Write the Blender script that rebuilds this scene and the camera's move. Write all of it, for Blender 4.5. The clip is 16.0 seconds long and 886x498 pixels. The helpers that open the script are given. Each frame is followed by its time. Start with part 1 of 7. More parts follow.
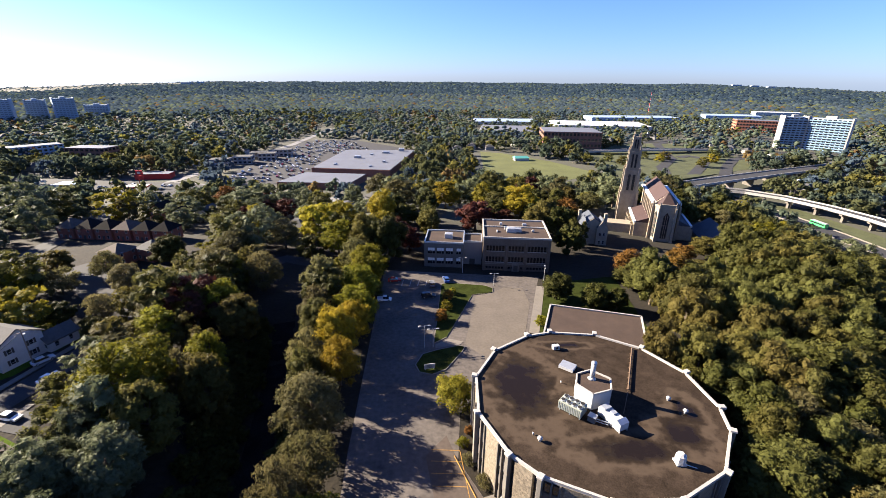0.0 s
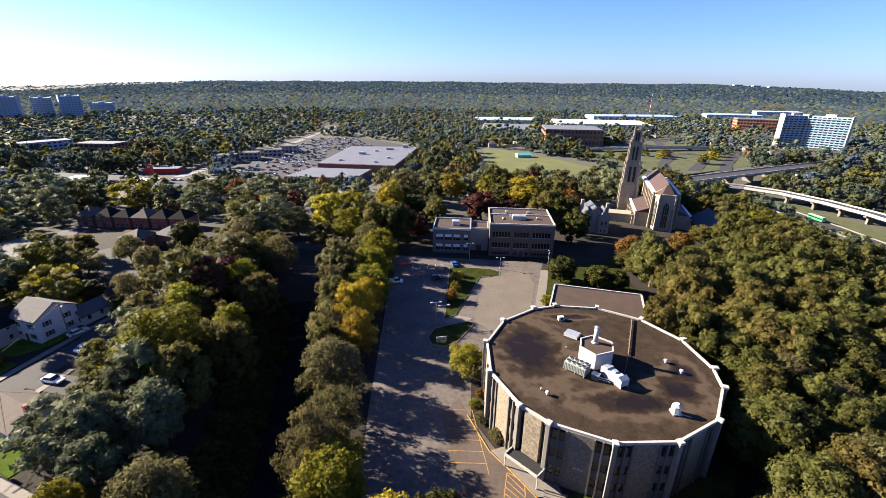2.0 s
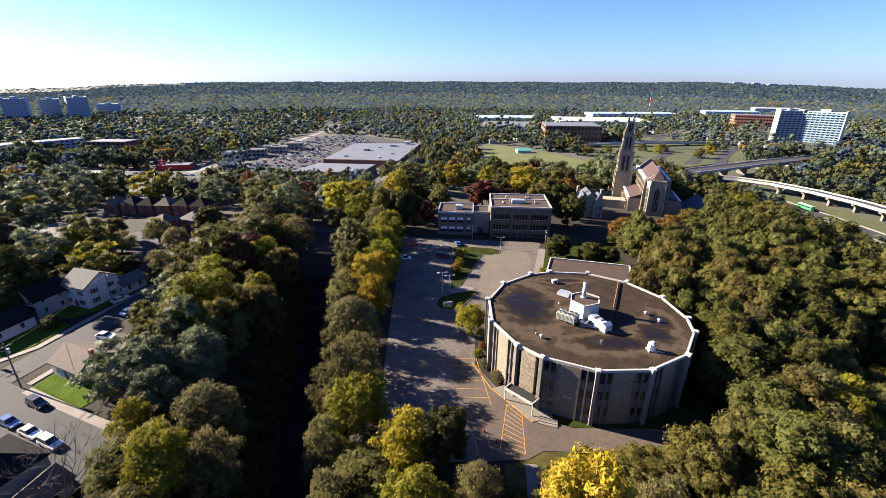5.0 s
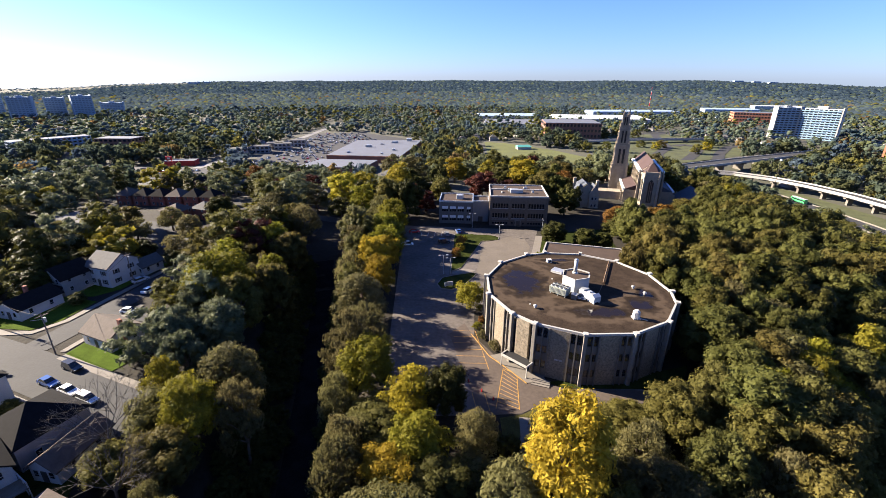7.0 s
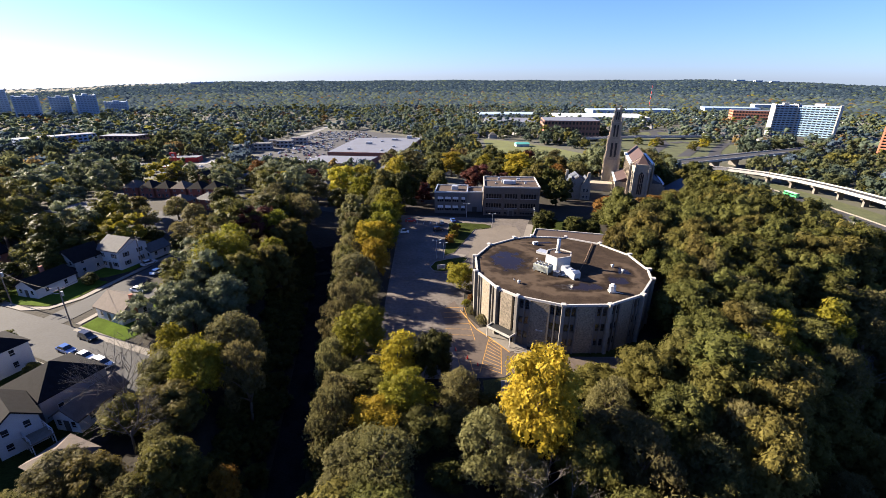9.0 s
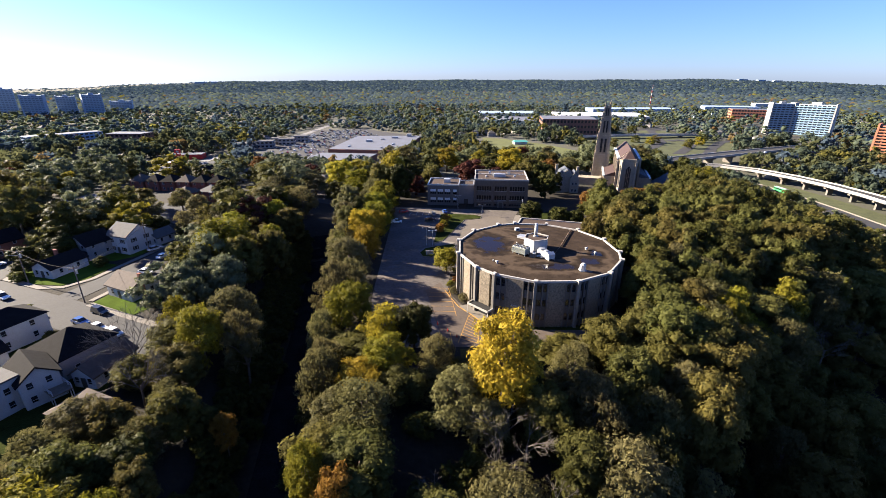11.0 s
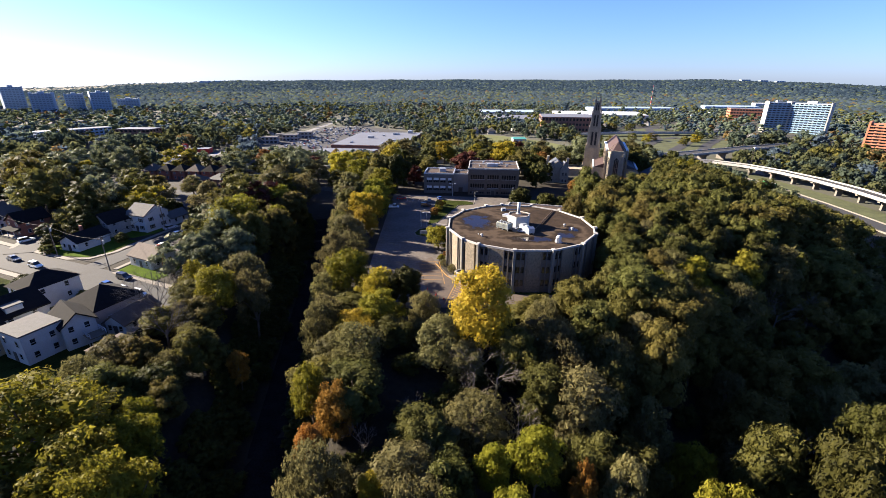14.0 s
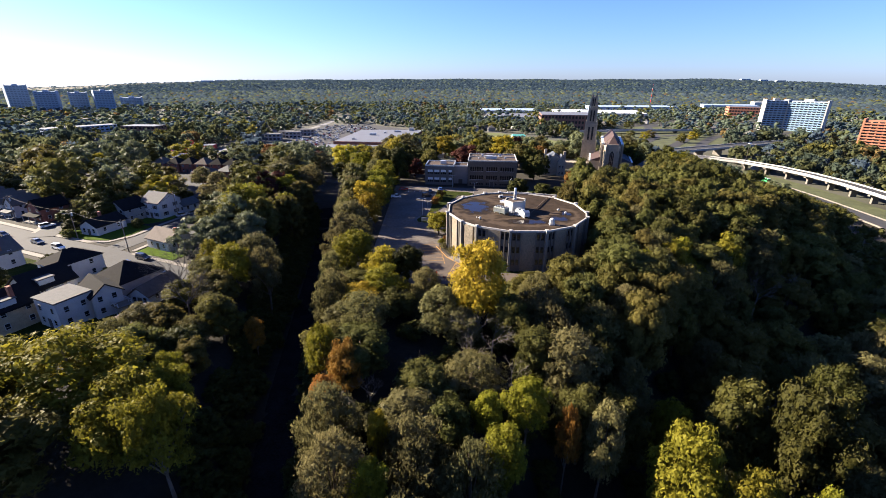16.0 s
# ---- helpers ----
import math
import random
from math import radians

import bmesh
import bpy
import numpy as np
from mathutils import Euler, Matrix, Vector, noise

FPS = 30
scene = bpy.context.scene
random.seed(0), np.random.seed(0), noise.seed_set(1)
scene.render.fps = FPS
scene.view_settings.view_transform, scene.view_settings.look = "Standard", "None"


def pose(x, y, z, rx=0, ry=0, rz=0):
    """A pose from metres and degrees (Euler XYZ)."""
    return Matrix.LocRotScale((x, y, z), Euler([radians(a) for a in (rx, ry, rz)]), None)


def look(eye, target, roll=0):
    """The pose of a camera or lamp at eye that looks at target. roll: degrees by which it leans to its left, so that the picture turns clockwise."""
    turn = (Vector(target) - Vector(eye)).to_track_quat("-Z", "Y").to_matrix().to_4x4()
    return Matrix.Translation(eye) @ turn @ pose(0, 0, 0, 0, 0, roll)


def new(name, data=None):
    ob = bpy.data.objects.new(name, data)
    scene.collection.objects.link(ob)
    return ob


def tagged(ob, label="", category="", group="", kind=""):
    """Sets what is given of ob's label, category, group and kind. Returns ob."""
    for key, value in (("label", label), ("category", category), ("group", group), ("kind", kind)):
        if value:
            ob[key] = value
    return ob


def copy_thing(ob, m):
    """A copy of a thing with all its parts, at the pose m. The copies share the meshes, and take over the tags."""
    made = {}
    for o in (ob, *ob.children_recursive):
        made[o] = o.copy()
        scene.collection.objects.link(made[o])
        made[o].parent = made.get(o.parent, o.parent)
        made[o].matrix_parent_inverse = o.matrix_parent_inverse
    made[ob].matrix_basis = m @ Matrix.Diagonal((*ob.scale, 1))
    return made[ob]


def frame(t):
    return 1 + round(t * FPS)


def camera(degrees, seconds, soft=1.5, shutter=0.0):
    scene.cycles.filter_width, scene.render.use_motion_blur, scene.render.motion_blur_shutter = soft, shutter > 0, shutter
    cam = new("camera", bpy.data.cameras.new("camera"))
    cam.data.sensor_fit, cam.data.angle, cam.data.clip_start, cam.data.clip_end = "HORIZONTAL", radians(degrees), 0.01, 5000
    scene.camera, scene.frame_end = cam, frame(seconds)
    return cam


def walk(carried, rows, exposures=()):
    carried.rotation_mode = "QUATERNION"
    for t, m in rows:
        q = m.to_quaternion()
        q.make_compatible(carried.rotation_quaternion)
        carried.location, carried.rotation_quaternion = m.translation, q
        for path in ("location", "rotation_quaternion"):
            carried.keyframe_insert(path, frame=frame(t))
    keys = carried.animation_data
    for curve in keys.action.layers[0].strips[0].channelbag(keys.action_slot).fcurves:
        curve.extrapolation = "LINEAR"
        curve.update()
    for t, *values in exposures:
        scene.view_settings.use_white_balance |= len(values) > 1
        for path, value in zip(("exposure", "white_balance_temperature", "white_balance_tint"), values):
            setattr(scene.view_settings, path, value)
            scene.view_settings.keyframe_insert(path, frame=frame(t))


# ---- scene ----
cam = camera(90.9, 16.0, 0.85)
PATH = [
    (0, (-24.159, -42.155, 65.049), (-24.116, -40.292, 64.321), 0.7),
    (1, (-25.504, -45.828, 63.672), (-25.464, -43.966, 62.945), 0.7),
    (2, (-26.909, -49.906, 62.459), (-26.87, -48.043, 61.731), 0.8),
    (3.5, (-27.942, -56.801, 61.113), (-27.906, -54.938, 60.388), 0.5),
    (7, (-28.526, -72.333, 58.082), (-28.498, -70.471, 57.352), 0.3),
    (8, (-27.65, -76.244, 56.95), (-27.629, -74.382, 56.22), 0.2),
    (9, (-25.723, -80.309, 55.995), (-25.704, -78.447, 55.265), 0.2),
    (12, (-19.186, -94.082, 54.387), (-19.186, -92.22, 53.656), 0.2),
    (13, (-18.038, -98.447, 53.573), (-18.041, -96.585, 52.842), 0.3),
    (14, (-17.549, -102.859, 52.461), (-17.555, -100.997, 51.731), 0.3),
    (15, (-17.56, -107.219, 51.25), (-17.566, -105.357, 50.52), 0.3),
    (16, (-17.383, -111.468, 50.356), (-17.392, -109.606, 49.625), 0.3),
]
walk(cam, [(t, look(eye, target, roll)) for t, eye, target, roll in PATH], exposures=[(0, 2.60, 5950, 17)])

# ---- light ----
SUN_LEFT = radians(69.0)     # how far the sun stands to the left of straight ahead
SUN_UP = radians(24.0)
sun_way = Vector((-math.sin(SUN_LEFT) * math.cos(SUN_UP), math.cos(SUN_LEFT) * math.cos(SUN_UP), math.sin(SUN_UP)))
world = bpy.data.worlds.new("sky")
scene.world = world
world.use_nodes = True
wn = world.node_tree
sky = wn.nodes.new("ShaderNodeTexSky")
sky.sky_type = "NISHITA"
sky.sun_disc = False
sky.sun_elevation = SUN_UP
sky.sun_rotation = -SUN_LEFT
sky.altitude = 100
sky.air_density = 1.0
sky.dust_density = 0.3
sky.ozone_density = 4.0
deep = wn.nodes.new("ShaderNodeVectorMath")
deep.operation = "MULTIPLY"
deep.inputs[1].default_value = (0.80, 0.955, 1.43)
wn.links.new(sky.outputs["Color"], deep.inputs[0])
wn.links.new(deep.outputs["Vector"], wn.nodes["Background"].inputs["Color"])
wn.nodes["Background"].inputs["Strength"].default_value = 0.0265
sun_lamp = bpy.data.lights.new("sun", "SUN")
sun_lamp.energy = 5.0
sun_lamp.angle = radians(0.6)
sun_lamp.color = (1.0, 0.85, 0.60)
sun = new("sun", sun_lamp)
sun.matrix_world = look((0, 0, 200), Vector((0, 0, 200)) - sun_way)


# ---- materials ----
def material(name, colour, rough=0.8, var=0.18, size=1.0, bump=0.15, metal=0.0, spec=0.3, island=0.0, per_object=0.0):
    """A surface whose colour varies at two scales, with fine relief; size is the width of the larger stains in metres."""
    m = bpy.data.materials.new(name)
    m.use_nodes = True
    t = m.node_tree
    b = t.nodes["Principled BSDF"]
    b.inputs["Roughness"].default_value = rough
    b.inputs["Metallic"].default_value = metal
    b.inputs["Specular IOR Level"].default_value = spec
    co = t.nodes.new("ShaderNodeTexCoord")
    big, fine = t.nodes.new("ShaderNodeTexNoise"), t.nodes.new("ShaderNodeTexNoise")
    big.inputs["Scale"].default_value, fine.inputs["Scale"].default_value = 1.0 / size, 9.0 / size
    big.inputs["Detail"].default_value, fine.inputs["Detail"].default_value = 4, 3
    for n in (big, fine):
        t.links.new(co.outputs["Object"], n.inputs["Vector"])
    add = t.nodes.new("ShaderNodeMath")
    add.operation = "ADD"
    t.links.new(big.outputs["Fac"], add.inputs[0])
    t.links.new(fine.outputs["Fac"], add.inputs[1])
    last = add
    if island or per_object:
        for amount, node, out in ((island, "ShaderNodeNewGeometry", "Random Per Island"), (per_object, "ShaderNodeObjectInfo", "Random")):
            if amount:
                src, mul = t.nodes.new(node), t.nodes.new("ShaderNodeMath")
                mul.operation = "MULTIPLY_ADD"
                mul.inputs[1].default_value = amount
                mul.inputs[2].default_value = -amount / 2
                plus = t.nodes.new("ShaderNodeMath")
                plus.operation = "ADD"
                t.links.new(src.outputs[out], mul.inputs[0])
                t.links.new(mul.outputs[0], plus.inputs[0])
                t.links.new(last.outputs[0], plus.inputs[1])
                last = plus
    ramp = t.nodes.new("ShaderNodeMapRange")
    ramp.inputs["From Min"].default_value, ramp.inputs["From Max"].default_value = 0.6, 1.4
    ramp.inputs["To Min"].default_value, ramp.inputs["To Max"].default_value = 1 - 2 * var, 1 + 2 * var
    t.links.new(last.outputs[0], ramp.inputs["Value"])
    mix = t.nodes.new("ShaderNodeVectorMath")
    mix.operation = "SCALE"
    mix.inputs[0].default_value = colour
    t.links.new(ramp.outputs["Result"], mix.inputs["Scale"])
    t.links.new(mix.outputs["Vector"], b.inputs["Base Color"])
    if bump:
        bp = t.nodes.new("ShaderNodeBump")
        bp.inputs["Strength"].default_value = bump
        bp.inputs["Distance"].default_value = size * 0.03
        t.links.new(fine.outputs["Fac"], bp.inputs["Height"])
        t.links.new(bp.outputs["Normal"], b.inputs["Normal"])
    return m


def foliage(name, dark, light, through_light=0.25, patches=0.35):
    """Leaves: each leaf its own shade, each tree its own tone, some light passing through."""
    m = bpy.data.materials.new(name)
    m.use_nodes = True
    t = m.node_tree
    b = t.nodes["Principled BSDF"]
    b.inputs["Roughness"].default_value = 0.6
    b.inputs["Specular IOR Level"].default_value = 0.06 if patches > 0.1 else 0.0
    geo, info = t.nodes.new("ShaderNodeNewGeometry"), t.nodes.new("ShaderNodeObjectInfo")
    co, patch = t.nodes.new("ShaderNodeTexCoord"), t.nodes.new("ShaderNodeTexNoise")
    patch.inputs["Scale"].default_value = patches
    patch.inputs["Detail"].default_value = 2
    t.links.new(co.outputs["Object"], patch.inputs["Vector"])
    f = t.nodes.new("ShaderNodeMath")
    f.operation = "MULTIPLY_ADD"
    f.inputs[1].default_value = 0.45
    t.links.new(geo.outputs["Random Per Island"], f.inputs[0])
    g = t.nodes.new("ShaderNodeMath")
    g.operation = "MULTIPLY_ADD"
    g.inputs[1].default_value = 1.2
    g.inputs[2].default_value = -0.34
    t.links.new(patch.outputs["Fac"], g.inputs[0])
    t.links.new(g.outputs[0], f.inputs[2])
    mix = t.nodes.new("ShaderNodeMix")
    mix.data_type = "RGBA"
    mix.inputs["A"].default_value = (*dark, 1)
    mix.inputs["B"].default_value = (*light, 1)
    t.links.new(f.outputs[0], mix.inputs["Factor"])
    tone = t.nodes.new("ShaderNodeHueSaturation")
    val, hue = t.nodes.new("ShaderNodeMapRange"), t.nodes.new("ShaderNodeMapRange")
    val.inputs["To Min"].default_value, val.inputs["To Max"].default_value = 0.75, 1.25
    hue.inputs["To Min"].default_value, hue.inputs["To Max"].default_value = 0.485, 0.512
    scr = t.nodes.new("ShaderNodeMath")
    scr.operation = "FRACT"
    mul = t.nodes.new("ShaderNodeMath")
    mul.operation = "MULTIPLY"
    mul.inputs[1].default_value = 7.31
    t.links.new(info.outputs["Random"], mul.inputs[0])
    t.links.new(mul.outputs[0], scr.inputs[0])
    t.links.new(info.outputs["Random"], val.inputs["Value"])
    t.links.new(scr.outputs[0], hue.inputs["Value"])
    t.links.new(val.outputs["Result"], tone.inputs["Value"])
    t.links.new(hue.outputs["Result"], tone.inputs["Hue"])
    t.links.new(mix.outputs["Result"], tone.inputs["Color"])
    t.links.new(tone.outputs["Color"], b.inputs["Base Color"])
    tr, sh = t.nodes.new("ShaderNodeBsdfTranslucent"), t.nodes.new("ShaderNodeMixShader")
    sh.inputs["Fac"].default_value = through_light
    t.links.new(tone.outputs["Color"], tr.inputs["Color"])
    t.links.new(b.outputs["BSDF"], sh.inputs[1])
    t.links.new(tr.outputs["BSDF"], sh.inputs[2])
    t.links.new(sh.outputs["Shader"], t.nodes["Material Output"].inputs["Surface"])
    return m


def pierce(m, size=0.22, cover=0.62):
    """Opens gaps between leaves, so that a spray of foliage lets sky and light through."""
    t = m.node_tree
    out = t.nodes["Material Output"].inputs["Surface"]
    full = out.links[0].from_socket
    co, gaps = t.nodes.new("ShaderNodeTexCoord"), t.nodes.new("ShaderNodeTexNoise")
    gaps.inputs["Scale"].default_value = 1 / size
    gaps.inputs["Detail"].default_value = 1
    t.links.new(co.outputs["Object"], gaps.inputs["Vector"])
    cut = t.nodes.new("ShaderNodeMath")
    cut.operation = "GREATER_THAN"
    cut.inputs[1].default_value = 0.5 + (cover - 0.5) * 0.30
    t.links.new(gaps.outputs["Fac"], cut.inputs[0])
    clear_sh, mix = t.nodes.new("ShaderNodeBsdfTransparent"), t.nodes.new("ShaderNodeMixShader")
    t.links.new(cut.outputs[0], mix.inputs["Fac"])
    t.links.new(full, mix.inputs[1])
    t.links.new(clear_sh.outputs["BSDF"], mix.inputs[2])
    t.links.new(mix.outputs["Shader"], out)


LEAF = {
    "green": foliage("leaf_green", (0.046, 0.047, 0.012), (0.108, 0.106, 0.028), 0.45),
    "olive": foliage("leaf_olive", (0.056, 0.050, 0.012), (0.130, 0.113, 0.029), 0.45),
    "grey": foliage("leaf_grey_green", (0.060, 0.056, 0.022), (0.140, 0.126, 0.050), 0.45),
    "sage": foliage("leaf_sage_green", (0.044, 0.051, 0.026), (0.122, 0.134, 0.066), 0.3),
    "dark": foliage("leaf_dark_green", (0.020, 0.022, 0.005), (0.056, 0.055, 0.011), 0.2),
    "lime": foliage("leaf_yellow_green", (0.075, 0.075, 0.007), (0.200, 0.182, 0.017), 0.45),
    "yellow": foliage("leaf_yellow", (0.135, 0.105, 0.010), (0.345, 0.258, 0.020), 0.45),
    "gold": foliage("leaf_golden_green", (0.130, 0.112, 0.010), (0.310, 0.255, 0.022), 0.45),
    "orange": foliage("leaf_orange", (0.105, 0.052, 0.010), (0.245, 0.118, 0.022), 0.3),
    "maroon": foliage("leaf_maroon", (0.025, 0.009, 0.006), (0.067, 0.024, 0.013), 0.2),
    "brown": foliage("leaf_russet", (0.063, 0.033, 0.008), (0.165, 0.086, 0.018), 0.3),
}
# Distance haze is put into these colours: bluer, and mostly paler than LEAF.
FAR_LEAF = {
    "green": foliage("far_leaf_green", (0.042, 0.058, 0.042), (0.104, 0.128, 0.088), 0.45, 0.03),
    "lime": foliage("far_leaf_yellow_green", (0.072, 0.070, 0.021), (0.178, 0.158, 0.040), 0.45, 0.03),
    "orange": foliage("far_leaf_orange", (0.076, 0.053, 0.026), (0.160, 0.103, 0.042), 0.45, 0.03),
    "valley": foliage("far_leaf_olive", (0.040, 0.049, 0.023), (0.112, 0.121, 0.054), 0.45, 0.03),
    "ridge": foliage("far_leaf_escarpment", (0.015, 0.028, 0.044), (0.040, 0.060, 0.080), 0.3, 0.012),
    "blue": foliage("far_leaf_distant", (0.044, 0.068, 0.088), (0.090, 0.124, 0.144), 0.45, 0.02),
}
CORE = {k: m.copy() for k, m in LEAF.items()}
for m in LEAF.values():
    m.name = m.name + "_loose"
    pierce(m)
BARK = material("bark", (0.095, 0.0731, 0.0549), 0.9, 0.25, 0.6, 0.5)
DEADWOOD = material("bare_grey_wood", (0.0903, 0.0774, 0.0645), 0.9, 0.2, 0.6, 0.3)
ASPHALT = material("asphalt", (0.0737, 0.0631, 0.0553), 0.9, 0.24, 9.0, 0.2)
ASPHALT_PALE = material("worn_pale_asphalt", (0.090, 0.076, 0.061), 0.9, 0.11, 6.0, 0.2)
STREET = material("street_asphalt", (0.026, 0.026, 0.0275), 0.9, 0.12, 5.0, 0.15)
CONCRETE = material("concrete", (0.128, 0.114, 0.097), 0.85, 0.1, 2.5, 0.15)
WHITE_CONCRETE = material("white_painted_concrete", (0.283, 0.2702, 0.2509), 0.7, 0.08, 1.5, 0.1)
# One grass in two tones: shade is put into GRASS, sunlight into LAWN.
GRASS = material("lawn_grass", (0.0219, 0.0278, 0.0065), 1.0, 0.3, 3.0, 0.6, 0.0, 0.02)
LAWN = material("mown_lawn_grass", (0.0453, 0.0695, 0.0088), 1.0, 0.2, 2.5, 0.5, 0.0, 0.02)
# Darker than such soil is: the shade under the trees is put into it.
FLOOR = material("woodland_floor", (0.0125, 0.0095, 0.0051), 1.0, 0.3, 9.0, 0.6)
WORN_GRASS = material("dry_worn_grass", (0.050, 0.046, 0.015), 1.0, 0.32, 2.0, 0.5, 0.0, 0.02)


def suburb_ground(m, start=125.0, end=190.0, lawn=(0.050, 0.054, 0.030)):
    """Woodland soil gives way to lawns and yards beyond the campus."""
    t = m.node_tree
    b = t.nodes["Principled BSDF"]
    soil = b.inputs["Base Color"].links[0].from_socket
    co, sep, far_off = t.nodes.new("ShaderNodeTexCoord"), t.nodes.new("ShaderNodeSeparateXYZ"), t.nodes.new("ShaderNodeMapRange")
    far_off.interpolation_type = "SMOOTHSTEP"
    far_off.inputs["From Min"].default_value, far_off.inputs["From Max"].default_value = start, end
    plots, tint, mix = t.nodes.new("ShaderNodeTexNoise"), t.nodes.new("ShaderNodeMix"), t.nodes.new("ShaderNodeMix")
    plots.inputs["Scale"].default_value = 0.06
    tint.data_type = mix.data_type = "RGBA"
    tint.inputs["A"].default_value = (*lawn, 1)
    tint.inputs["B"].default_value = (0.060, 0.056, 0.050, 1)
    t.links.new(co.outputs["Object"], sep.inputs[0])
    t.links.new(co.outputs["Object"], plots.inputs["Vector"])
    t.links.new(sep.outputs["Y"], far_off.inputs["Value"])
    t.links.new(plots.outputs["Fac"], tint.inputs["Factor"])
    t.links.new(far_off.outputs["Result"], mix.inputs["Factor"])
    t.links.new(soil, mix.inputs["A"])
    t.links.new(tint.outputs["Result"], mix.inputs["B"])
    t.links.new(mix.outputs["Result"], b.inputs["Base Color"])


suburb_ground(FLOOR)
YELLOW_LINE = material("yellow_road_paint", (0.2632, 0.1462, 0.0329), 0.7, 0.25, 0.8, 0.0)
WHITE_LINE = material("white_road_paint", (0.5117, 0.5117, 0.4971), 0.7, 0.1, 0.8, 0.0)
STONE = material("rubble_stone_wall", (0.148, 0.123, 0.089), 0.9, 0.40, 0.42, 1.0)
PILASTER = material("weathered_cast_concrete", (0.152, 0.140, 0.119), 0.85, 0.14, 1.2, 0.15)
BROWN_ASPHALT = material("reddish_brown_asphalt", (0.062, 0.0475, 0.038), 0.92, 0.13, 6.0, 0.2)
GLASS = material("dark_window_glass", (0.0146, 0.0175, 0.0219), 0.08, 0.1, 3.0, 0.0, 0.0, 0.6)
TAR = material("brown_tar_roof", (0.0408, 0.0263, 0.0184), 0.9, 0.16, 3.0, 0.3)
METAL = material("galvanised_metal", (0.4021, 0.4167, 0.424), 0.4, 0.08, 0.8, 0.05, 0.6)
WHITE_METAL = material("white_enamelled_metal", (0.3216, 0.3216, 0.3152), 0.45, 0.05, 1.0, 0.03)
GREY_GREEN = material("grey_green_unit_paint", (0.1974, 0.212, 0.1754), 0.5, 0.08, 0.8, 0.05)
DARK = material("dark_rubber", (0.0132, 0.0132, 0.0132), 0.8, 0.1, 0.5, 0.1)


# ---- mesh helpers ----
class Shape:
    """Collects vertices and faces of one mesh."""

    def __init__(self):
        self.v, self.f = [], []

    def add(self, verts, faces):
        k = len(self.v)
        self.v.extend([tuple(p) for p in verts])
        self.f.extend([tuple(i + k for i in face) for face in faces])
        return self

    def prism(self, poly, z0, z1):
        n = len(poly)
        verts = [(x, y, z0) for x, y in poly] + [(x, y, z1) for x, y in poly]
        faces = [tuple(range(n - 1, -1, -1)), tuple(range(n, 2 * n))]
        faces += [(i, (i + 1) % n, n + (i + 1) % n, n + i) for i in range(n)]
        return self.add(verts, faces)

    def box(self, cx, cy, z0, w, d, h, yaw=0.0, taper=1.0):
        c, s = math.cos(yaw), math.sin(yaw)
        verts = []
        for z, k in ((z0, 1.0), (z0 + h, taper)):
            for a, b in ((-1, -1), (1, -1), (1, 1), (-1, 1)):
                px, py = a * w / 2 * k, b * d / 2 * k
                verts.append((cx + px * c - py * s, cy + px * s + py * c, z))
        return self.add(verts, [(3, 2, 1, 0), (4, 5, 6, 7), (0, 1, 5, 4), (1, 2, 6, 5), (2, 3, 7, 6), (3, 0, 4, 7)])

    def tube(self, a, b, r0, r1=None, n=8):
        a, b = Vector(a), Vector(b)
        r1 = r0 if r1 is None else r1
        w = (b - a).normalized()
        u = w.orthogonal().normalized()
        q = w.cross(u)
        verts = []
        for p, r in ((a, r0), (b, r1)):
            for i in range(n):
                t = 2 * math.pi * i / n
                verts.append(p + u * (r * math.cos(t)) + q * (r * math.sin(t)))
        faces = [tuple(range(n - 1, -1, -1)), tuple(range(n, 2 * n))]
        return self.add(verts, faces + [(i, (i + 1) % n, n + (i + 1) % n, n + i) for i in range(n)])

    def mesh(self, name):
        me = bpy.data.meshes.new(name)
        me.from_pydata(self.v, [], self.f)
        me.update()
        return me


def part(name, shape, mat, parent, label="", smooth=False):
    """One mesh object under a thing or a part."""
    me = shape if isinstance(shape, bpy.types.Mesh) else shape.mesh(name)
    if not me.materials:
        me.materials.append(mat)
    if smooth:
        me.shade_smooth()
    ob = new(name, me)
    ob.parent = parent
    return tagged(ob, label)


def thing(name, label, category, m=None, group="", kind=""):
    ob = tagged(new(name), label, category, group, kind)
    ob.empty_display_size = 0.5
    if m is not None:
        ob.matrix_basis = m
    return ob


def structure(name, shape, mat, label="", category=""):
    me = shape if isinstance(shape, bpy.types.Mesh) else shape.mesh(name)
    me.materials.append(mat)
    return tagged(new(name, me), label, category, kind="structure")


def fan(me_name, verts, quads, mat):
    """A mesh from arrays of corners and faces."""
    me = bpy.data.meshes.new(me_name)
    me.from_pydata(verts.tolist(), [], quads.tolist())
    me.materials.append(mat)
    return me


# ---- the lie of the land ----
def step(a, b, v):
    u = np.clip((np.asarray(v, float) - a) / (b - a), 0, 1)
    return u * u * (3 - 2 * u)


def cut_line(y):
    return -50 - 0.17 * (np.asarray(y, float) + 35)


HUB = (-22.0, -75.0)


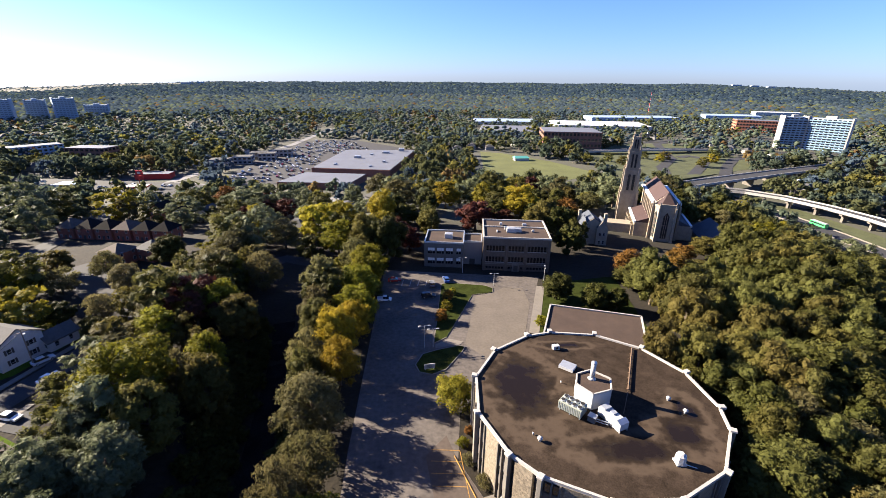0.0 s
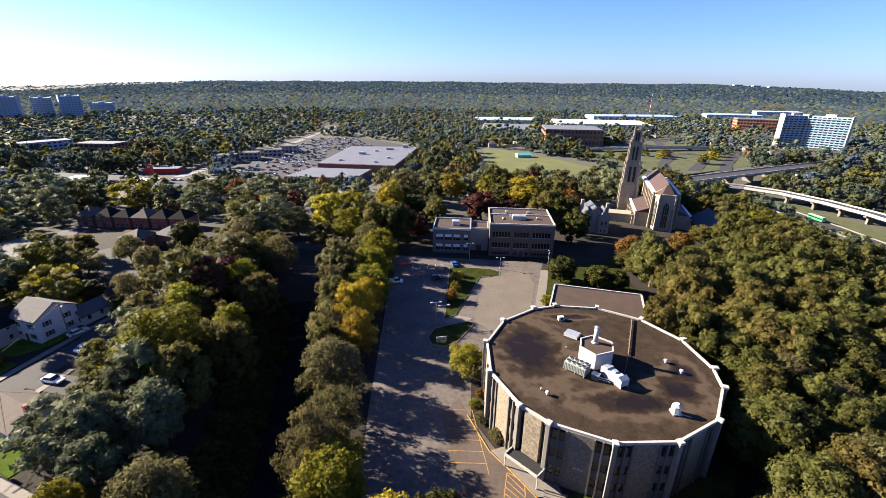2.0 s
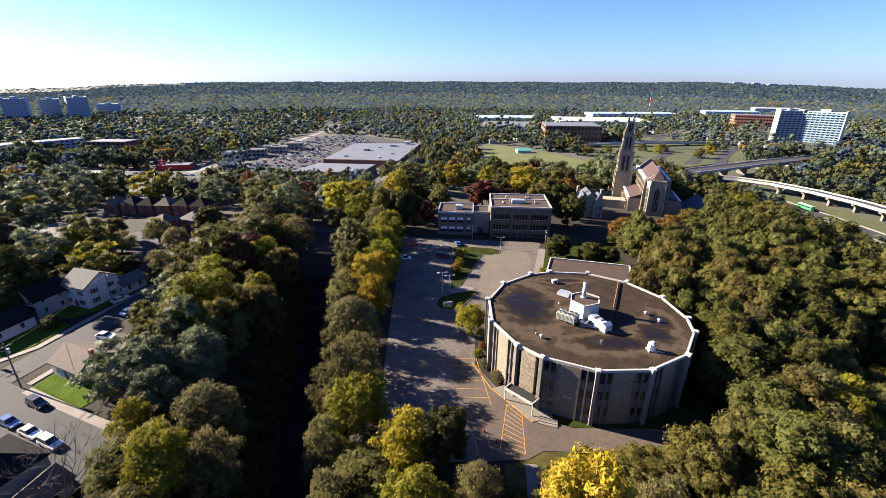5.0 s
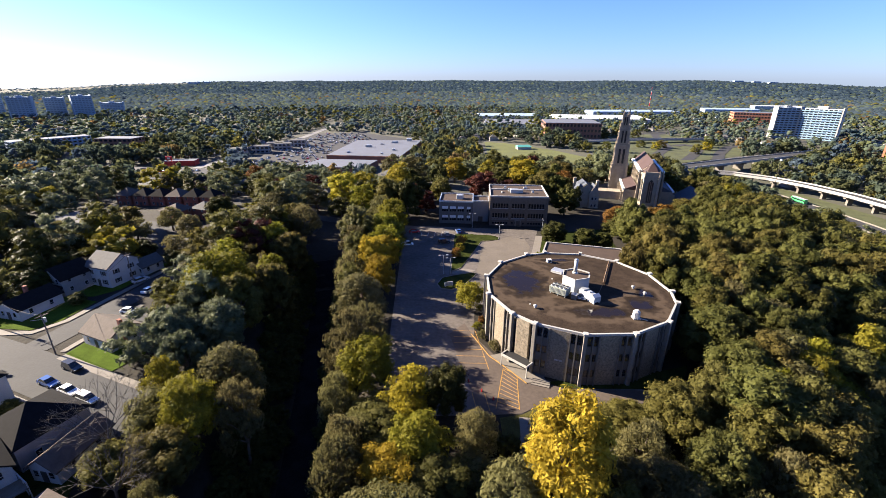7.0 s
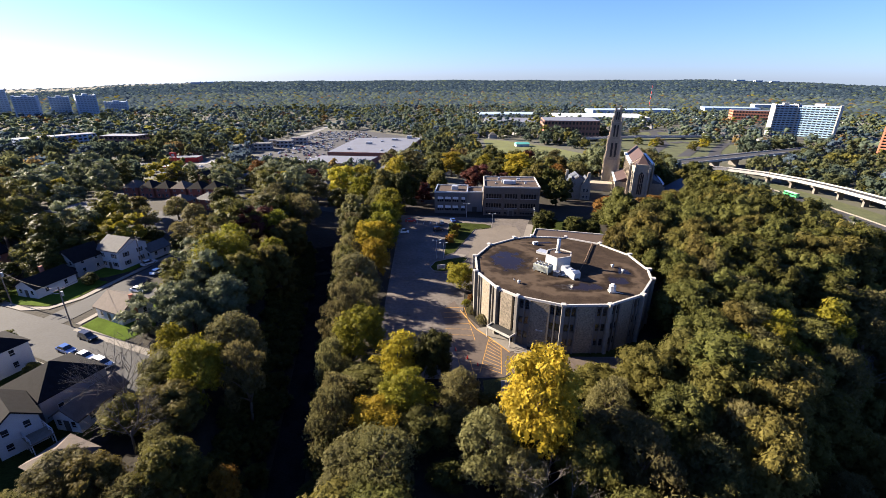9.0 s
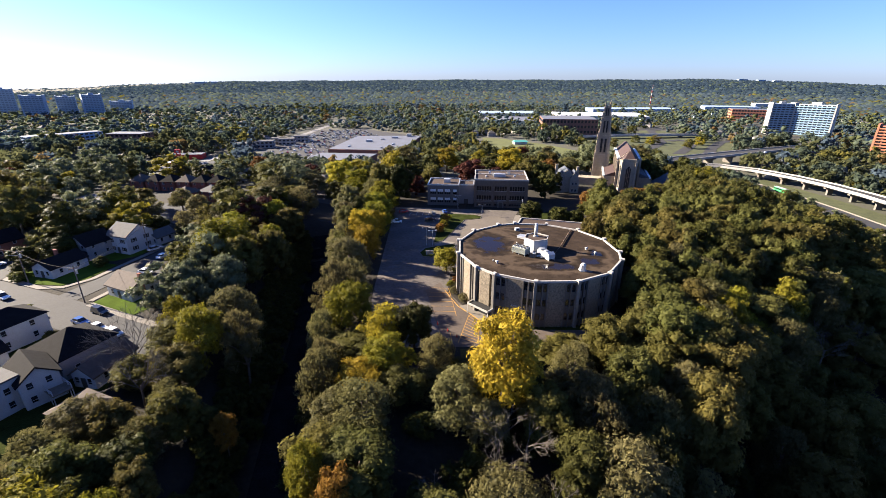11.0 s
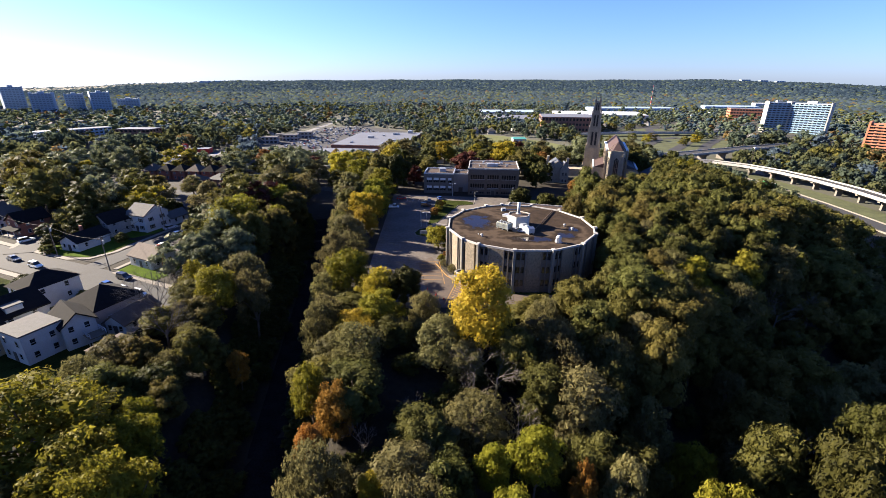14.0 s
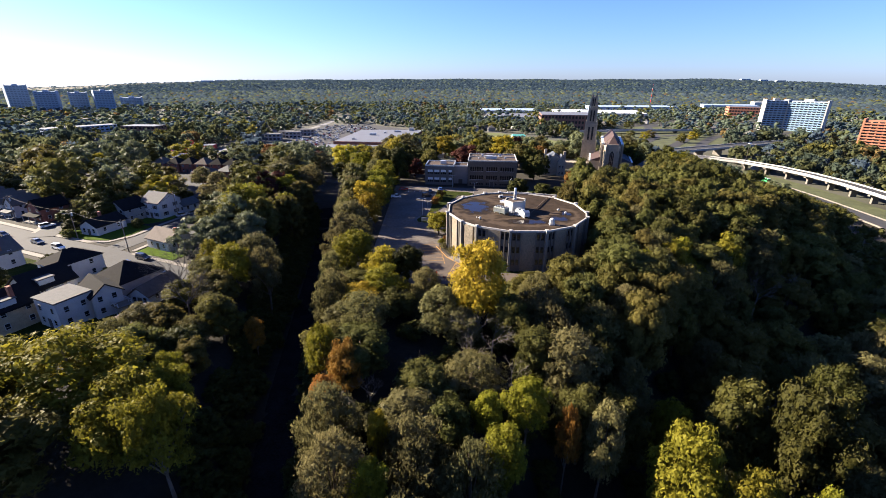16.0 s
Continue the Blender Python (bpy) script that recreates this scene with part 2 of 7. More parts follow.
def land(x, y):
    """Height of the ground."""
    x, y = np.asarray(x, float), np.asarray(y, float)
    q = 0.62 * x - 0.78 * y
    slope = (4 * step(0, 30, q) + 22 * step(24, 68, q)) * step(-95, -45, x)
    right = 25.4 * step(85, 190, x) * (1 - 0.28 * step(300, 420, y))
    back = 20 * np.where(x < -60, step(110, 300, y), step(175, 290, y))
    z = -np.maximum(np.maximum(slope, right), back)
    z = z + 1.0 * step(-70, -85, x) * step(160, 90, y)
    off = np.abs(x - cut_line(y))
    z = z - 8.0 * step(14, 5, off) * step(78, 55, y)
    r = np.hypot(x - HUB[0], y - HUB[1])
    a = np.arctan2(x - HUB[0], y - HUB[1])
    crest = np.interp(a, [-1.2, -0.744, -0.675, -0.6, -0.513, -0.419, -0.204, 0.014, 0.269, 0.43, 0.51, 0.58, 0.622, 0.692, 0.774, 1.2],
                      [-34, -36, -24, -9, 6, 18, 24, 31, 32, 37, 40, 37, 30, 24, 12, 5]) + 2 * np.sin(a * 40)
    z = z + (crest + 20) * step(1700, 3000, r) * step(1.9, 1.5, np.abs(a))
    return z


def ground_sheet():
    na, nr = 300, 150
    ang = np.linspace(-math.pi, math.pi, na + 1)[:-1]
    rad = 12 * (4700 / 12) ** (np.arange(nr) / (nr - 1))
    a, r = np.meshgrid(ang, rad)
    x, y = HUB[0] + r * np.sin(a), HUB[1] + r * np.cos(a)
    z = land(x, y)
    v = np.stack([x, y, z], -1).reshape(-1, 3)
    i, j = np.meshgrid(np.arange(nr - 1), np.arange(na), indexing="ij")
    k = (j + 1) % na
    quads = np.stack([i * na + j, (i + 1) * na + j, (i + 1) * na + k, i * na + k], -1).reshape(-1, 4)
    v = np.vstack([v, [[HUB[0], HUB[1], float(land(*HUB))]]])
    me = bpy.data.meshes.new("ground")
    faces = quads[:, ::-1].tolist() + [(len(v) - 1, (j + 1) % na, j) for j in range(na)]
    me.from_pydata(v.tolist(), [], faces)
    me.shade_smooth()
    return structure("ground", me, FLOOR, "leaf-littered soil, darkened for wood shade, and rough grass over rolling land", "ground")


ground_sheet()


def ribbon(name, pts, width, mat, lift=0.05, label="", category="road", thick=0.0, follow=True):
    """A road or path along points (x, y) or (x, y, z); with thick, a raised slab."""
    fine = []
    for p, q in zip(pts[:-1], pts[1:]):
        n = max(1, int(math.dist(p[:2], q[:2]) / 4))
        fine += [tuple(a + (b - a) * k / n for a, b in zip(p, q)) for k in range(n)]
    fine.append(tuple(pts[-1]))
    s = Shape()
    rows = []
    for i, p in enumerate(fine):
        a, b = fine[max(0, i - 1)], fine[min(len(fine) - 1, i + 1)]
        d = Vector((b[0] - a[0], b[1] - a[1])).normalized()
        n = Vector((-d.y, d.x)) * width / 2
        row = []
        for sgn in (1, -1):
            x, y = p[0] + sgn * n.x, p[1] + sgn * n.y
            z = (p[2] if len(p) > 2 else float(land(x, y))) + lift
            row.append((x, y, z))
        rows.append(row)
    n = len(rows)
    if thick:
        v = [p for row in rows for p in row] + [(p[0], p[1], p[2] - thick) for row in rows for p in row]
        f = []
        for k in range(n - 1):
            a, c, d, e = 2 * k, 2 * k + 1, 2 * k + 3, 2 * k + 2
            o = 2 * n
            f += [(a, c, d, e), (o + e, o + d, o + c, o + a), (a, e, o + e, o + a), (c, o + c, o + d, d)]
        f += [(0, 2 * n, 2 * n + 1, 1), (2 * n - 2, 2 * n - 1, 4 * n - 1, 4 * n - 2)]
        s.add(v, f)
    else:
        s.add([p for row in rows for p in row], [(2 * k, 2 * k + 1, 2 * k + 3, 2 * k + 2) for k in range(n - 1)])
    if name is None:
        return s
    return structure(name, s, mat, label, category)


def pad(name, poly, mat, z0, z1, label="", category="pavement"):
    return structure(name, Shape().prism(poly, z0, z1), mat, label, category)


# ---- trees ----
ICO_V = np.array([(-.5257, 0, .8507), (.5257, 0, .8507), (-.5257, 0, -.8507), (.5257, 0, -.8507), (0, .8507, .5257), (0, .8507, -.5257),
                  (0, -.8507, .5257), (0, -.8507, -.5257), (.8507, .5257, 0), (-.8507, .5257, 0), (.8507, -.5257, 0), (-.8507, -.5257, 0)])
ICO_ALL = np.array([(0, 1, 4), (0, 4, 9), (9, 4, 5), (4, 8, 5), (4, 1, 8), (8, 1, 10), (8, 10, 3), (5, 8, 3), (5, 3, 2), (2, 3, 7), (7, 3, 10), (7, 10, 6),
                  (7, 6, 11), (11, 6, 0), (0, 6, 1), (6, 10, 1), (9, 11, 0), (9, 2, 11), (9, 5, 2), (7, 11, 2)])
ICO_F = ICO_ALL[ICO_V[ICO_ALL][:, :, 2].mean(1) > -0.6]


def crown_shape(seed, radius, height, clumps, leaves, leaf, droop=0.0, dense=0.78):
    """Corners and triangles of a crown: billowing clumps of leaves set round a dome, each clump over a leafy core."""
    rng = np.random.default_rng(seed)
    i = np.arange(clumps)
    up = 1 - 1.62 * (i + 0.5) / clumps + rng.normal(0, 0.06, clumps)
    up = np.clip(up, -0.66, 0.99)
    turn = i * 2.399963 + rng.normal(0, 0.22, clumps)
    d = np.stack([np.sqrt(1 - up ** 2) * np.cos(turn), np.sqrt(1 - up ** 2) * np.sin(turn), up], 1)
    reach = 0.58 + 0.42 * rng.random(clumps) ** 0.8
    c = d * np.array([radius, radius, height / 2]) * reach[:, None] * 0.82
    phase = rng.random() * 6
    swell = 1 + 0.18 * np.sin(np.arctan2(c[:, 1], c[:, 0]) * 2 + phase) + 0.12 * np.sin(np.arctan2(c[:, 1], c[:, 0]) * 5 + 2 * phase)
    c[:, :2] *= swell[:, None]
    cr = radius * (0.17 + 0.18 * rng.random(clumps) ** 1.3) * (1.0 if clumps > 20 else 1.5 if clumps > 8 else 2.1)
    if droop:
        c[:, 2] -= droop * np.maximum(0, np.hypot(c[:, 0], c[:, 1]) / radius - 0.3) * height * 0.3
    w = cr ** 2 / np.sum(cr ** 2)
    own = rng.choice(clumps, leaves * 2, p=w)
    e = rng.normal(size=(leaves * 2, 3))
    e /= np.linalg.norm(e, axis=1)[:, None]
    e[:, 2] = np.where(e[:, 2] < -0.4, -e[:, 2], e[:, 2])
    far = 0.72 + 0.52 * rng.random(leaves * 2) ** 2.0
    p = c[own] + e * (cr[own] * far)[:, None] * np.array([1, 1, 0.80])
    gap = np.linalg.norm(p[:, None, :] - c[None], axis=2) / cr[None]
    gap[np.arange(len(p)), own] = 9
    keep = np.where(gap.min(1) > 0.70)[0][:leaves]
    p, e = p[keep], e[keep]
    nrm = e * 0.9 + rng.normal(size=p.shape) * 0.42 + np.array([0, 0, 0.22])
    nrm /= np.linalg.norm(nrm, axis=1)[:, None]
    tang = np.cross(nrm, rng.normal(size=p.shape))
    tang /= np.linalg.norm(tang, axis=1)[:, None]
    if droop:
        tang = tang * 0.5 + np.array([0, 0, -0.8])
        tang /= np.linalg.norm(tang, axis=1)[:, None]
    bit = np.cross(nrm, tang)
    size = leaf * (0.55 + 0.9 * rng.random(len(p)) ** 1.5)[:, None]
    k = rng.uniform(-0.4, 0.4, (len(p), 1))
    tri = np.stack([p - tang * size * 0.5 - bit * size * 0.46, p - tang * size * 0.5 * k + bit * size * 0.52, p + tang * size * 0.6 - bit * size * 0.1], 1)
    v, f = [tri.reshape(-1, 3)], [np.arange(len(p) * 3).reshape(-1, 3)]
    base = len(p) * 3
    for i in range(clumps):
        v.append(ICO_V * cr[i] * np.array([1, 1, 0.80]) * (dense * 0.9 + 0.2 * dense * rng.random((12, 1))) + c[i])
        f.append(ICO_F + base)
        base += 12
    return np.vstack(v), np.vstack(f), c, len(p)


def tri_mesh(name, v, f, mats, index=None):
    me = bpy.data.meshes.new(name)
    me.vertices.add(len(v))
    me.vertices.foreach_set("co", np.ascontiguousarray(v, np.float32).ravel())
    me.loops.add(len(f) * 3)
    me.loops.foreach_set("vertex_index", np.ascontiguousarray(f, np.int32).ravel())
    me.polygons.add(len(f))
    me.polygons.foreach_set("loop_start", np.arange(0, len(f) * 3, 3, dtype=np.int32))
    me.polygons.foreach_set("loop_total", np.full(len(f), 3, np.int32))
    for m in mats:
        me.materials.append(m)
    if index is not None:
        me.polygons.foreach_set("material_index", np.ascontiguousarray(index, np.int32))
    me.update(calc_edges=True)
    me.validate()
    return me


SIZES = {3: (64, 6600, 0.50), 2: (46, 2900, 0.70), 1: (26, 1000, 0.98), 0: (11, 150, 1.55), -1: (5, 12, 2.5)}
CROWNS = {}


def crown(detail, variant, droop=0.0, dense=0.78):
    key = (detail, variant, droop, dense)
    if key not in CROWNS:
        n, k, leaf = SIZES[detail]
        tall = 13.0 if detail > 1 else 14.5
        v, f, c, loose = crown_shape(variant * 17 + (detail + 1) * 5 + int(droop * 10), 5.0, tall, n, k, leaf, droop, dense if detail > 1 else 0.64 if detail > 0 else 0.7)
        wide = 5.0 / np.percentile(np.hypot(v[:, 0], v[:, 1]), 96)
        high = tall / np.ptp(v[:, 2])
        v, c = v * np.array([wide, wide, high]), c * np.array([wide, wide, high])
        lift = 15.0 - v[:, 2].max()
        v[:, 2] += lift
        c[:, 2] += lift
        CROWNS[key] = (v, f, c, (np.arange(len(f)) >= loose).astype(int))
    return CROWNS[key]


LOOSE = {"yellow": 0.4, "gold": 0.6, "lime": 0.42, "grey": 0.42, "orange": 0.5, "brown": 0.55}      # thinner crowns let the sun through
TREES = {}
COUNT = [0]


def tree(look_name, x, y, top, radius, detail, label, group):
    """A tree with trunk and crown; later ones of the same build are copies."""
    COUNT[0] += 1
    rng = random.Random(COUNT[0] * 7 + 3)
    variant = rng.randrange(5)
    droop = 0.6 if look_name == "grey" and variant % 2 == 0 else 0.0
    z = float(land(x, y)) - 0.15
    tall = max(2.0, top - z)
    slender = max(0, round((tall / radius - 3.1) / 0.9))      # a tall narrow tree carries its crown high
    key = (look_name, variant, detail, slender)
    m = Matrix.LocRotScale((x, y, z), Euler((0, 0, rng.uniform(0, 6.28))), (radius / 5.0, radius / 5.0, tall / 15.0))
    if key in TREES:
        first = TREES[key]
        return tagged(copy_thing(first, m @ Matrix.Diagonal((*[1 / k for k in first.scale], 1))), label, "tree", group)
    ob = thing("tree", label, "tree", m, group)
    v, f, c, deep = crown(detail, variant, droop, LOOSE.get(look_name, 0.78))
    if slender:
        lift = max(0.72, 3.1 / (3.1 + 0.9 * slender))
        v, c = v.copy(), c.copy()
        v[:, 2], c[:, 2] = 15 - (15 - v[:, 2]) * lift, 15 - (15 - c[:, 2]) * lift
    trunk = Shape()
    bend = rng.uniform(-0.4, 0.4)
    trunk.tube((0, 0, 0), (bend, 0.2, 4.0), 0.36, 0.26, 8)
    trunk.tube((bend, 0.2, 3.9), (bend * 1.6, 0.1, 9.0 + 0.7 * min(slender, 5)), 0.26, 0.10, 7)
    for i in range(0, len(c), max(1, len(c) // 9)):
        h = max(3.2 + 3.5 * ((i * 37) % 10) / 10, float(c[:, 2].min()) - 2.0)
        tip = Vector(c[i])
        mid = Vector((bend, 0.2, h)).lerp(tip, 0.55) + Vector((0, 0, 0.5))
        trunk.tube((bend, 0.2, h), mid, 0.15, 0.09, 5)
        trunk.tube(mid, tip, 0.09, 0.03, 5)
    part("trunk", trunk, BARK, ob, "", True)
    part("crown", tri_mesh("crown", v, f, [LEAF[look_name], CORE[look_name]], deep), LEAF[look_name], ob)
    TREES[key] = ob
    return ob


def woods(name, rows, detail, mat, label, core=None):
    """Many trees in one mesh: rows of x, y, ground, height, radius."""
    vs, fs, ix, base = [], [], [], 0
    post = np.array([(math.cos(a) * 0.35, math.sin(a) * 0.35, 0) for a in (0, 2.1, 4.2)] + [(0, 0, 8.0)])
    post_f = np.array([(0, 1, 3), (1, 2, 3), (2, 0, 3)])
    for i, (x, y, z, h, r) in enumerate(rows):
        v, f, _, deep = crown(detail, i % 6)
        a = i * 2.4
        c, s = math.cos(a) * r / 5, math.sin(a) * r / 5
        for vv, ff, mi in ((v, f, deep * 2), (post, post_f, np.ones(3))):
            w = np.stack([vv[:, 0] * c - vv[:, 1] * s + x, vv[:, 0] * s + vv[:, 1] * c + y, vv[:, 2] * h / 15 + z - 0.2], 1)
            vs.append(w)
            fs.append(ff + base)
            ix.append(mi)
            base += len(vv)
    me = tri_mesh(name, np.vstack(vs), np.vstack(fs), [mat, BARK, core or mat], np.concatenate(ix))
    return tagged(new(name, me), label, "trees", kind="stuff")


def bare_tree(x, y, top, spread, label, seed, limbs=5):
    """A leafless tree: trunk and forked grey branches."""
    rng = random.Random(seed)
    z = float(land(x, y)) - 0.1
    ob = thing("bare_tree", label, "tree", pose(x, y, z), "bare trees in the wood")
    tall = max(5.0, top - z)
    trunk, twigs = Shape(), Shape()
    trunk.tube((0, 0, 0), (0.2, 0.1, tall * 0.5), 0.24, 0.15, 7)

    def grow(s, p, way, length, r, depth):
        q = p + way * length
        s.tube(p, q, r, r * 0.6, 4)
        if depth == 0:
            return
        for _ in range(3):
            w = (way + Vector((rng.gauss(0, 0.5), rng.gauss(0, 0.5), rng.gauss(0.1, 0.35)))).normalized()
            grow(s, q, w, length * rng.uniform(0.6, 0.85), r * 0.6, depth - 1)

    for _ in range(limbs):
        a = rng.uniform(0, 6.28)
        w = Vector((math.cos(a) * 0.7, math.sin(a) * 0.7, 0.8)).normalized()
        grow(twigs, Vector((0.15, 0.05, tall * rng.uniform(0.35, 0.5))), w, spread * 0.45, 0.065, 3)
    part("trunk", trunk, DEADWOOD, ob, "", True)
    part("branch_crown", twigs, DEADWOOD, ob)
    return ob


# ---- campus: lot, walks, lawns ----
pad("parking_lot", [(-38.5, -9), (-12.8, -8.2), (-9.6, -6.4), (-3.4, -6.7), (4.9, -6.3), (12.7, -5.4), (19, -3.0), (12, -1.5), (-3, -1.2), (-9.5, 2), (-15, 9), (-19.5, 18), (-18.5, 30), (-13.5, 38), (-4, 44),
                    (3, 62), (11, 91), (13, 97), (-42, 103), (-41, 60), (-40, 20)], ASPHALT, -0.3, 0.04, "dark patched asphalt parking lot dappled with tree shade")
pad("brown_bays", [(-20.5, -8.3), (-12.8, -8.1), (-9.6, -6.3), (-3.4, -6.6), (4.9, -6.2), (12.7, -5.3), (18.6, -3.0), (10, -1.7), (-3, -1.3), (-9.6, 1.9), (-15.1, 8.9), (-19.6, 18), (-21.5, 24), (-25.5, 19)], BROWN_ASPHALT, -0.2, 0.055, "reddish-brown older asphalt bays by the round building")
pad("worn_lane", [(-15.8, 55.5), (-9, 47), (-4.5, 46), (1.5, 62), (6, 78), (5.5, 88), (0, 89.5), (-4, 86), (-10.5, 83)], ASPHALT_PALE, -0.2, 0.07, "worn pale asphalt driving lane")
pad("walk_1", [(-16.5, 10), (-10, 0.5), (-6, 0.8), (-6.3, 3), (-10.5, 6.5), (-13.5, 11)], CONCRETE, -0.2, 0.16, "pale concrete entrance walk with a kerb")
pad("walk_2", [(2.2, 61), (4.8, 60), (13.2, 89.5), (10.6, 90)], CONCRETE, -0.2, 0.14, "pale concrete footpath beside the lot")
pad("lawn_1", [(5, 60), (36, 60), (40, 98), (13.5, 92)], GRASS, -0.2, 0.10, "green lawn behind the low annex", "lawn")
pad("lawn_2", [(-6, 0.8), (-2.8, -1.1), (12, -1.4), (22, 0.5), (26, 6), (10, 1.8), (0, 1.6)], GRASS, -0.2, 0.10, "strip of green lawn along the round building", "lawn")
pad("lawn_3", [(-17, -13.5), (-9, -15), (2, -13), (13, -10), (20, -4), (12.9, -5.5), (4.9, -6.4), (-3.4, -6.8), (-9.6, -6.6), (-12.6, -8.4), (-17, -9.2)], WORN_GRASS, -1.2, 0.03, "shaded green lawn at the edge of the wood", "lawn")
ribbon("footpath", [(-12.4, -9.2, 0.06), (-13, -14, 0.05), (-14.5, -20, 0.0)], 2.0, CONCRETE, 0.02, "grey footpath leading into the trees", "path")


def island(name, poly, label):
    """A kerbed bed of grass: the kerb is a step round it."""
    ob = thing(name, label, "traffic island", pose(0, 0, 0.04))
    n = len(poly)
    cx, cy = sum(p[0] for p in poly) / n, sum(p[1] for p in poly) / n
    inner = []
    for x, y in poly:
        d = math.dist((x, y), (cx, cy))
        inner.append((x + (cx - x) * 0.3 / d, y + (cy - y) * 0.3 / d))
    kerb = Shape()
    v = [(x, y, z) for z in (0, 0.16) for x, y in poly] + [(x, y, 0.16) for x, y in inner]
    f = []
    for i in range(n):
        j = (i + 1) % n
        f += [(i, j, n + j, n + i), (n + i, n + j, 2 * n + j, 2 * n + i)]
    kerb.add(v, f)
    part("kerb", kerb, CONCRETE, ob)
    part("grass", Shape().prism(inner, 0.0, 0.13), GRASS, ob)
    return ob


island("kerbed_median", [(-24.0, 55.8), (-20.6, 58.5), (-11.4, 83.8), (-8, 84.2), (-4.6, 85.5), (-4.2, 88.5), (-7, 90.5), (-19, 92.5), (-21.6, 91.5)],
       "long kerbed grass median with small autumn trees")
island("kerbed_island", [(-28.6, 46.5), (-27.5, 43.6), (-24.5, 42.6), (-21, 44.6), (-16.6, 52.2), (-15.8, 54.2), (-17.2, 54.9), (-23, 53.0), (-27, 51.0)],
       "teardrop kerbed grass island with a sign board")
pad("median_pad", [(-23.6, 53.4), (-17.0, 55.3), (-16.2, 56.6), (-19.8, 58.0), (-23.6, 55.2)], CONCRETE, -0.2, 0.12, "pale concrete crossing pad")


def road_mark(name, strips, mat, label, z=0.075):
    s = Shape()
    for x0, y0, x1, y1, w in strips:
        d = Vector((x1 - x0, y1 - y0)).normalized()
        n = Vector((-d.y, d.x)) * w / 2
        s.prism([(x0 - n.x, y0 - n.y), (x1 - n.x, y1 - n.y), (x1 + n.x, y1 + n.y), (x0 + n.x, y0 + n.y)], z - 0.03, z)
    return structure(name, s, mat, label, "road marking")


marks = [(-14.3, 5.3, -17.4, -6.9, 0.16), (-11.7, 3.4, -13.0, -7.2, 0.16), (-14.3, 5.3, -11.7, 3.4, 0.16)]
for i in range(9):
    u, w = (i + 0.3) / 10, min(1.0, (i + 1.8) / 10)
    marks.append((-14.3 - 3.1 * u, 5.3 - 12.2 * u, -11.7 - 1.3 * w, 3.4 - 10.6 * w, 0.12))
for i in range(6):
    y = 20.5 - i * 2.62
    marks.append((-24.6 + 0.1 * i, y, -19.1 + 0.33 * i, y - 0.25, 0.12))
marks += [(-19.1, 20.3, -17.4, 4.9, 0.12), (-19.1, -2.6, -18.6, -7.4, 0.12), (-21.6, -2.2, -21.0, -7.6, 0.12)]
road_mark("yellow_markings", marks, YELLOW_LINE, "faded yellow parking and no-stopping lines")
road_mark("white_markings", [(-34.5 + 2.7 * i, 94.5, -34.9 + 2.7 * i, 90.0, 0.10) for i in range(4)], WHITE_LINE, "faded white stall lines")
kerb_path = [(-20.2, 19), (-16.8, 9.8), (-14.0, 6.0), (-10.2, 0.3)]
ribbon("yellow_kerb", [(*p, 0.04) for p in kerb_path], 0.12, YELLOW_LINE, 0.17, "yellow painted concrete kerb", "kerb", 0.2)


# ---- the round building ----
CX, CY, RR = 4.8, 21.0, 21.7
ROOF = 11.7
ANG = [96.8]
for i in range(14):
    ANG.append(ANG[-1] - (15.05 if i % 5 == 4 else 26.24))
RIM = [(RR * math.cos(radians(a)), RR * math.sin(radians(a))) for a in ANG]


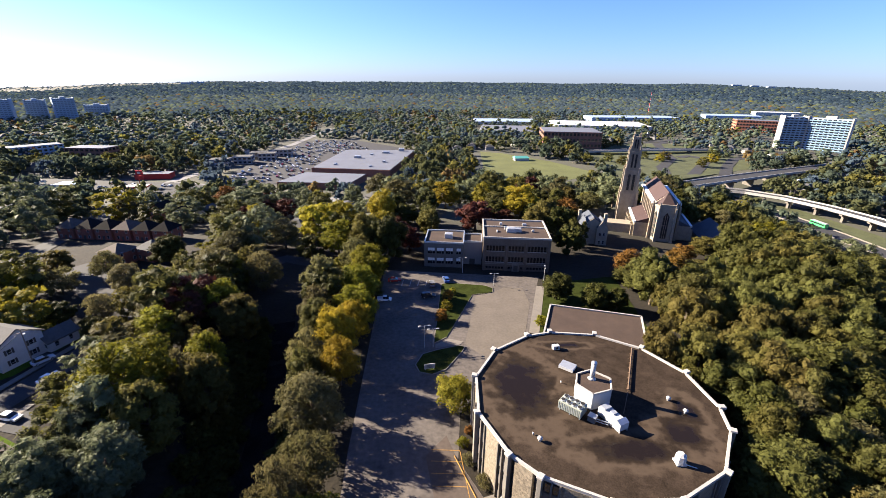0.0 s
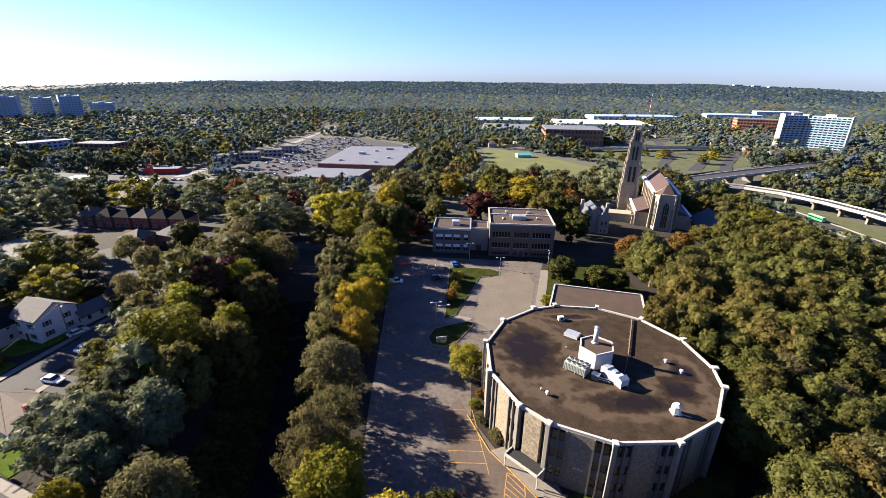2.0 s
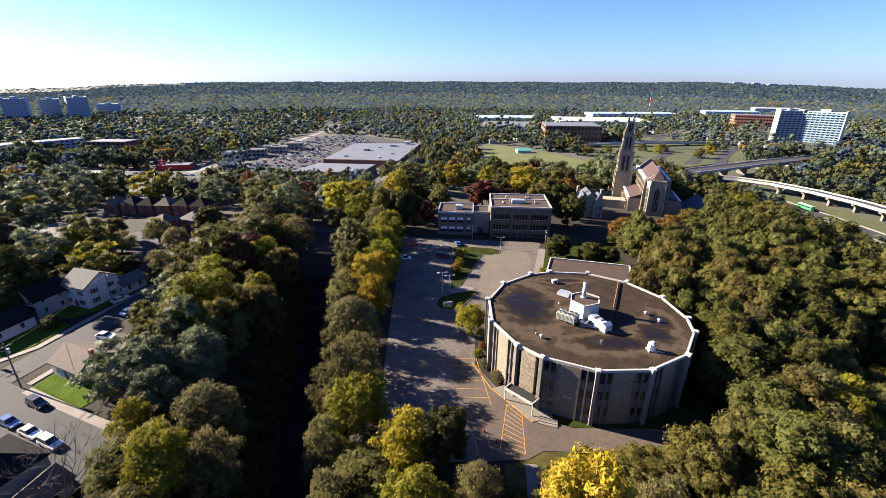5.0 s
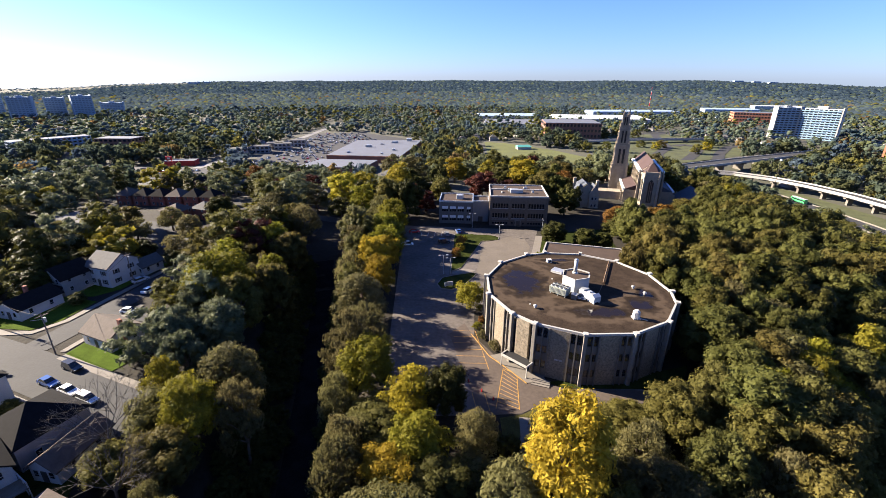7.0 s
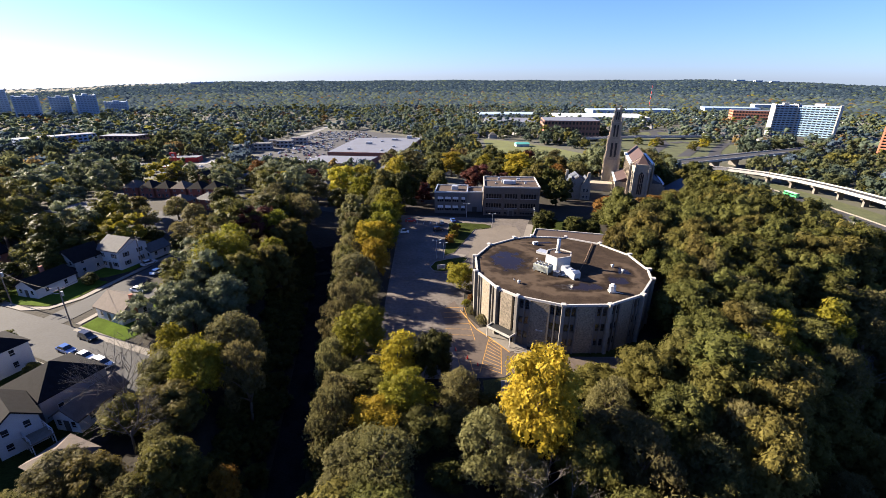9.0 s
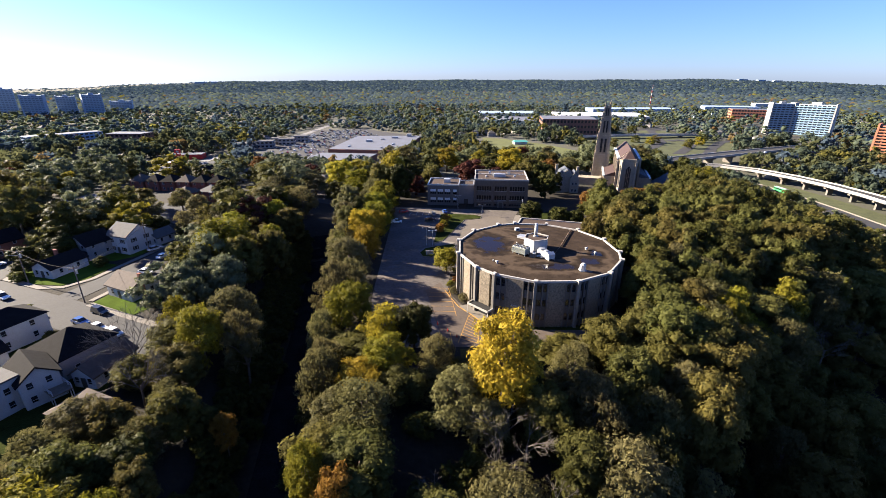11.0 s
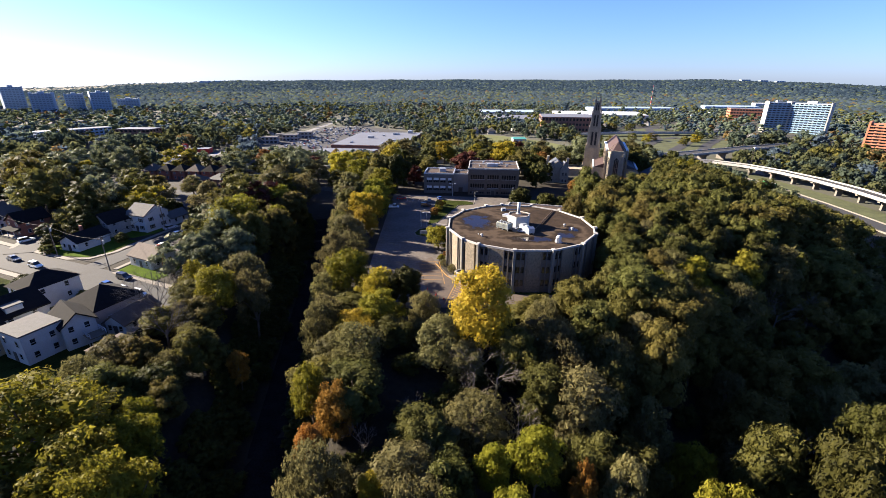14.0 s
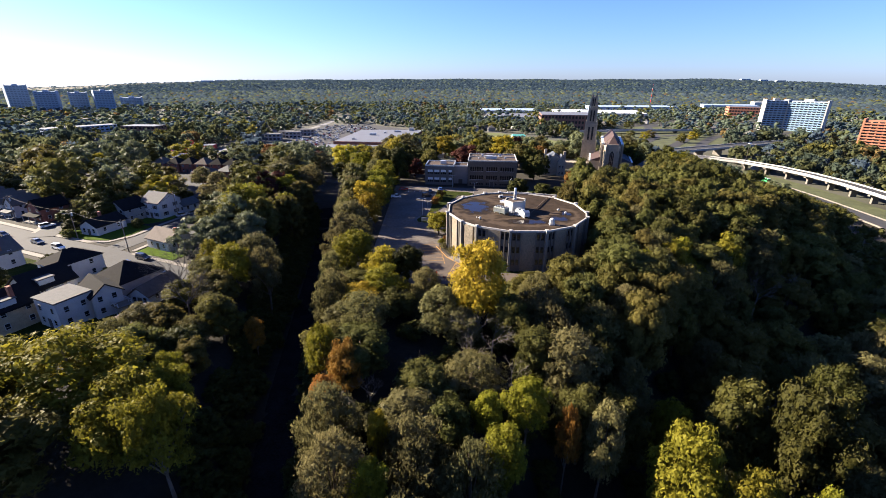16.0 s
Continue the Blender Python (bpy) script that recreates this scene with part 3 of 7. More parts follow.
def tar_roof():
    """Brown roofing with darker damp hollows that hold a film of water, rimmed with pale silt."""
    m = material("stained_brown_roofing", (0.0275, 0.0195, 0.0135), 0.85, 0.30, 1.8, 0.15)
    t = m.node_tree
    b = t.nodes["Principled BSDF"]
    base = b.inputs["Base Color"].links[0].from_socket
    co = t.nodes.new("ShaderNodeTexCoord")
    warp = t.nodes.new("ShaderNodeTexNoise")
    warp.inputs["Scale"].default_value = 0.42
    warp.inputs["Detail"].default_value = 7
    t.links.new(co.outputs["Object"], warp.inputs["Vector"])
    low = None
    for x, y, rx, ry in ((-12.4, 3.6, 5.6, 9.0), (2.0, -12.0, 8.5, 3.2), (11.5, -9.0, 4.0, 4.2), (15.0, -4.0, 2.6, 4.0), (-1.0, 16.5, 5.5, 1.2)):
        mp = t.nodes.new("ShaderNodeMapping")
        mp.vector_type = "POINT"
        mp.inputs["Location"].default_value = (-x / rx, -y / ry, 0)
        mp.inputs["Scale"].default_value = (1 / rx, 1 / ry, 0)
        t.links.new(co.outputs["Object"], mp.inputs["Vector"])
        ln = t.nodes.new("ShaderNodeVectorMath")
        ln.operation = "LENGTH"
        t.links.new(mp.outputs["Vector"], ln.inputs[0])
        if low is None:
            low = ln.outputs["Value"]
            continue
        raised = t.nodes.new("ShaderNodeMath")
        raised.operation = "ADD"
        raised.inputs[1].default_value = 0.18
        t.links.new(ln.outputs["Value"], raised.inputs[0])
        mn = t.nodes.new("ShaderNodeMath")
        mn.operation = "SMOOTH_MIN"
        mn.inputs[2].default_value = 0.4
        t.links.new(low, mn.inputs[0])
        t.links.new(raised.outputs[0], mn.inputs[1])
        low = mn.outputs[0]
    add = t.nodes.new("ShaderNodeMath")
    add.operation = "MULTIPLY_ADD"
    add.inputs[1].default_value = 1.7
    t.links.new(warp.outputs["Fac"], add.inputs[0])
    t.links.new(low, add.inputs[2])

    def band(a, z):
        r = t.nodes.new("ShaderNodeMapRange")
        r.interpolation_type = "SMOOTHSTEP"
        r.inputs["From Min"].default_value, r.inputs["From Max"].default_value = a, z
        t.links.new(add.outputs[0], r.inputs["Value"])
        return r.outputs["Result"]

    wet = band(2.35, 1.25)
    rim_in, rim_out = band(1.75, 2.15), band(2.7, 2.2)
    rim_f = t.nodes.new("ShaderNodeMath")
    rim_f.operation = "MULTIPLY"
    t.links.new(rim_in, rim_f.inputs[0])
    t.links.new(rim_out, rim_f.inputs[1])
    half = t.nodes.new("ShaderNodeMath")
    half.operation = "MULTIPLY"
    half.inputs[1].default_value = 0.8
    t.links.new(rim_f.outputs[0], half.inputs[0])
    silt = t.nodes.new("ShaderNodeMix")
    silt.data_type = "RGBA"
    silt.inputs["B"].default_value = (0.062, 0.045, 0.031, 1)
    t.links.new(base, silt.inputs["A"])
    t.links.new(half.outputs[0], silt.inputs["Factor"])
    damp = t.nodes.new("ShaderNodeMix")
    damp.data_type = "RGBA"
    damp.inputs["B"].default_value = (0.0095, 0.0066, 0.0048, 1)
    t.links.new(silt.outputs["Result"], damp.inputs["A"])
    t.links.new(wet, damp.inputs["Factor"])
    t.links.new(damp.outputs["Result"], b.inputs["Base Color"])
    pool = band(1.70, 1.28)
    rough = t.nodes.new("ShaderNodeMapRange")
    rough.inputs["To Min"].default_value, rough.inputs["To Max"].default_value = 0.85, 0.05
    t.links.new(pool, rough.inputs["Value"])
    t.links.new(rough.outputs["Result"], b.inputs["Roughness"])
    shine = t.nodes.new("ShaderNodeMapRange")
    shine.inputs["To Min"].default_value, shine.inputs["To Max"].default_value = 0.05, 0.16
    t.links.new(pool, shine.inputs["Value"])
    t.links.new(shine.outputs["Result"], b.inputs["Specular IOR Level"])
    bump = b.inputs["Normal"].links[0].from_node
    relief = t.nodes.new("ShaderNodeMapRange")
    relief.inputs["To Min"].default_value, relief.inputs["To Max"].default_value = 0.15, 0.0
    t.links.new(pool, relief.inputs["Value"])
    t.links.new(relief.outputs["Result"], bump.inputs["Strength"])
    return m


def rounded_box(w, d, h, r=0.05):
    bm = bmesh.new()
    bmesh.ops.create_cube(bm, size=1.0)
    bmesh.ops.scale(bm, vec=(w, d, h), verts=bm.verts)
    bmesh.ops.translate(bm, vec=(0, 0, h / 2), verts=bm.verts)
    bmesh.ops.bevel(bm, geom=bm.edges, offset=r, segments=1, affect="EDGES")
    me = bpy.data.meshes.new("block")
    bm.to_mesh(me)
    bm.free()
    return me


def edge_pose(p, q):
    """x along the edge from p, y outward, z up (the ring runs clockwise)."""
    d = Vector((q[0] - p[0], q[1] - p[1], 0)).normalized()
    n = Vector((-d.y, d.x, 0))
    m = Matrix.Identity(4)
    m.col[0], m.col[1], m.col[2] = (*d, 0), (*n, 0), (0, 0, 1, 0)
    m.translation = (p[0], p[1], 0)
    return m


def put(name, me, mat, parent, m, label=""):
    if not me.materials:
        me.materials.append(mat)
    ob = new(name, me)
    ob.parent = parent
    ob.matrix_basis = m
    return tagged(ob, label)


def window_meshes(w, h, bar=0.06, deep=0.12):
    """Frame and pane, standing in the x-z plane, centred on x, facing +y."""
    fr = Shape()
    fr.box(-w / 2 + bar / 2, 0, 0, bar, deep, h).box(w / 2 - bar / 2, 0, 0, bar, deep, h)
    fr.box(0, 0, 0, w - 2 * bar, deep, bar).box(0, 0, h - bar, w - 2 * bar, deep, bar).box(0, 0, h * 0.35, w - 2 * bar, deep * 0.7, bar * 0.8)
    pane = Shape().box(0, deep * 0.2, bar, w - 2 * bar, 0.03, h - 2 * bar)
    return fr.mesh("window_frame"), pane.mesh("pane")


SPANDREL = material("pale_concrete_spandrel", (0.098, 0.088, 0.076), 0.85, 0.08, 1.5, 0.15)
FRAME = material("dark_bronze_frame", (0.0439, 0.0365, 0.0329), 0.5, 0.1, 1.0, 0.05)
hall = thing("round_building", "three-storey round stone building with white pilasters and flat brown roof", "building", pose(CX, CY, 0))
inner = [(x * 0.962, y * 0.962) for x, y in RIM]
part("core_wall", Shape().prism(inner[::-1], 0, ROOF - 0.1), SPANDREL, hall)
edge_in = [(x * 0.985, y * 0.985) for x, y in RIM]
part("roof", Shape().prism(edge_in[::-1], ROOF - 0.09, ROOF), tar_roof(), hall, "stained brown flat roof with shallow puddles")
LONG = 2 * RR * math.sin(radians(13.12))
SHORT = 2 * RR * math.sin(radians(7.525))
stone_long = Shape().box(LONG / 2, -0.25, 0.0, LONG - 5.9, 0.6, 11.6).mesh("stone_panel")
stone_short = Shape().box(SHORT / 2, -0.15, 3.0, SHORT - 2.5, 0.7, 8.6).mesh("stone_panel")
glass_strip = Shape().box(0, -0.5, 0.3, 0.75, 0.08, 11.0).mesh("glazed_strip")
fin = Shape().box(0, -0.1, 0, 0.26, 0.75, 11.62).mesh("fin")
spandrel = Shape().box(0, -0.30, 0, 2.45, 0.5, 1.9).mesh("spandrel")
wf, wp = window_meshes(0.86, 1.75)
pil = rounded_box(0.72, 0.85, 12.1, 0.05)
capm = rounded_box(0.95, 1.1, 0.45, 0.06)
for i, p in enumerate(RIM):
    q = RIM[(i + 1) % 15]
    m = edge_pose(p, q)
    length = SHORT if i % 5 == 4 else LONG
    cop = Shape().box(length / 2, -0.22, 11.5, length - 0.7, 0.42, 0.55)
    put("parapet", cop.mesh("parapet"), WHITE_CONCRETE, hall, m)
    a = radians(ANG[i])
    mp = Matrix.Translation((p[0] * 1.004, p[1] * 1.004, 0)) @ Matrix.Rotation(a + math.pi / 2, 4, "Z")
    put("pilaster", pil, PILASTER, hall, mp)
    put("pilaster_cap", capm, WHITE_CONCRETE, hall, Matrix.Translation((p[0] * 1.004, p[1] * 1.004, 11.95)) @ Matrix.Rotation(a + math.pi / 2, 4, "Z"))
    if i % 5 == 4:
        put("stone_panel", stone_short, STONE, hall, m)
        for x in (0.85, length - 0.85):
            put("glazed_strip", glass_strip, GLASS, hall, m @ Matrix.Translation((x, 0, 0)))
        continue
    put("stone_panel", stone_long, STONE, hall, m)
    for x0, sgn in ((0, 1), (length, -1)):
        for fx in (1.62, 2.82):
            put("fin", fin, SPANDREL, hall, m @ Matrix.Translation((x0 + sgn * fx, 0, 0)))
        for z in (0.0, 3.65, 7.3):
            put("spandrel", spandrel, SPANDREL, hall, m @ Matrix.Translation((x0 + sgn * 1.7, 0, z)))
            for fx in (1.02, 2.24):
                w = put("window", wf, FRAME, hall, m @ Matrix.Translation((x0 + sgn * fx, -0.22, z + 1.9)))
                put("pane", wp, GLASS, w, Matrix.Identity(4))

# entrance: canopy, steps, doors
ent = edge_pose(RIM[9], RIM[10])
ent.translation += Vector((CX, CY, 0))
canopy = thing("entrance_canopy", "flat white-edged concrete canopy over the glazed entrance", "canopy", ent)
part("slab", Shape().box(SHORT / 2, 1.1, 2.75, SHORT + 0.6, 2.6, 0.12), DARK, canopy)
part("fascia", Shape().box(SHORT / 2, 2.5, 2.6, SHORT + 0.9, 0.2, 0.5).box(-0.4, 1.2, 2.6, 0.2, 2.5, 0.5).box(SHORT + 0.4, 1.2, 2.6, 0.2, 2.5, 0.5), WHITE_CONCRETE, canopy)
part("post", Shape().box(-0.4, 2.4, 0, 0.18, 0.18, 2.65), WHITE_CONCRETE, canopy)
part("post", Shape().box(SHORT + 0.4, 2.4, 0, 0.18, 0.18, 2.65), WHITE_CONCRETE, canopy)
doors = thing("entrance_door", "dark glazed double entrance door", "door", ent)
for x in (SHORT / 2 - 0.65, SHORT / 2 + 0.65):
    leaf = part("door_leaf", Shape().box(x, 0.05, 0.15, 1.25, 0.06, 2.3), GLASS, doors)
    part("door_handle", Shape().box(x + (0.4 if x < SHORT / 2 else -0.4), 0.12, 1.0, 0.05, 0.06, 0.5), METAL, leaf)
part("door_frame", Shape().box(SHORT / 2, 0.02, 2.46, 2.9, 0.16, 0.14).box(SHORT / 2 - 1.38, 0.02, 0.12, 0.12, 0.16, 2.34).box(SHORT / 2 + 1.38, 0.02, 0.12, 0.12, 0.16, 2.34), FRAME, doors)
steps = thing("entrance_steps", "three pale concrete steps beside the entrance walk", "steps", pose(-7.0, 1.2, 0, 0, 0, -20))
for i in range(3):
    part("step", Shape().box(0, -0.4 - 0.35 * (2 - i), 0.04 if i == 0 else 0.04 + 0.15 * i, 3.6, 1.6 - 0.45 * i, 0.15), CONCRETE, steps)
sign = thing("wall_sign", "small white sign plate on the stone wall", "sign", edge_pose(RIM[8], RIM[9]))
sign.matrix_basis = Matrix.Translation((CX, CY, 0)) @ sign.matrix_basis
part("plate", Shape().box(4.6, 0.09, 4.6, 1.5, 0.05, 0.3), WHITE_METAL, sign)
part("writing", Shape().box(4.6, 0.118, 4.72, 1.2, 0.01, 0.07), FRAME, sign)

# plant on the roof
pent = thing("roof_penthouse", "white hexagonal plant room on the flat roof", "plant room", pose(0, 0, ROOF))
HEX = [(1.1, 20.6), (2.1, 23.5), (5.0, 24.6), (7.9, 22.0), (6.9, 18.9), (3.2, 17.7)]
part("wall", Shape().prism(HEX[::-1], 0, 3.15), WHITE_METAL, pent)
hc = (sum(p[0] for p in HEX) / 6, sum(p[1] for p in HEX) / 6)
part("roof", Shape().prism([(hc[0] + (x - hc[0]) * 0.93, hc[1] + (y - hc[1]) * 0.93) for x, y in HEX][::-1], 3.15, 3.19), TAR, pent)
for i in range(6):
    m = edge_pose(HEX[i], HEX[(i + 1) % 6])
    put("coping", Shape().box(math.dist(HEX[i], HEX[(i + 1) % 6]) / 2, -0.08, 3.1, math.dist(HEX[i], HEX[(i + 1) % 6]) + 0.1, 0.24, 0.35).mesh("coping"), WHITE_CONCRETE, pent, m)
stack = thing("flue_stack", "tall white cylindrical flue on the plant room roof", "flue", pose(4.5, 22.2, ROOF + 3.19))
part("pipe", Shape().tube((0, 0, 0), (0, 0, 3.4), 0.45, 0.45, 20), WHITE_METAL, stack, "", True)
part("collar", Shape().tube((0, 0, 0), (0, 0, 0.35), 0.75, 0.5, 20), WHITE_METAL, stack, "", True)
part("rim", Shape().tube((0, 0, 3.4), (0, 0, 3.5), 0.5, 0.5, 20).tube((0, 0, 3.495), (0, 0, 3.51), 0.36, 0.36, 16), METAL, stack, "", True)

chiller = thing("chiller", "grey-green louvred chiller with rows of round fans on top", "air conditioner", pose(-0.2, 17.4, ROOF, 0, 0, -42))
part("casing", rounded_box(4.2, 2.4, 1.55, 0.05), GREY_GREEN, chiller)
chiller.children[0].matrix_basis = Matrix.Translation((0, 0, 0.45))
for x in (-1.8, 0, 1.8):
    for y in (-0.9, 0.9):
        part("leg", Shape().box(x, y, 0, 0.15, 0.15, 0.46), METAL, chiller)
for i in range(14):
    part("louvre", Shape().box(-1.95 + 0.3 * i, -1.22, 0.62, 0.06, 0.05, 1.2), METAL, chiller)
for i in range(4):
    for y in (-0.58, 0.58):
        fanp = part("fan", Shape().tube((-1.5 + i, y, 1.98), (-1.5 + i, y, 2.24), 0.46, 0.44, 16), METAL, chiller)
        part("grille", Shape().tube((-1.5 + i, y, 2.235), (-1.5 + i, y, 2.26), 0.38, 0.38, 14), DARK, fanp)
ahu = thing("air_handler", "white sheet-metal air handling unit with ducting", "air conditioner", pose(5.9, 14.9, ROOF, 0, 0, -66))
part("casing", Shape().box(0, 0, 0.4, 4.9, 1.9, 1.25), WHITE_METAL, ahu)
part("hood", Shape().add([(1.6, -0.95, 1.65), (2.45, -0.95, 1.65), (2.45, 0.95, 1.65), (1.6, 0.95, 1.65), (1.6, -0.95, 2.1), (1.6, 0.95, 2.1)],
                         [(0, 1, 4), (3, 5, 2), (1, 2, 5, 4), (0, 4, 5, 3), (0, 3, 2, 1)]), METAL, ahu)
part("duct", Shape().box(-1.7, 0, 1.65, 1.1, 1.5, 0.35).box(-0.2, 0.2, 1.65, 0.8, 0.8, 0.25), METAL, ahu)
part("base_rail", Shape().box(0, -0.8, 0, 4.9, 0.14, 0.4).box(0, 0.8, 0, 4.9, 0.14, 0.4), METAL, ahu)
part("panel_seam", Shape().box(-0.9, -0.96, 0.45, 0.04, 0.03, 1.15).box(0.9, -0.96, 0.45, 0.04, 0.03, 1.15), METAL, ahu)
cab = thing("pump_cabinet", "small beige metal cabinet beside the chiller", "cabinet", pose(2.6, 15.2, ROOF, 0, 0, -40))
part("casing", rounded_box(1.3, 1.1, 1.1, 0.04), SPANDREL, cab)
part("lid", Shape().box(0, 0, 1.1, 1.4, 1.2, 0.08), METAL, cab)
part("pipework", Shape().tube((0.6, 0.2, 0.6), (2.6, 0.6, 0.6), 0.09, 0.09, 8).tube((0.6, -0.1, 0.4), (2.6, 0.3, 0.4), 0.07, 0.07, 8), METAL, cab)
skyl = thing("skylight", "low white-framed roof skylight", "skylight", pose(2.6, 29.7, ROOF, 0, 0, -38))
part("kerb", Shape().box(0, 0, 0, 2.9, 2.2, 0.55), WHITE_METAL, skyl)
part("lid", Shape().box(0, 0, 0.55, 3.0, 2.3, 0.12, 0, 0.96), METAL, skyl, "pale grey translucent lid")


def roof_vent(x, y, r, h, label):
    ob = thing("roof_vent", label, "vent", pose(x, y, ROOF), "vents on the round roof")
    part("stem", Shape().tube((0, 0, 0), (0, 0, h * 0.6), r * 0.55, r * 0.5, 12), WHITE_METAL, ob, "", True)
    part("cowl", Shape().tube((0, 0, h * 0.55), (0, 0, h * 0.85), r, r, 14).tube((0, 0, h * 0.85), (0, 0, h), r * 0.9, r * 0.4, 14), WHITE_METAL, ob, "", True)
    return ob


roof_vent(18.0, 20.1, 0.42, 0.8, "small white mushroom roof vent")
roof_vent(19.4, 16.9, 0.42, 0.8, "small white mushroom roof vent")
roof_vent(-7.2, 10.9, 0.42, 0.8, "small white mushroom roof vent with a pipe elbow")
roof_vent(-8.0, 12.2, 0.16, 0.5, "thin grey roof pipe")
roof_vent(0.0, 25.0, 0.14, 0.5, "thin grey roof pipe")
fan_box = thing("exhaust_fan", "white upright exhaust fan housing on the roof", "vent", pose(12.9, 6.5, ROOF))
part("housing", Shape().tube((0, 0, 0.25), (0, 0, 1.5), 0.85, 0.75, 8).tube((0, 0, 1.5), (0, 0, 1.95), 0.78, 0.35, 8), WHITE_METAL, fan_box)
part("base", Shape().box(0, 0, 0, 1.5, 1.5, 0.3), METAL, fan_box)
part("pipe", Shape().tube((0.7, -0.5, 0.15), (2.0, -1.2, 0.15), 0.07, 0.07, 6), METAL, fan_box)
ac = thing("condenser_unit", "small white rooftop condenser with a dark fan opening", "air conditioner", pose(1.9, 36.2, ROOF, 0, 0, 10))
part("casing", rounded_box(1.4, 1.0, 0.9, 0.05), WHITE_METAL, ac)
part("fan", Shape().tube((0.1, -0.49, 0.45), (0.1, -0.53, 0.45), 0.3, 0.3, 14), DARK, ac)
tray = thing("cable_tray", "rusty brown pipe run lying on timber sleepers across the roof", "pipe", pose(0, 0, ROOF))
WOOD = material("weathered_orange_timber", (0.098, 0.062, 0.038), 0.85, 0.2, 0.8, 0.3)
part("pipe", Shape().tube((18.2, 36.0, 0.35), (11.8, 22.6, 0.35), 0.16, 0.16, 8), WOOD, tray)
part("pipe", Shape().tube((11.8, 22.6, 0.3), (8.5, 16.6, 0.25), 0.06, 0.06, 6), WOOD, tray)
for i in range(9):
    k = i / 8
    part("sleeper", Shape().box(18.0 - 6.0 * k, 35.6 - 12.6 * k, 0, 0.75, 0.16, 0.24, radians(-26)), WOOD, tray)

# low annex behind the round building
annex = thing("annex", "low flat-roofed stone annex with white coping", "building", pose(0, 0, 0))
AX = [(8.3, 64.8), (31.2, 58.2), (26.0, 43.0), (3.0, 50.0)]
part("wall", Shape().prism(AX[::-1], 0, 6.6), STONE, annex)
part("roof", Shape().prism([(17 + (x - 17) * 0.985, 54 + (y - 54) * 0.985) for x, y in AX][::-1], 6.6, 6.64), TAR, annex)
for i in range(4):
    p, q = AX[i], AX[(i + 1) % 4]
    put("coping", Shape().box(math.dist(p, q) / 2, -0.12, 6.5, math.dist(p, q) + 0.1, 0.4, 0.5).mesh("coping"), WHITE_CONCRETE, annex, edge_pose(p, q))


# ---- school behind the lot ----
BRICK = material("brown_stone_brick", (0.0906, 0.0702, 0.055), 0.9, 0.16, 1.0, 0.4)
PALE_PANEL = material("pale_grey_wall_panel", (0.1535, 0.1535, 0.1535), 0.8, 0.06, 2.0, 0.08)
SCHOOL_GLASS = material("unlit_window_glass", (0.0044, 0.0051, 0.0073), 0.25, 0.1, 2.0, 0.0, 0.0, 0.15)
BUFF = material("buff_brick", (0.0965, 0.0889, 0.0807), 0.9, 0.10, 1.0, 0.25)
BLIND = material("white_window_blind", (0.5263, 0.5263, 0.5117), 0.8, 0.05, 1.0, 0.0)


def flat_block(name, label, m, w, d, h, wall_mat, coping=True):
    """A flat-roofed block; x along the front, y inward; the front stands on y = 0."""
    ob = thing(name, label, "building", m)
    part("wall", Shape().box(w / 2, d / 2, -0.5, w, d, h + 0.2), wall_mat, ob)
    part("roof", Shape().box(w / 2, d / 2, h - 0.3, w - 0.8, d - 0.8, 0.06), TAR, ob)
    for x, y, a, b in ((w / 2, 0.15, w + 0.1, 0.4), (w / 2, d - 0.15, w + 0.1, 0.4), (0.15, d / 2, 0.4, d - 0.5), (w - 0.15, d / 2, 0.4, d - 0.5)):
        part("coping", Shape().box(x, y, h - 0.32, a, b, 0.6), WHITE_CONCRETE if coping else METAL, ob)
    return ob


main = flat_block("school_building", "three-storey brown brick school with flat roof and white coping", pose(-6.4, 103.6, 0, 0, 0, -5), 24.0, 21.5, 12.6, BRICK)
sw_f, sw_p = window_meshes(0.9, 2.1, 0.08, 0.2)
sb_f, sb_p = window_meshes(0.9, 0.9, 0.08, 0.2)
sill = Shape().box(0, 0.06, -0.16, 1.1, 0.3, 0.16).mesh("window_sill")
FACE = Matrix.Rotation(math.pi, 4, "Z")
bays = [1.6 + 1.12 * i for i in range(6)] + [9.6 + 1.12 * i for i in range(5)] + [16.4 + 1.12 * i for i in range(6)]
for z, fm, pm in ((0.7, sb_f, sb_p), (3.4, sw_f, sw_p), (7.6, sw_f, sw_p)):
    for x in bays:
        if z < 1 and 11 < x < 13:
            continue
        w = put("window", fm, FRAME, main, Matrix.Translation((x, 0, z)) @ FACE)
        put("pane", pm, SCHOOL_GLASS, w, Matrix.Identity(4))
        if z > 1:
            put("window_sill", sill, WHITE_CONCRETE, w, Matrix.Identity(4))
for x in (8.6, 15.4, 0.5, 23.5):
    part("brick_pier", Shape().box(x, -0.12, 0, 0.8, 0.35, 11.8), BRICK, main)
part("string_course", Shape().box(12, -0.06, 2.55, 24.1, 0.25, 0.3), CONCRETE, main)
porch = part("doorway", Shape().box(12.0, -0.3, 0, 2.6, 0.6, 3.3), CONCRETE, main, "pale stone doorway surround")
part("door", Shape().box(12.0, -0.62, 0.1, 1.5, 0.08, 2.3), FRAME, porch)
part("roof_divider", Shape().box(12, 13.0, 12.3, 23.0, 0.5, 0.45), WHITE_CONCRETE, main)
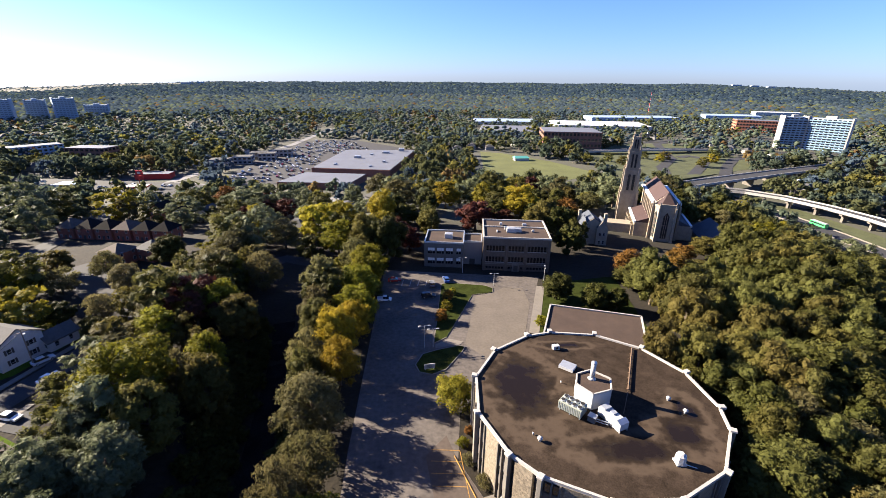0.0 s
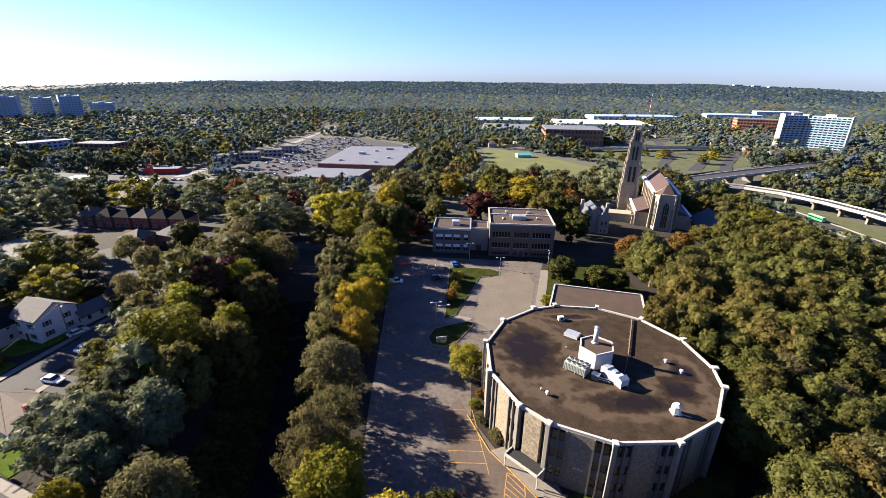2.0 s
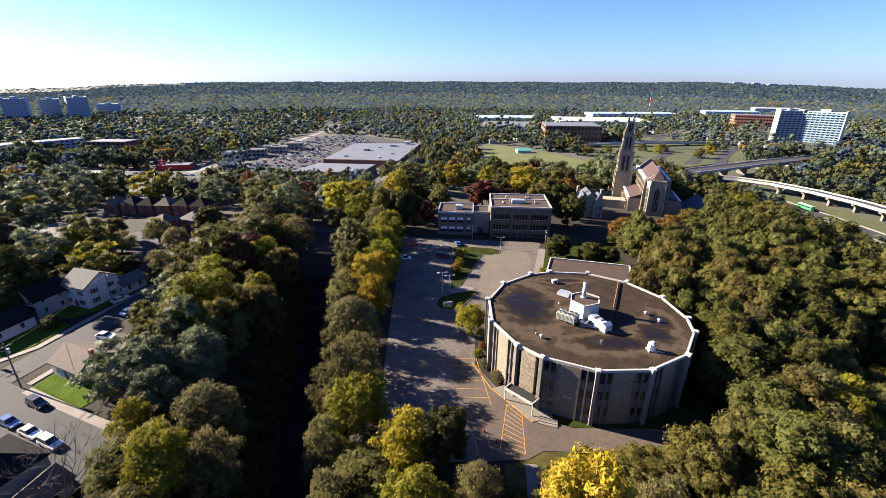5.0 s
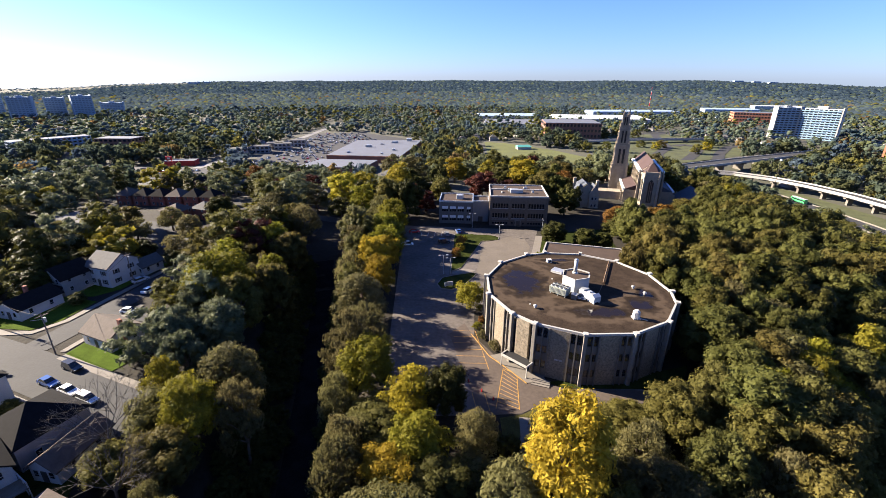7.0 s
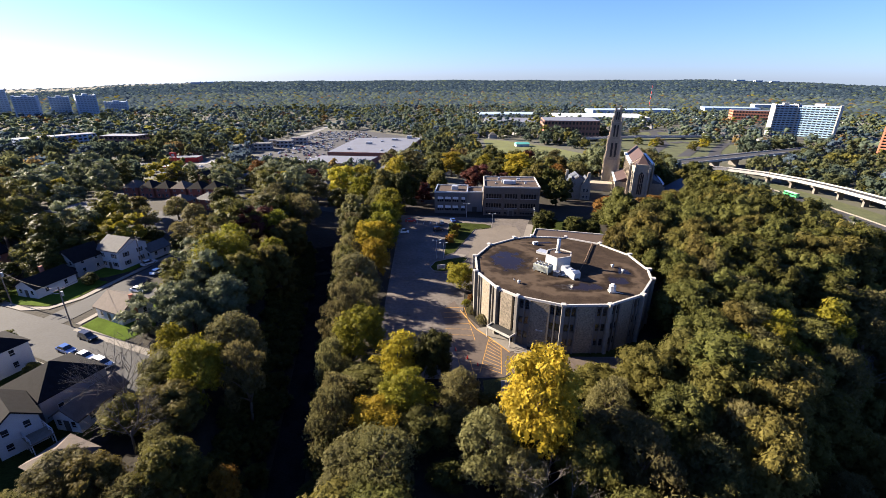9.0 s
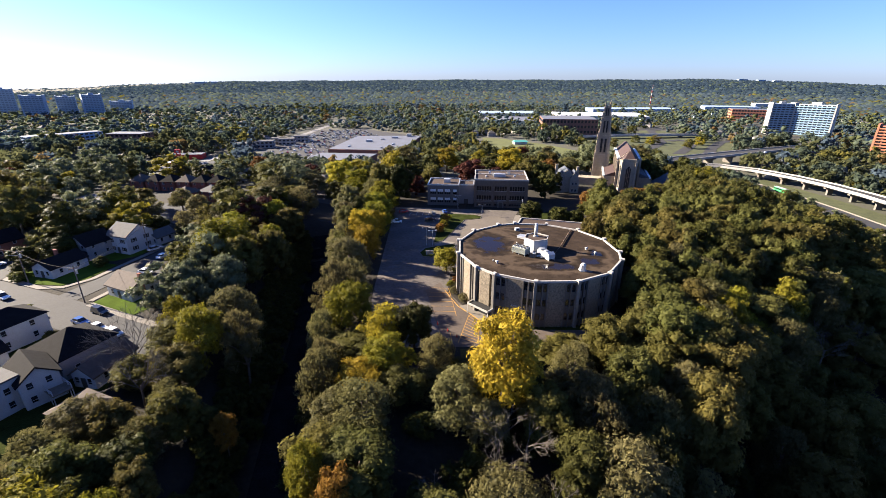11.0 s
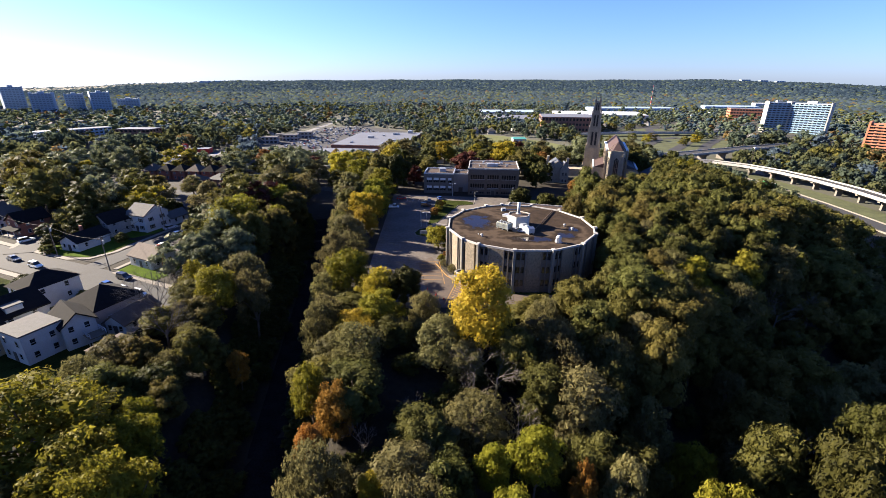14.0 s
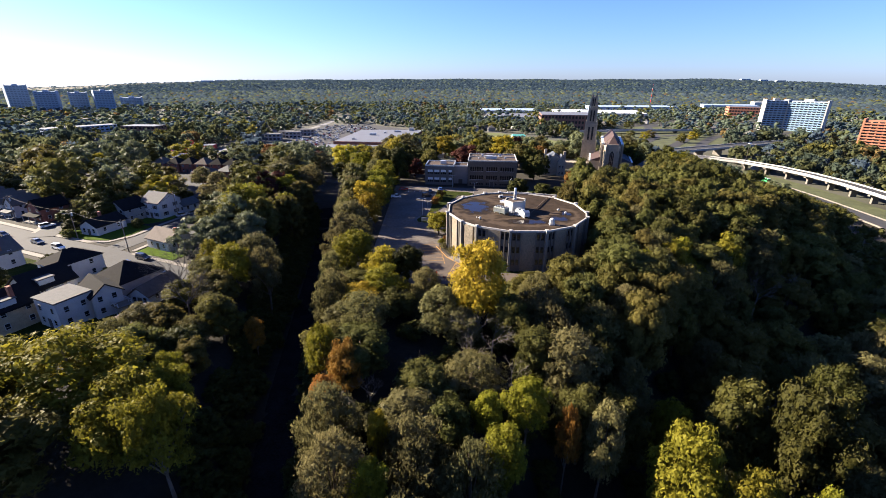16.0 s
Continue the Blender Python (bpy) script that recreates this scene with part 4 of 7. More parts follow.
for x, y, w, d, h in ((10.5, 8, 3.6, 2.6, 1.5), (13.2, 8.3, 1.8, 2.0, 1.3), (7.0, 15.5, 1.0, 1.0, 0.9), (16.0, 16.0, 1.6, 0.9, 0.6), (8.4, 10.2, 0.8, 0.8, 1.2), (18.4, 8.2, 0.9, 0.9, 0.8), (5.2, 7.6, 0.5, 2.0, 0.4)):
    u = thing("rooftop_unit", "white metal rooftop ventilation unit", "vent", pose(-6.4, 103.6, 12.36, 0, 0, -5) @ Matrix.Translation((x, y, 0)), "units on the school roof")
    part("casing", rounded_box(w, d, h, 0.05), WHITE_METAL, u)
    part("lid", Shape().box(0, 0, h, w * 0.9, d * 0.9, 0.12, 0, 0.8), METAL, u)

wing = flat_block("school_wing", "two-storey buff brick school wing with ribbon windows", pose(-27.6, 106.6, 0, 0, 0, -5), 14.4, 14.0, 9.6, BUFF, False)
rw_f, rw_p = window_meshes(2.7, 2.35, 0.09, 0.2)
rs_f, rs_p = window_meshes(1.7, 2.35, 0.09, 0.2)
for z in (1.4, 5.3):
    for x, fm, pm, wd in ((2.6, rw_f, rw_p, 2.7), (5.9, rw_f, rw_p, 2.7), (9.2, rw_f, rw_p, 2.7), (12.6, rs_f, rs_p, 1.7)):
        w = put("window", fm, FRAME, wing, Matrix.Translation((x, 0, z)) @ FACE)
        put("pane", pm, SCHOOL_GLASS, w, Matrix.Identity(4))
        part("blind", Shape().box(0, 0.06, 1.15, wd - 0.2, 0.03, 1.1), BLIND, w)
        for k in range(1, 3 if wd > 2 else 2):
            part("mullion", Shape().box(-wd / 2 + k * wd / (3 if wd > 2 else 2), 0.06, 0.05, 0.08, 0.1, 1.8), WHITE_CONCRETE, w)
u = thing("rooftop_unit", "white metal rooftop ventilation unit", "vent", pose(-27.6, 106.6, 9.36, 0, 0, -5) @ Matrix.Translation((8.6, 6.5, 0)), "units on the school roof")
part("casing", rounded_box(3.0, 2.6, 1.7, 0.06), WHITE_METAL, u)
part("lid", Shape().box(0, 0, 1.7, 2.7, 2.3, 0.12, 0, 0.8), METAL, u)
link = flat_block("school_link", "pale grey windowless link between two school blocks", pose(-13.2, 109.0, 0, 0, 0, -5), 7.0, 9.0, 9.0, PALE_PANEL, False)
part("door", Shape().box(3.5, -0.05, 0, 2.0, 0.1, 2.3), FRAME, link)


# ---- cathedral ----
CATH = material("pale_limestone", (0.2412, 0.2011, 0.1462), 0.9, 0.14, 1.6, 0.35)
CATH_ROOF = material("red_brown_roof_tiles", (0.0424, 0.0249, 0.0234), 0.8, 0.12, 1.2, 0.3)
SLATE = material("blue_grey_slate", (0.0622, 0.0695, 0.0841), 0.8, 0.16, 1.0, 0.25, 0.0, 0.1)
COPPER = material("pale_leaded_gutter", (0.56, 0.60, 0.61), 0.5, 0.08, 1.0, 0.05)
church_pose = pose(75.0, 134.0, -2.5, 0, 0, -17.5)
church = thing("cathedral", "gothic limestone cathedral with tall stepped tower", "church", church_pose)


def gable_roof(w, y0, y1, z0, z1, over=0.3, cx=0.0):
    h = w / 2 + over
    t = 0.3
    v = [(cx - h, y0, z0), (cx, y0, z1), (cx + h, y0, z0), (cx + h, y1, z0), (cx, y1, z1), (cx - h, y1, z0)]
    v += [(x, y, z + t) for x, y, z in v]
    f = [(0, 1, 4, 5), (1, 2, 3, 4), (11, 10, 7, 6), (10, 9, 8, 7), (0, 6, 7, 1), (1, 7, 8, 2), (2, 8, 9, 3), (3, 9, 10, 4), (4, 10, 11, 5), (5, 11, 6, 0)]
    return Shape().add(v, f)


def gable_body(w, y0, y1, z0, z1, z2, cx=0.0):
    h = w / 2
    v = []
    for y in (y0, y1):
        v += [(cx - h, y, z0), (cx + h, y, z0), (cx + h, y, z1), (cx, y, z2), (cx - h, y, z1)]
    return Shape().add(v, [(0, 1, 2, 3, 4), (9, 8, 7, 6, 5), (0, 5, 6, 1), (1, 6, 7, 2), (2, 7, 8, 3), (3, 8, 9, 4), (4, 9, 5, 0)])


APSE = [(-5.0, 4.0), (-3.0, 0.0), (3.0, 0.0), (5.0, 4.0)]
part("nave_wall", gable_body(10, 4.0, 40, 0, 18.3, 22.9), CATH, church)
part("apse_wall", Shape().prism(APSE, 0, 18.2), CATH, church)
part("nave_roof", gable_roof(9.4, 5.0, 39.6, 18.5, 23.2, 0.0), CATH_ROOF, church)
part("apse_roof", Shape().add([(-4.7, 5.0, 18.5), (-2.8, 0.3, 18.5), (2.8, 0.3, 18.5), (4.7, 5.0, 18.5), (0, 5.0, 23.5)], [(0, 1, 4), (1, 2, 4), (2, 3, 4), (3, 0, 4), (3, 2, 1, 0)]), CATH_ROOF, church)
for x in (-5.0, 5.0):
    part("parapet", Shape().box(x * 1.02, 22.5, 18.0, 1.5, 36, 1.0), COPPER, church)
part("parapet", Shape().box(0, 0.1, 18.1, 6.4, 0.7, 0.9), CATH, church)
for side in (-1, 1):
    part("aisle_wall", Shape().box(side * 8.2, 18.5, 0, 6.4, 27, 9.0), CATH, church)
    xo, xi = side * 11.3, side * 5.1
    part("aisle_roof", Shape().add([(xo, 5, 9.0), (xi, 5, 11.6), (xi, 32, 11.6), (xo, 32, 9.0), (xo, 5, 8.8), (xi, 5, 8.8), (xi, 32, 8.8), (xo, 32, 8.8)],
                                   [(0, 1, 2, 3), (7, 6, 5, 4), (0, 4, 5, 1), (1, 5, 6, 2), (2, 6, 7, 3), (3, 7, 4, 0)]), CATH_ROOF if side < 0 else SLATE, church)
    part("gutter", Shape().box(side * 11.4, 18.5, 8.7, 0.9, 27.4, 0.7), COPPER, church)
    for i in range(7):
        y = 6 + 4.2 * i
        part("buttress", Shape().box(side * 11.9, y, 0, 1.5, 0.9, 7.4, 0, 0.75), CATH, church)
        part("buttress", Shape().box(side * 5.5, y, 9, 1.2, 0.8, 10.0, 0, 0.8), CATH, church)
        if i < 6:
            part("lancet_window", Shape().box(side * 11.42, y + 2.1, 2.0, 0.12, 1.4, 4.2).add(
                [(side * 11.36, y + 1.4, 6.2), (side * 11.36, y + 2.8, 6.2), (side * 11.36, y + 2.1, 7.4), (side * 11.48, y + 1.4, 6.2), (side * 11.48, y + 2.8, 6.2), (side * 11.48, y + 2.1, 7.4)],
                [(0, 1, 2), (5, 4, 3), (0, 3, 4, 1), (1, 4, 5, 2), (2, 5, 3, 0)]), GLASS, church)
            part("lancet_window", Shape().box(side * 5.02, y + 2.1, 12.3, 0.12, 1.5, 4.0), GLASS, church)
for i in range(4):
    x, y = APSE[i]
    part("buttress", Shape().box(x * 1.08, y - 0.5, 0, 1.1, 1.3, 17.6, 0, 0.7), CATH, church)
    part("pinnacle", Shape().box(x * 1.04, y - 0.2, 17.5, 0.7, 0.7, 2.6, 0, 0.15), CATH, church)


def gothic_window(x, y, yaw, w, z0, z1):
    ob = thing("east_window", "", "", None)
    ob.parent = church
    ob.matrix_basis = pose(x, y, 0, 0, 0, yaw)
    part("pane", Shape().add([(-w / 2, 0, z0), (w / 2, 0, z0), (w / 2, 0, z1 - w * 0.7), (0, 0, z1), (-w / 2, 0, z1 - w * 0.7),
                              (-w / 2, 0.1, z0), (w / 2, 0.1, z0), (w / 2, 0.1, z1 - w * 0.7), (0, 0.1, z1), (-w / 2, 0.1, z1 - w * 0.7)],
                             [(0, 1, 2, 3, 4), (9, 8, 7, 6, 5), (0, 5, 6, 1), (1, 6, 7, 2), (2, 7, 8, 3), (3, 8, 9, 4), (4, 9, 5, 0)]), GLASS, ob)
    for k in (-0.17, 0.17):
        part("mullion", Shape().box(k * w, -0.06, z0, 0.14, 0.14, z1 - z0 - w * 0.45), CATH, ob)
    part("transom", Shape().box(0, -0.06, (z0 + z1) / 2, w, 0.12, 0.16), CATH, ob)


gothic_window(0, -0.06, 0, 2.3, 4.0, 15.5)
gothic_window(-4.06, 1.96, -63.4, 1.8, 4.0, 15.5)
gothic_window(4.06, 1.96, 63.4, 1.8, 4.0, 15.5)
# tower: stepped stages, angle buttresses, open lantern
TX, TY = -12.6, 33.0
stages = [(0, 16, 7.2, 6.8), (16, 27, 6.2, 5.6), (27, 36.0, 4.7, 4.2), (36.0, 42.0, 3.1, 2.7)]
for k, (z0, z1, w0, w1) in enumerate(stages):
    part("tower_stage", Shape().box(TX, TY, z0, w0, w0, z1 - z0, 0, w1 / w0), CATH, church)
    part("string_course", Shape().box(TX, TY, z1 - 0.3, w1 + 0.5, w1 + 0.5, 0.45), CATH, church)
    for a in (-1, 1):
        for b in (-1, 1):
            part("tower_buttress", Shape().box(TX + a * w0 * 0.5, TY + b * w0 * 0.5, z0, 1.7 - 0.34 * k, 1.7 - 0.34 * k, z1 - z0 + 1.4, 0, 0.66), CATH, church)
            part("pinnacle", Shape().box(TX + a * w1 * 0.5, TY + b * w1 * 0.5, z1 + 1.2, 1.0 - 0.15 * k, 1.0 - 0.15 * k, 2.8, 0, 0.12), CATH, church)
    if k:
        for a in range(4):
            c, s = round(math.cos(a * math.pi / 2)), round(math.sin(a * math.pi / 2))
            for off in (-1, 1):
                o = off * w0 * 0.17
                part("belfry_opening", Shape().box(TX + c * (w0 / 2 + 0.0) - s * o, TY + s * (w0 / 2 + 0.0) + c * o, z0 + 1.5, w0 * 0.17 if s else 0.5, w0 * 0.17 if c else 0.5, (z1 - z0) * 0.7), DARK, church)
part("tower_crown", Shape().box(TX, TY, 42, 2.7, 2.7, 0.8, 0, 0.95).box(TX - 1.0, TY - 1.0, 42.8, 0.6, 0.6, 1.6, 0, 0.3).box(TX + 1.0, TY - 1.0, 42.8, 0.6, 0.6, 1.6, 0, 0.3).box(TX - 1.0, TY + 1.0, 42.8, 0.6, 0.6, 1.6, 0, 0.3).box(TX + 1.0, TY + 1.0, 42.8, 0.6, 0.6, 1.6, 0, 0.3), CATH, church)
# low link and parish house
part("west_link", Shape().box(-19.0, 12.0, 0, 15.0, 7.0, 6.5), CATH, church)
rect = thing("rectory", "stone rectory with steep slate roof and twin gables", "house", pose(43.0, 131.0, -0.6, 0, 0, -6))
part("wall", gable_body(12.0, 0, 12, 0, 7.5, 12.0), CATH, rect)
part("roof", gable_roof(12.0, 0.4, 12, 7.5, 12.0, 0.3), SLATE, rect)
for x in (-3.6, 3.6):
    part("gable", gable_body(4.6, -1.2, 3.0, 0, 7.8, 11.6, x), CATH, rect)
    part("gable_roof", gable_roof(4.2, -1.0, 5.0, 7.9, 11.6, 0.1, x), SLATE, rect)
part("chimney", Shape().box(-4.8, 6, 7, 1.2, 1.2, 7.0), CATH, rect)
part("chimney", Shape().box(5.4, 3, 7, 1.2, 1.2, 6.4), CATH, rect)
rwf, rwp = window_meshes(1.0, 1.5, 0.1, 0.2)
for x in (-4.4, -2.8, 2.8, 4.4):
    for z in (1.2, 4.6):
        w = put("window", rwf, WHITE_CONCRETE, rect, Matrix.Translation((x, -1.22, z)) @ FACE)
        put("pane", rwp, GLASS, w, Matrix.Identity(4))
hall2 = thing("parish_hall", "stone parish hall with blue-grey slate roof", "building", pose(98.0, 127.0, -4.0, 0, 0, -12))
part("wall", gable_body(15, 0, 20, 0, 5.5, 11.0), CATH, hall2)
part("roof", gable_roof(15, 0.3, 20.4, 5.5, 11.0, 0.5), SLATE, hall2)
part("buttress", Shape().box(-7.6, -0.3, 0, 1.0, 1.2, 8.0, 0, 0.8), CATH, hall2)
part("buttress", Shape().box(0, -0.4, 0, 0.9, 1.0, 9.0, 0, 0.8), CATH, hall2)
part("chimney", Shape().box(7.2, 12, 5, 1.0, 1.0, 6.5), CATH, hall2)


# ---- woods and trees ----
BUSY = []          # places taken: x, y, radius


def free(x, y, r, close=0.57):
    return all((x - a) ** 2 + (y - b) ** 2 > (close * (r + c)) ** 2 for a, b, c in BUSY)


NAMES = {"green": "olive-green broadleaf tree, dense rounded crown", "olive": "dull olive broadleaf tree with clumped crown", "grey": "grey-green willow-like tree with drooping foliage",
         "dark": "dark green tree with dense crown", "lime": "yellow-green tree turning in autumn", "yellow": "bright golden-yellow autumn tree", "orange": "orange autumn tree with light crown",
         "maroon": "dark maroon-leaved tree", "brown": "russet-brown autumn tree", "gold": "golden-green autumn tree with broad crown", "sage": "dark sage-green tree with dense rounded crown"}


def plant(look_name, x, y, top, r, detail=3, where="at the wood edge", group="trees of the wood"):
    BUSY.append((x, y, r))
    tree(look_name, x, y, top, r, detail, NAMES[look_name] + " " + where, group)


for row in (
    # strip between the cutting and the lot
    ("yellow", -47.9, 49, 15, 5.2), ("yellow", -45.0, 39, 13, 4.4), ("grey", -47.5, 25, 14, 6.2), ("grey", -45.0, 11, 13, 6.2), ("yellow", -33.5, -9, 11, 4.6), ("lime", -42.0, -2, 13, 5.6),
    ("grey", -47.0, -7, 9, 3.6), ("lime", -31.5, -20, 11, 4.8), ("yellow", -36, -24, 8, 4.4), ("grey", -43.5, -23, 10, 5.2), ("dark", -27.0, -8.5, 11, 4.2),
    ("grey", -18.0, -29, 10, 5.6), ("yellow", -9.8, -25.5, 19, 7.2), ("grey", -22.0, -17, 9, 3.6), ("grey", -39.0, -31, 7, 4.6), ("lime", -19.5, 31.5, 8.0, 4.2),
    ("grey", -34.0, -33, 10.5, 5.8), ("orange", -34.6, -48.6, 9, 3.3), ("lime", -39.5, -45, 10, 3.2), ("orange", -37.0, -54.0, 6.5, 2.8), ("grey", -34.0, -61.5, 11, 4.8), ("grey", -32.0, -69.5, 9.5, 4.6),
    ("grey", -21.5, -65.5, 8, 6.2), ("grey", -13.6, -68, 7, 4.4), ("grey", -22, -76, 6.5, 5.0), ("yellow", -27.0, -62.5, 7, 1.9), ("lime", -27.0, -70.5, 6, 2.4), ("lime", -10.4, -56.5, 5, 2.4), ("lime", -9.0, -64.0, 6, 3.8),
    ("orange", 2.5, -57.5, 4, 2.0), ("grey", 8.2, -58, 5.5, 3.6), ("grey", 6.0, -44, 9.5, 6.0), ("grey", 4.0, -33.5, 11, 6.4), ("lime", 18.5, -64, 5.0, 5.8), ("lime", 25, -69, 3.5, 4.2), ("lime", 32, -72, 3, 4.0),
    ("lime", -3.6, -54, 5.5, 3.6), ("dark", 34, -51, 4, 6.0), ("dark", 40, -58, 8, 5.6), ("dark", 57, -43.5, 1.5, 5.4), ("green", 12.5, -52, 1.5, 5.2), ("olive", 13.0, -13.0, 10.5, 5.6), ("green", 21.5, -9.5, 12, 5.6), ("green", 29, -4, 13, 6.0), ("grey", 4.0, -20, 9, 5.0), ("olive", -3.5, -33, 9, 4.8), ("grey", -13.5, -33.5, 7.5, 3.8), ("olive", 22, -20, 12, 6.2), ("green", 13, -25, 11, 6.0), ("green", 33, -14, 13, 6.4), ("olive", 24, -31, 10.5, 6.0),
    ("lime", -72, -59, 17.5, 9.6), ("lime", -86, -60, 16, 8.4), ("lime", -61.5, -65, 14.5, 6.0), ("lime", -54.5, -68, 15, 4.0), ("olive", -75, -72, 14, 8.0), ("grey", -27.6, -79, 7, 4.6), 
    ("lime", -45.5, 62, 14, 5.8), ("yellow", -45.0, 56, 12.5, 4.4), ("lime", -46.5, 76, 14, 6.0), ("lime", -45.5, 88, 16, 5.6), ("grey", -51, 98, 15, 5.4), ("dark", -41, 110, 19, 6.0), ("olive", -50, 114, 19, 6.4),
    # strip between the cutting and the houses
    ("lime", -84, 28, 18.5, 8.6), ("olive", -76, 21, 16, 6.0), ("lime", -76, 43, 12, 4.6), ("sage", -76, 11, 14, 5.6), ("sage", -83.5, 8, 14, 5.2), ("olive", -69.5, -23, 10, 5.0),
    ("olive", -63.0, -34.5, 10.5, 4.2), ("grey", -67, -4, 13, 5.4), ("lime", -68.5, -15.5, 14, 5.0), ("grey", -61.5, -14, 13, 4.4), ("olive", -71, 32, 14, 5.4), ("dark", -66, -43, 8, 4.6), ("orange", -57.0, -33.2, 4.6, 2.3),
    ("olive", -73, -36, 9, 4.4),
    ("grey", -94, 88, 15, 7.4), ("grey", -79, 87, 14, 6.6), ("lime", -84, 68, 13, 5.6), ("grey", -97, 107, 14, 7.4), ("dark", -120, 106, 12, 6.0), ("lime", -150, 79, 13, 7.6),
    ("grey", -133, 93, 11, 6.0), ("grey", -121, 84, 11, 5.4), ("dark", -139, 38, 10, 5.6), ("dark", -160, 60, 11, 7.0), ("olive", -76, 60, 12, 5.6), ("grey", -108, 72, 9, 5.0),
):
    plant(*row)
for row in (
    ("gold", -74, 136, 16, 8.0), ("gold", -48, 154, 18, 8.0), ("gold", -46, 128, 15, 7.0), ("lime", -61, 116, 15, 7.4), ("grey", -84, 124, 13, 7.0), ("gold", -18, 186, 15, 8.0),
    ("maroon", -5, 148, 14.5, 9.0), ("maroon", 8, 150, 10, 5.0), ("gold", 19, 166, 17.5, 10.0), ("brown", 41, 163, 12, 6.0), ("olive", 60, 188, 9, 6.0), ("maroon", -33.6, 121, 11, 4.4),
    ("maroon", -39, 131, 12, 4.6), ("brown", 46, 100.5, 9.5, 5.4), ("brown", 61, 98, 9.5, 5.0), ("brown", 72, 112, 7, 4.6), ("maroon", 115, 141, 7.5, 6.0), ("dark", 106, 188, 12, 8.0),
    ("dark", 124, 205, 11, 8), ("dark", 133, 190, 9, 8.0), ("brown", -147, 213, 5, 8.0), ("maroon", -115, 189, 3, 6.6), ("dark", 94, 192, 13, 7.0), ("olive", 27, 150, 15, 7.0), ("dark", 36, 141, 13, 5.0), ("dark", 22, 158, 11, 5.0),
    ("dark", 29.5, 118, 13, 5.6), ("dark", 31, 141, 14, 6.0), ("olive", 20, 142, 13, 5.5), ("dark", 34, 126, 13, 5.0), ("olive", 84, 118, 8, 6), ("olive", 97, 122, 6, 6), ("dark", 122, 150, 2, 6.0), ("green", 128, 160, 1, 6.0),
):
    plant(*row, 2, "among the campus buildings", "trees round the campus")
thick = random.Random(31)
for x0, x1, y0, y1, n in ((-46, -26, 140, 180, 7), (6, 66, 176, 196, 9), (88, 128, 156, 188, 8), (2, 20, 148, 176, 3)):
    for _ in range(n * 6):
        x, y, r = thick.uniform(x0, x1), thick.uniform(y0, y1), thick.uniform(4.5, 6.5)
        if n and all((x - a) ** 2 + (y - b) ** 2 > (0.62 * (r + c)) ** 2 for a, b, c in BUSY):
            n -= 1
            plant(thick.choices(("dark", "green", "olive", "grey", "brown"), (4, 3, 3, 1, 0.3))[0], x, y, float(land(x, y)) + thick.uniform(10, 13.5), r, 2, "among the campus buildings", "trees round the campus")
for c, x, y, top, r in (("gold", 232, 452, -11, 6), ("olive", 244, 464, -10, 7), ("green", 222, 470, -11, 6), ("olive", 262, 420, -9, 7), ("gold", 290, 448, -10, 7), ("green", 305, 470, -9, 8), ("olive", 208, 556, -8, 8), ("green", 196, 566, -7, 8),
                        ("olive", 232, 574, -8, 8), ("green", 256, 566, -8, 8), ("olive", 180, 430, -10, 6), ("green", 172, 448, -10, 6)):
    plant(c, x, y, top, r, 1, "between the highway ramps", "trees at the interchange")
for c, x, y, top, r in (("dark", -126, -2, 5, 2.6), ("green", -105, -9, 4.5, 2.0), ("green", -121, 3, 4, 2.0), ("dark", -128, -16, 7, 3.4), ("green", -141, 22.5, 4, 2.4), ("dark", -143, 27, 6, 3.0), ("green", -125, 33, 4.5, 2.4),
                        ("green", -141, 36, 6, 3.0), ("dark", -150, 35, 7, 3.6), ("grey", -153, 45, 9, 3.6), ("dark", -113, 58, 7, 3.0), ("grey", -147, 53, 11, 5.0), ("dark", -148, 62, 11, 5.5), ("grey", -160, 74, 12, 6),
                        ("grey", -117, 67, 9, 4), ("dark", -170, 66, 11, 6), ("green", -185, 70, 12, 6.5), ("dark", -197, 78, 12, 6.5), ("grey", -193, 92, 12, 6), ("olive", -150, 94, 11, 5.5), ("grey", -140, 82, 10, 5), ("dark", -126, 64, 8, 4),
                        ("green", -205, 64, 11, 6), ("dark", -215, 80, 12, 7), ("grey", -100, 64, 12, 5.5), ("lime", -92, 52, 13, 5.5), ("grey", -94, 40, 13, 5.5), ("olive", -90, 66, 13, 6), ("sage", -78, 0, 13, 4.4), ("sage", -86, 19, 13, 4.4), ("olive", -87, 40, 13, 5)):
    plant(c, x, y, top, r, 2, "in a garden", "garden trees")
for x, y, top, r, c in ((-19.6, 80, 3.8, 1.9, "orange"), (-20.2, 74, 3.2, 1.8, "lime"), (-21.8, 67.5, 3.9, 1.9, "orange"), (-18, 84, 2.4, 1.4, "lime"), (6.5, 64.5, 3.4, 2.0, "lime")):
    plant(c, x, y, top, r, 2, "on the kerbed median", "median trees")
for x, y, top, r in ((15.0, 80.5, 9, 5.2), (25.0, 75, 8, 4.6), (31.5, 74, 7, 3.6)):
    plant("dark", x, y, top, r, 3, "on the lawn behind the annex", "lawn trees")
for x, y, top, r, c in ((-17.5, 17.5, 2.2, 1.5, "grey"), (-15.0, 12.6, 2.6, 1.7, "grey"), (-18.4, 21.5, 1.8, 1.2, "lime"), (-17.2, 24.5, 1.6, 1.0, "brown")):
    plant(c, x, y, top, r, 2, "by the building", "foundation shrubs")
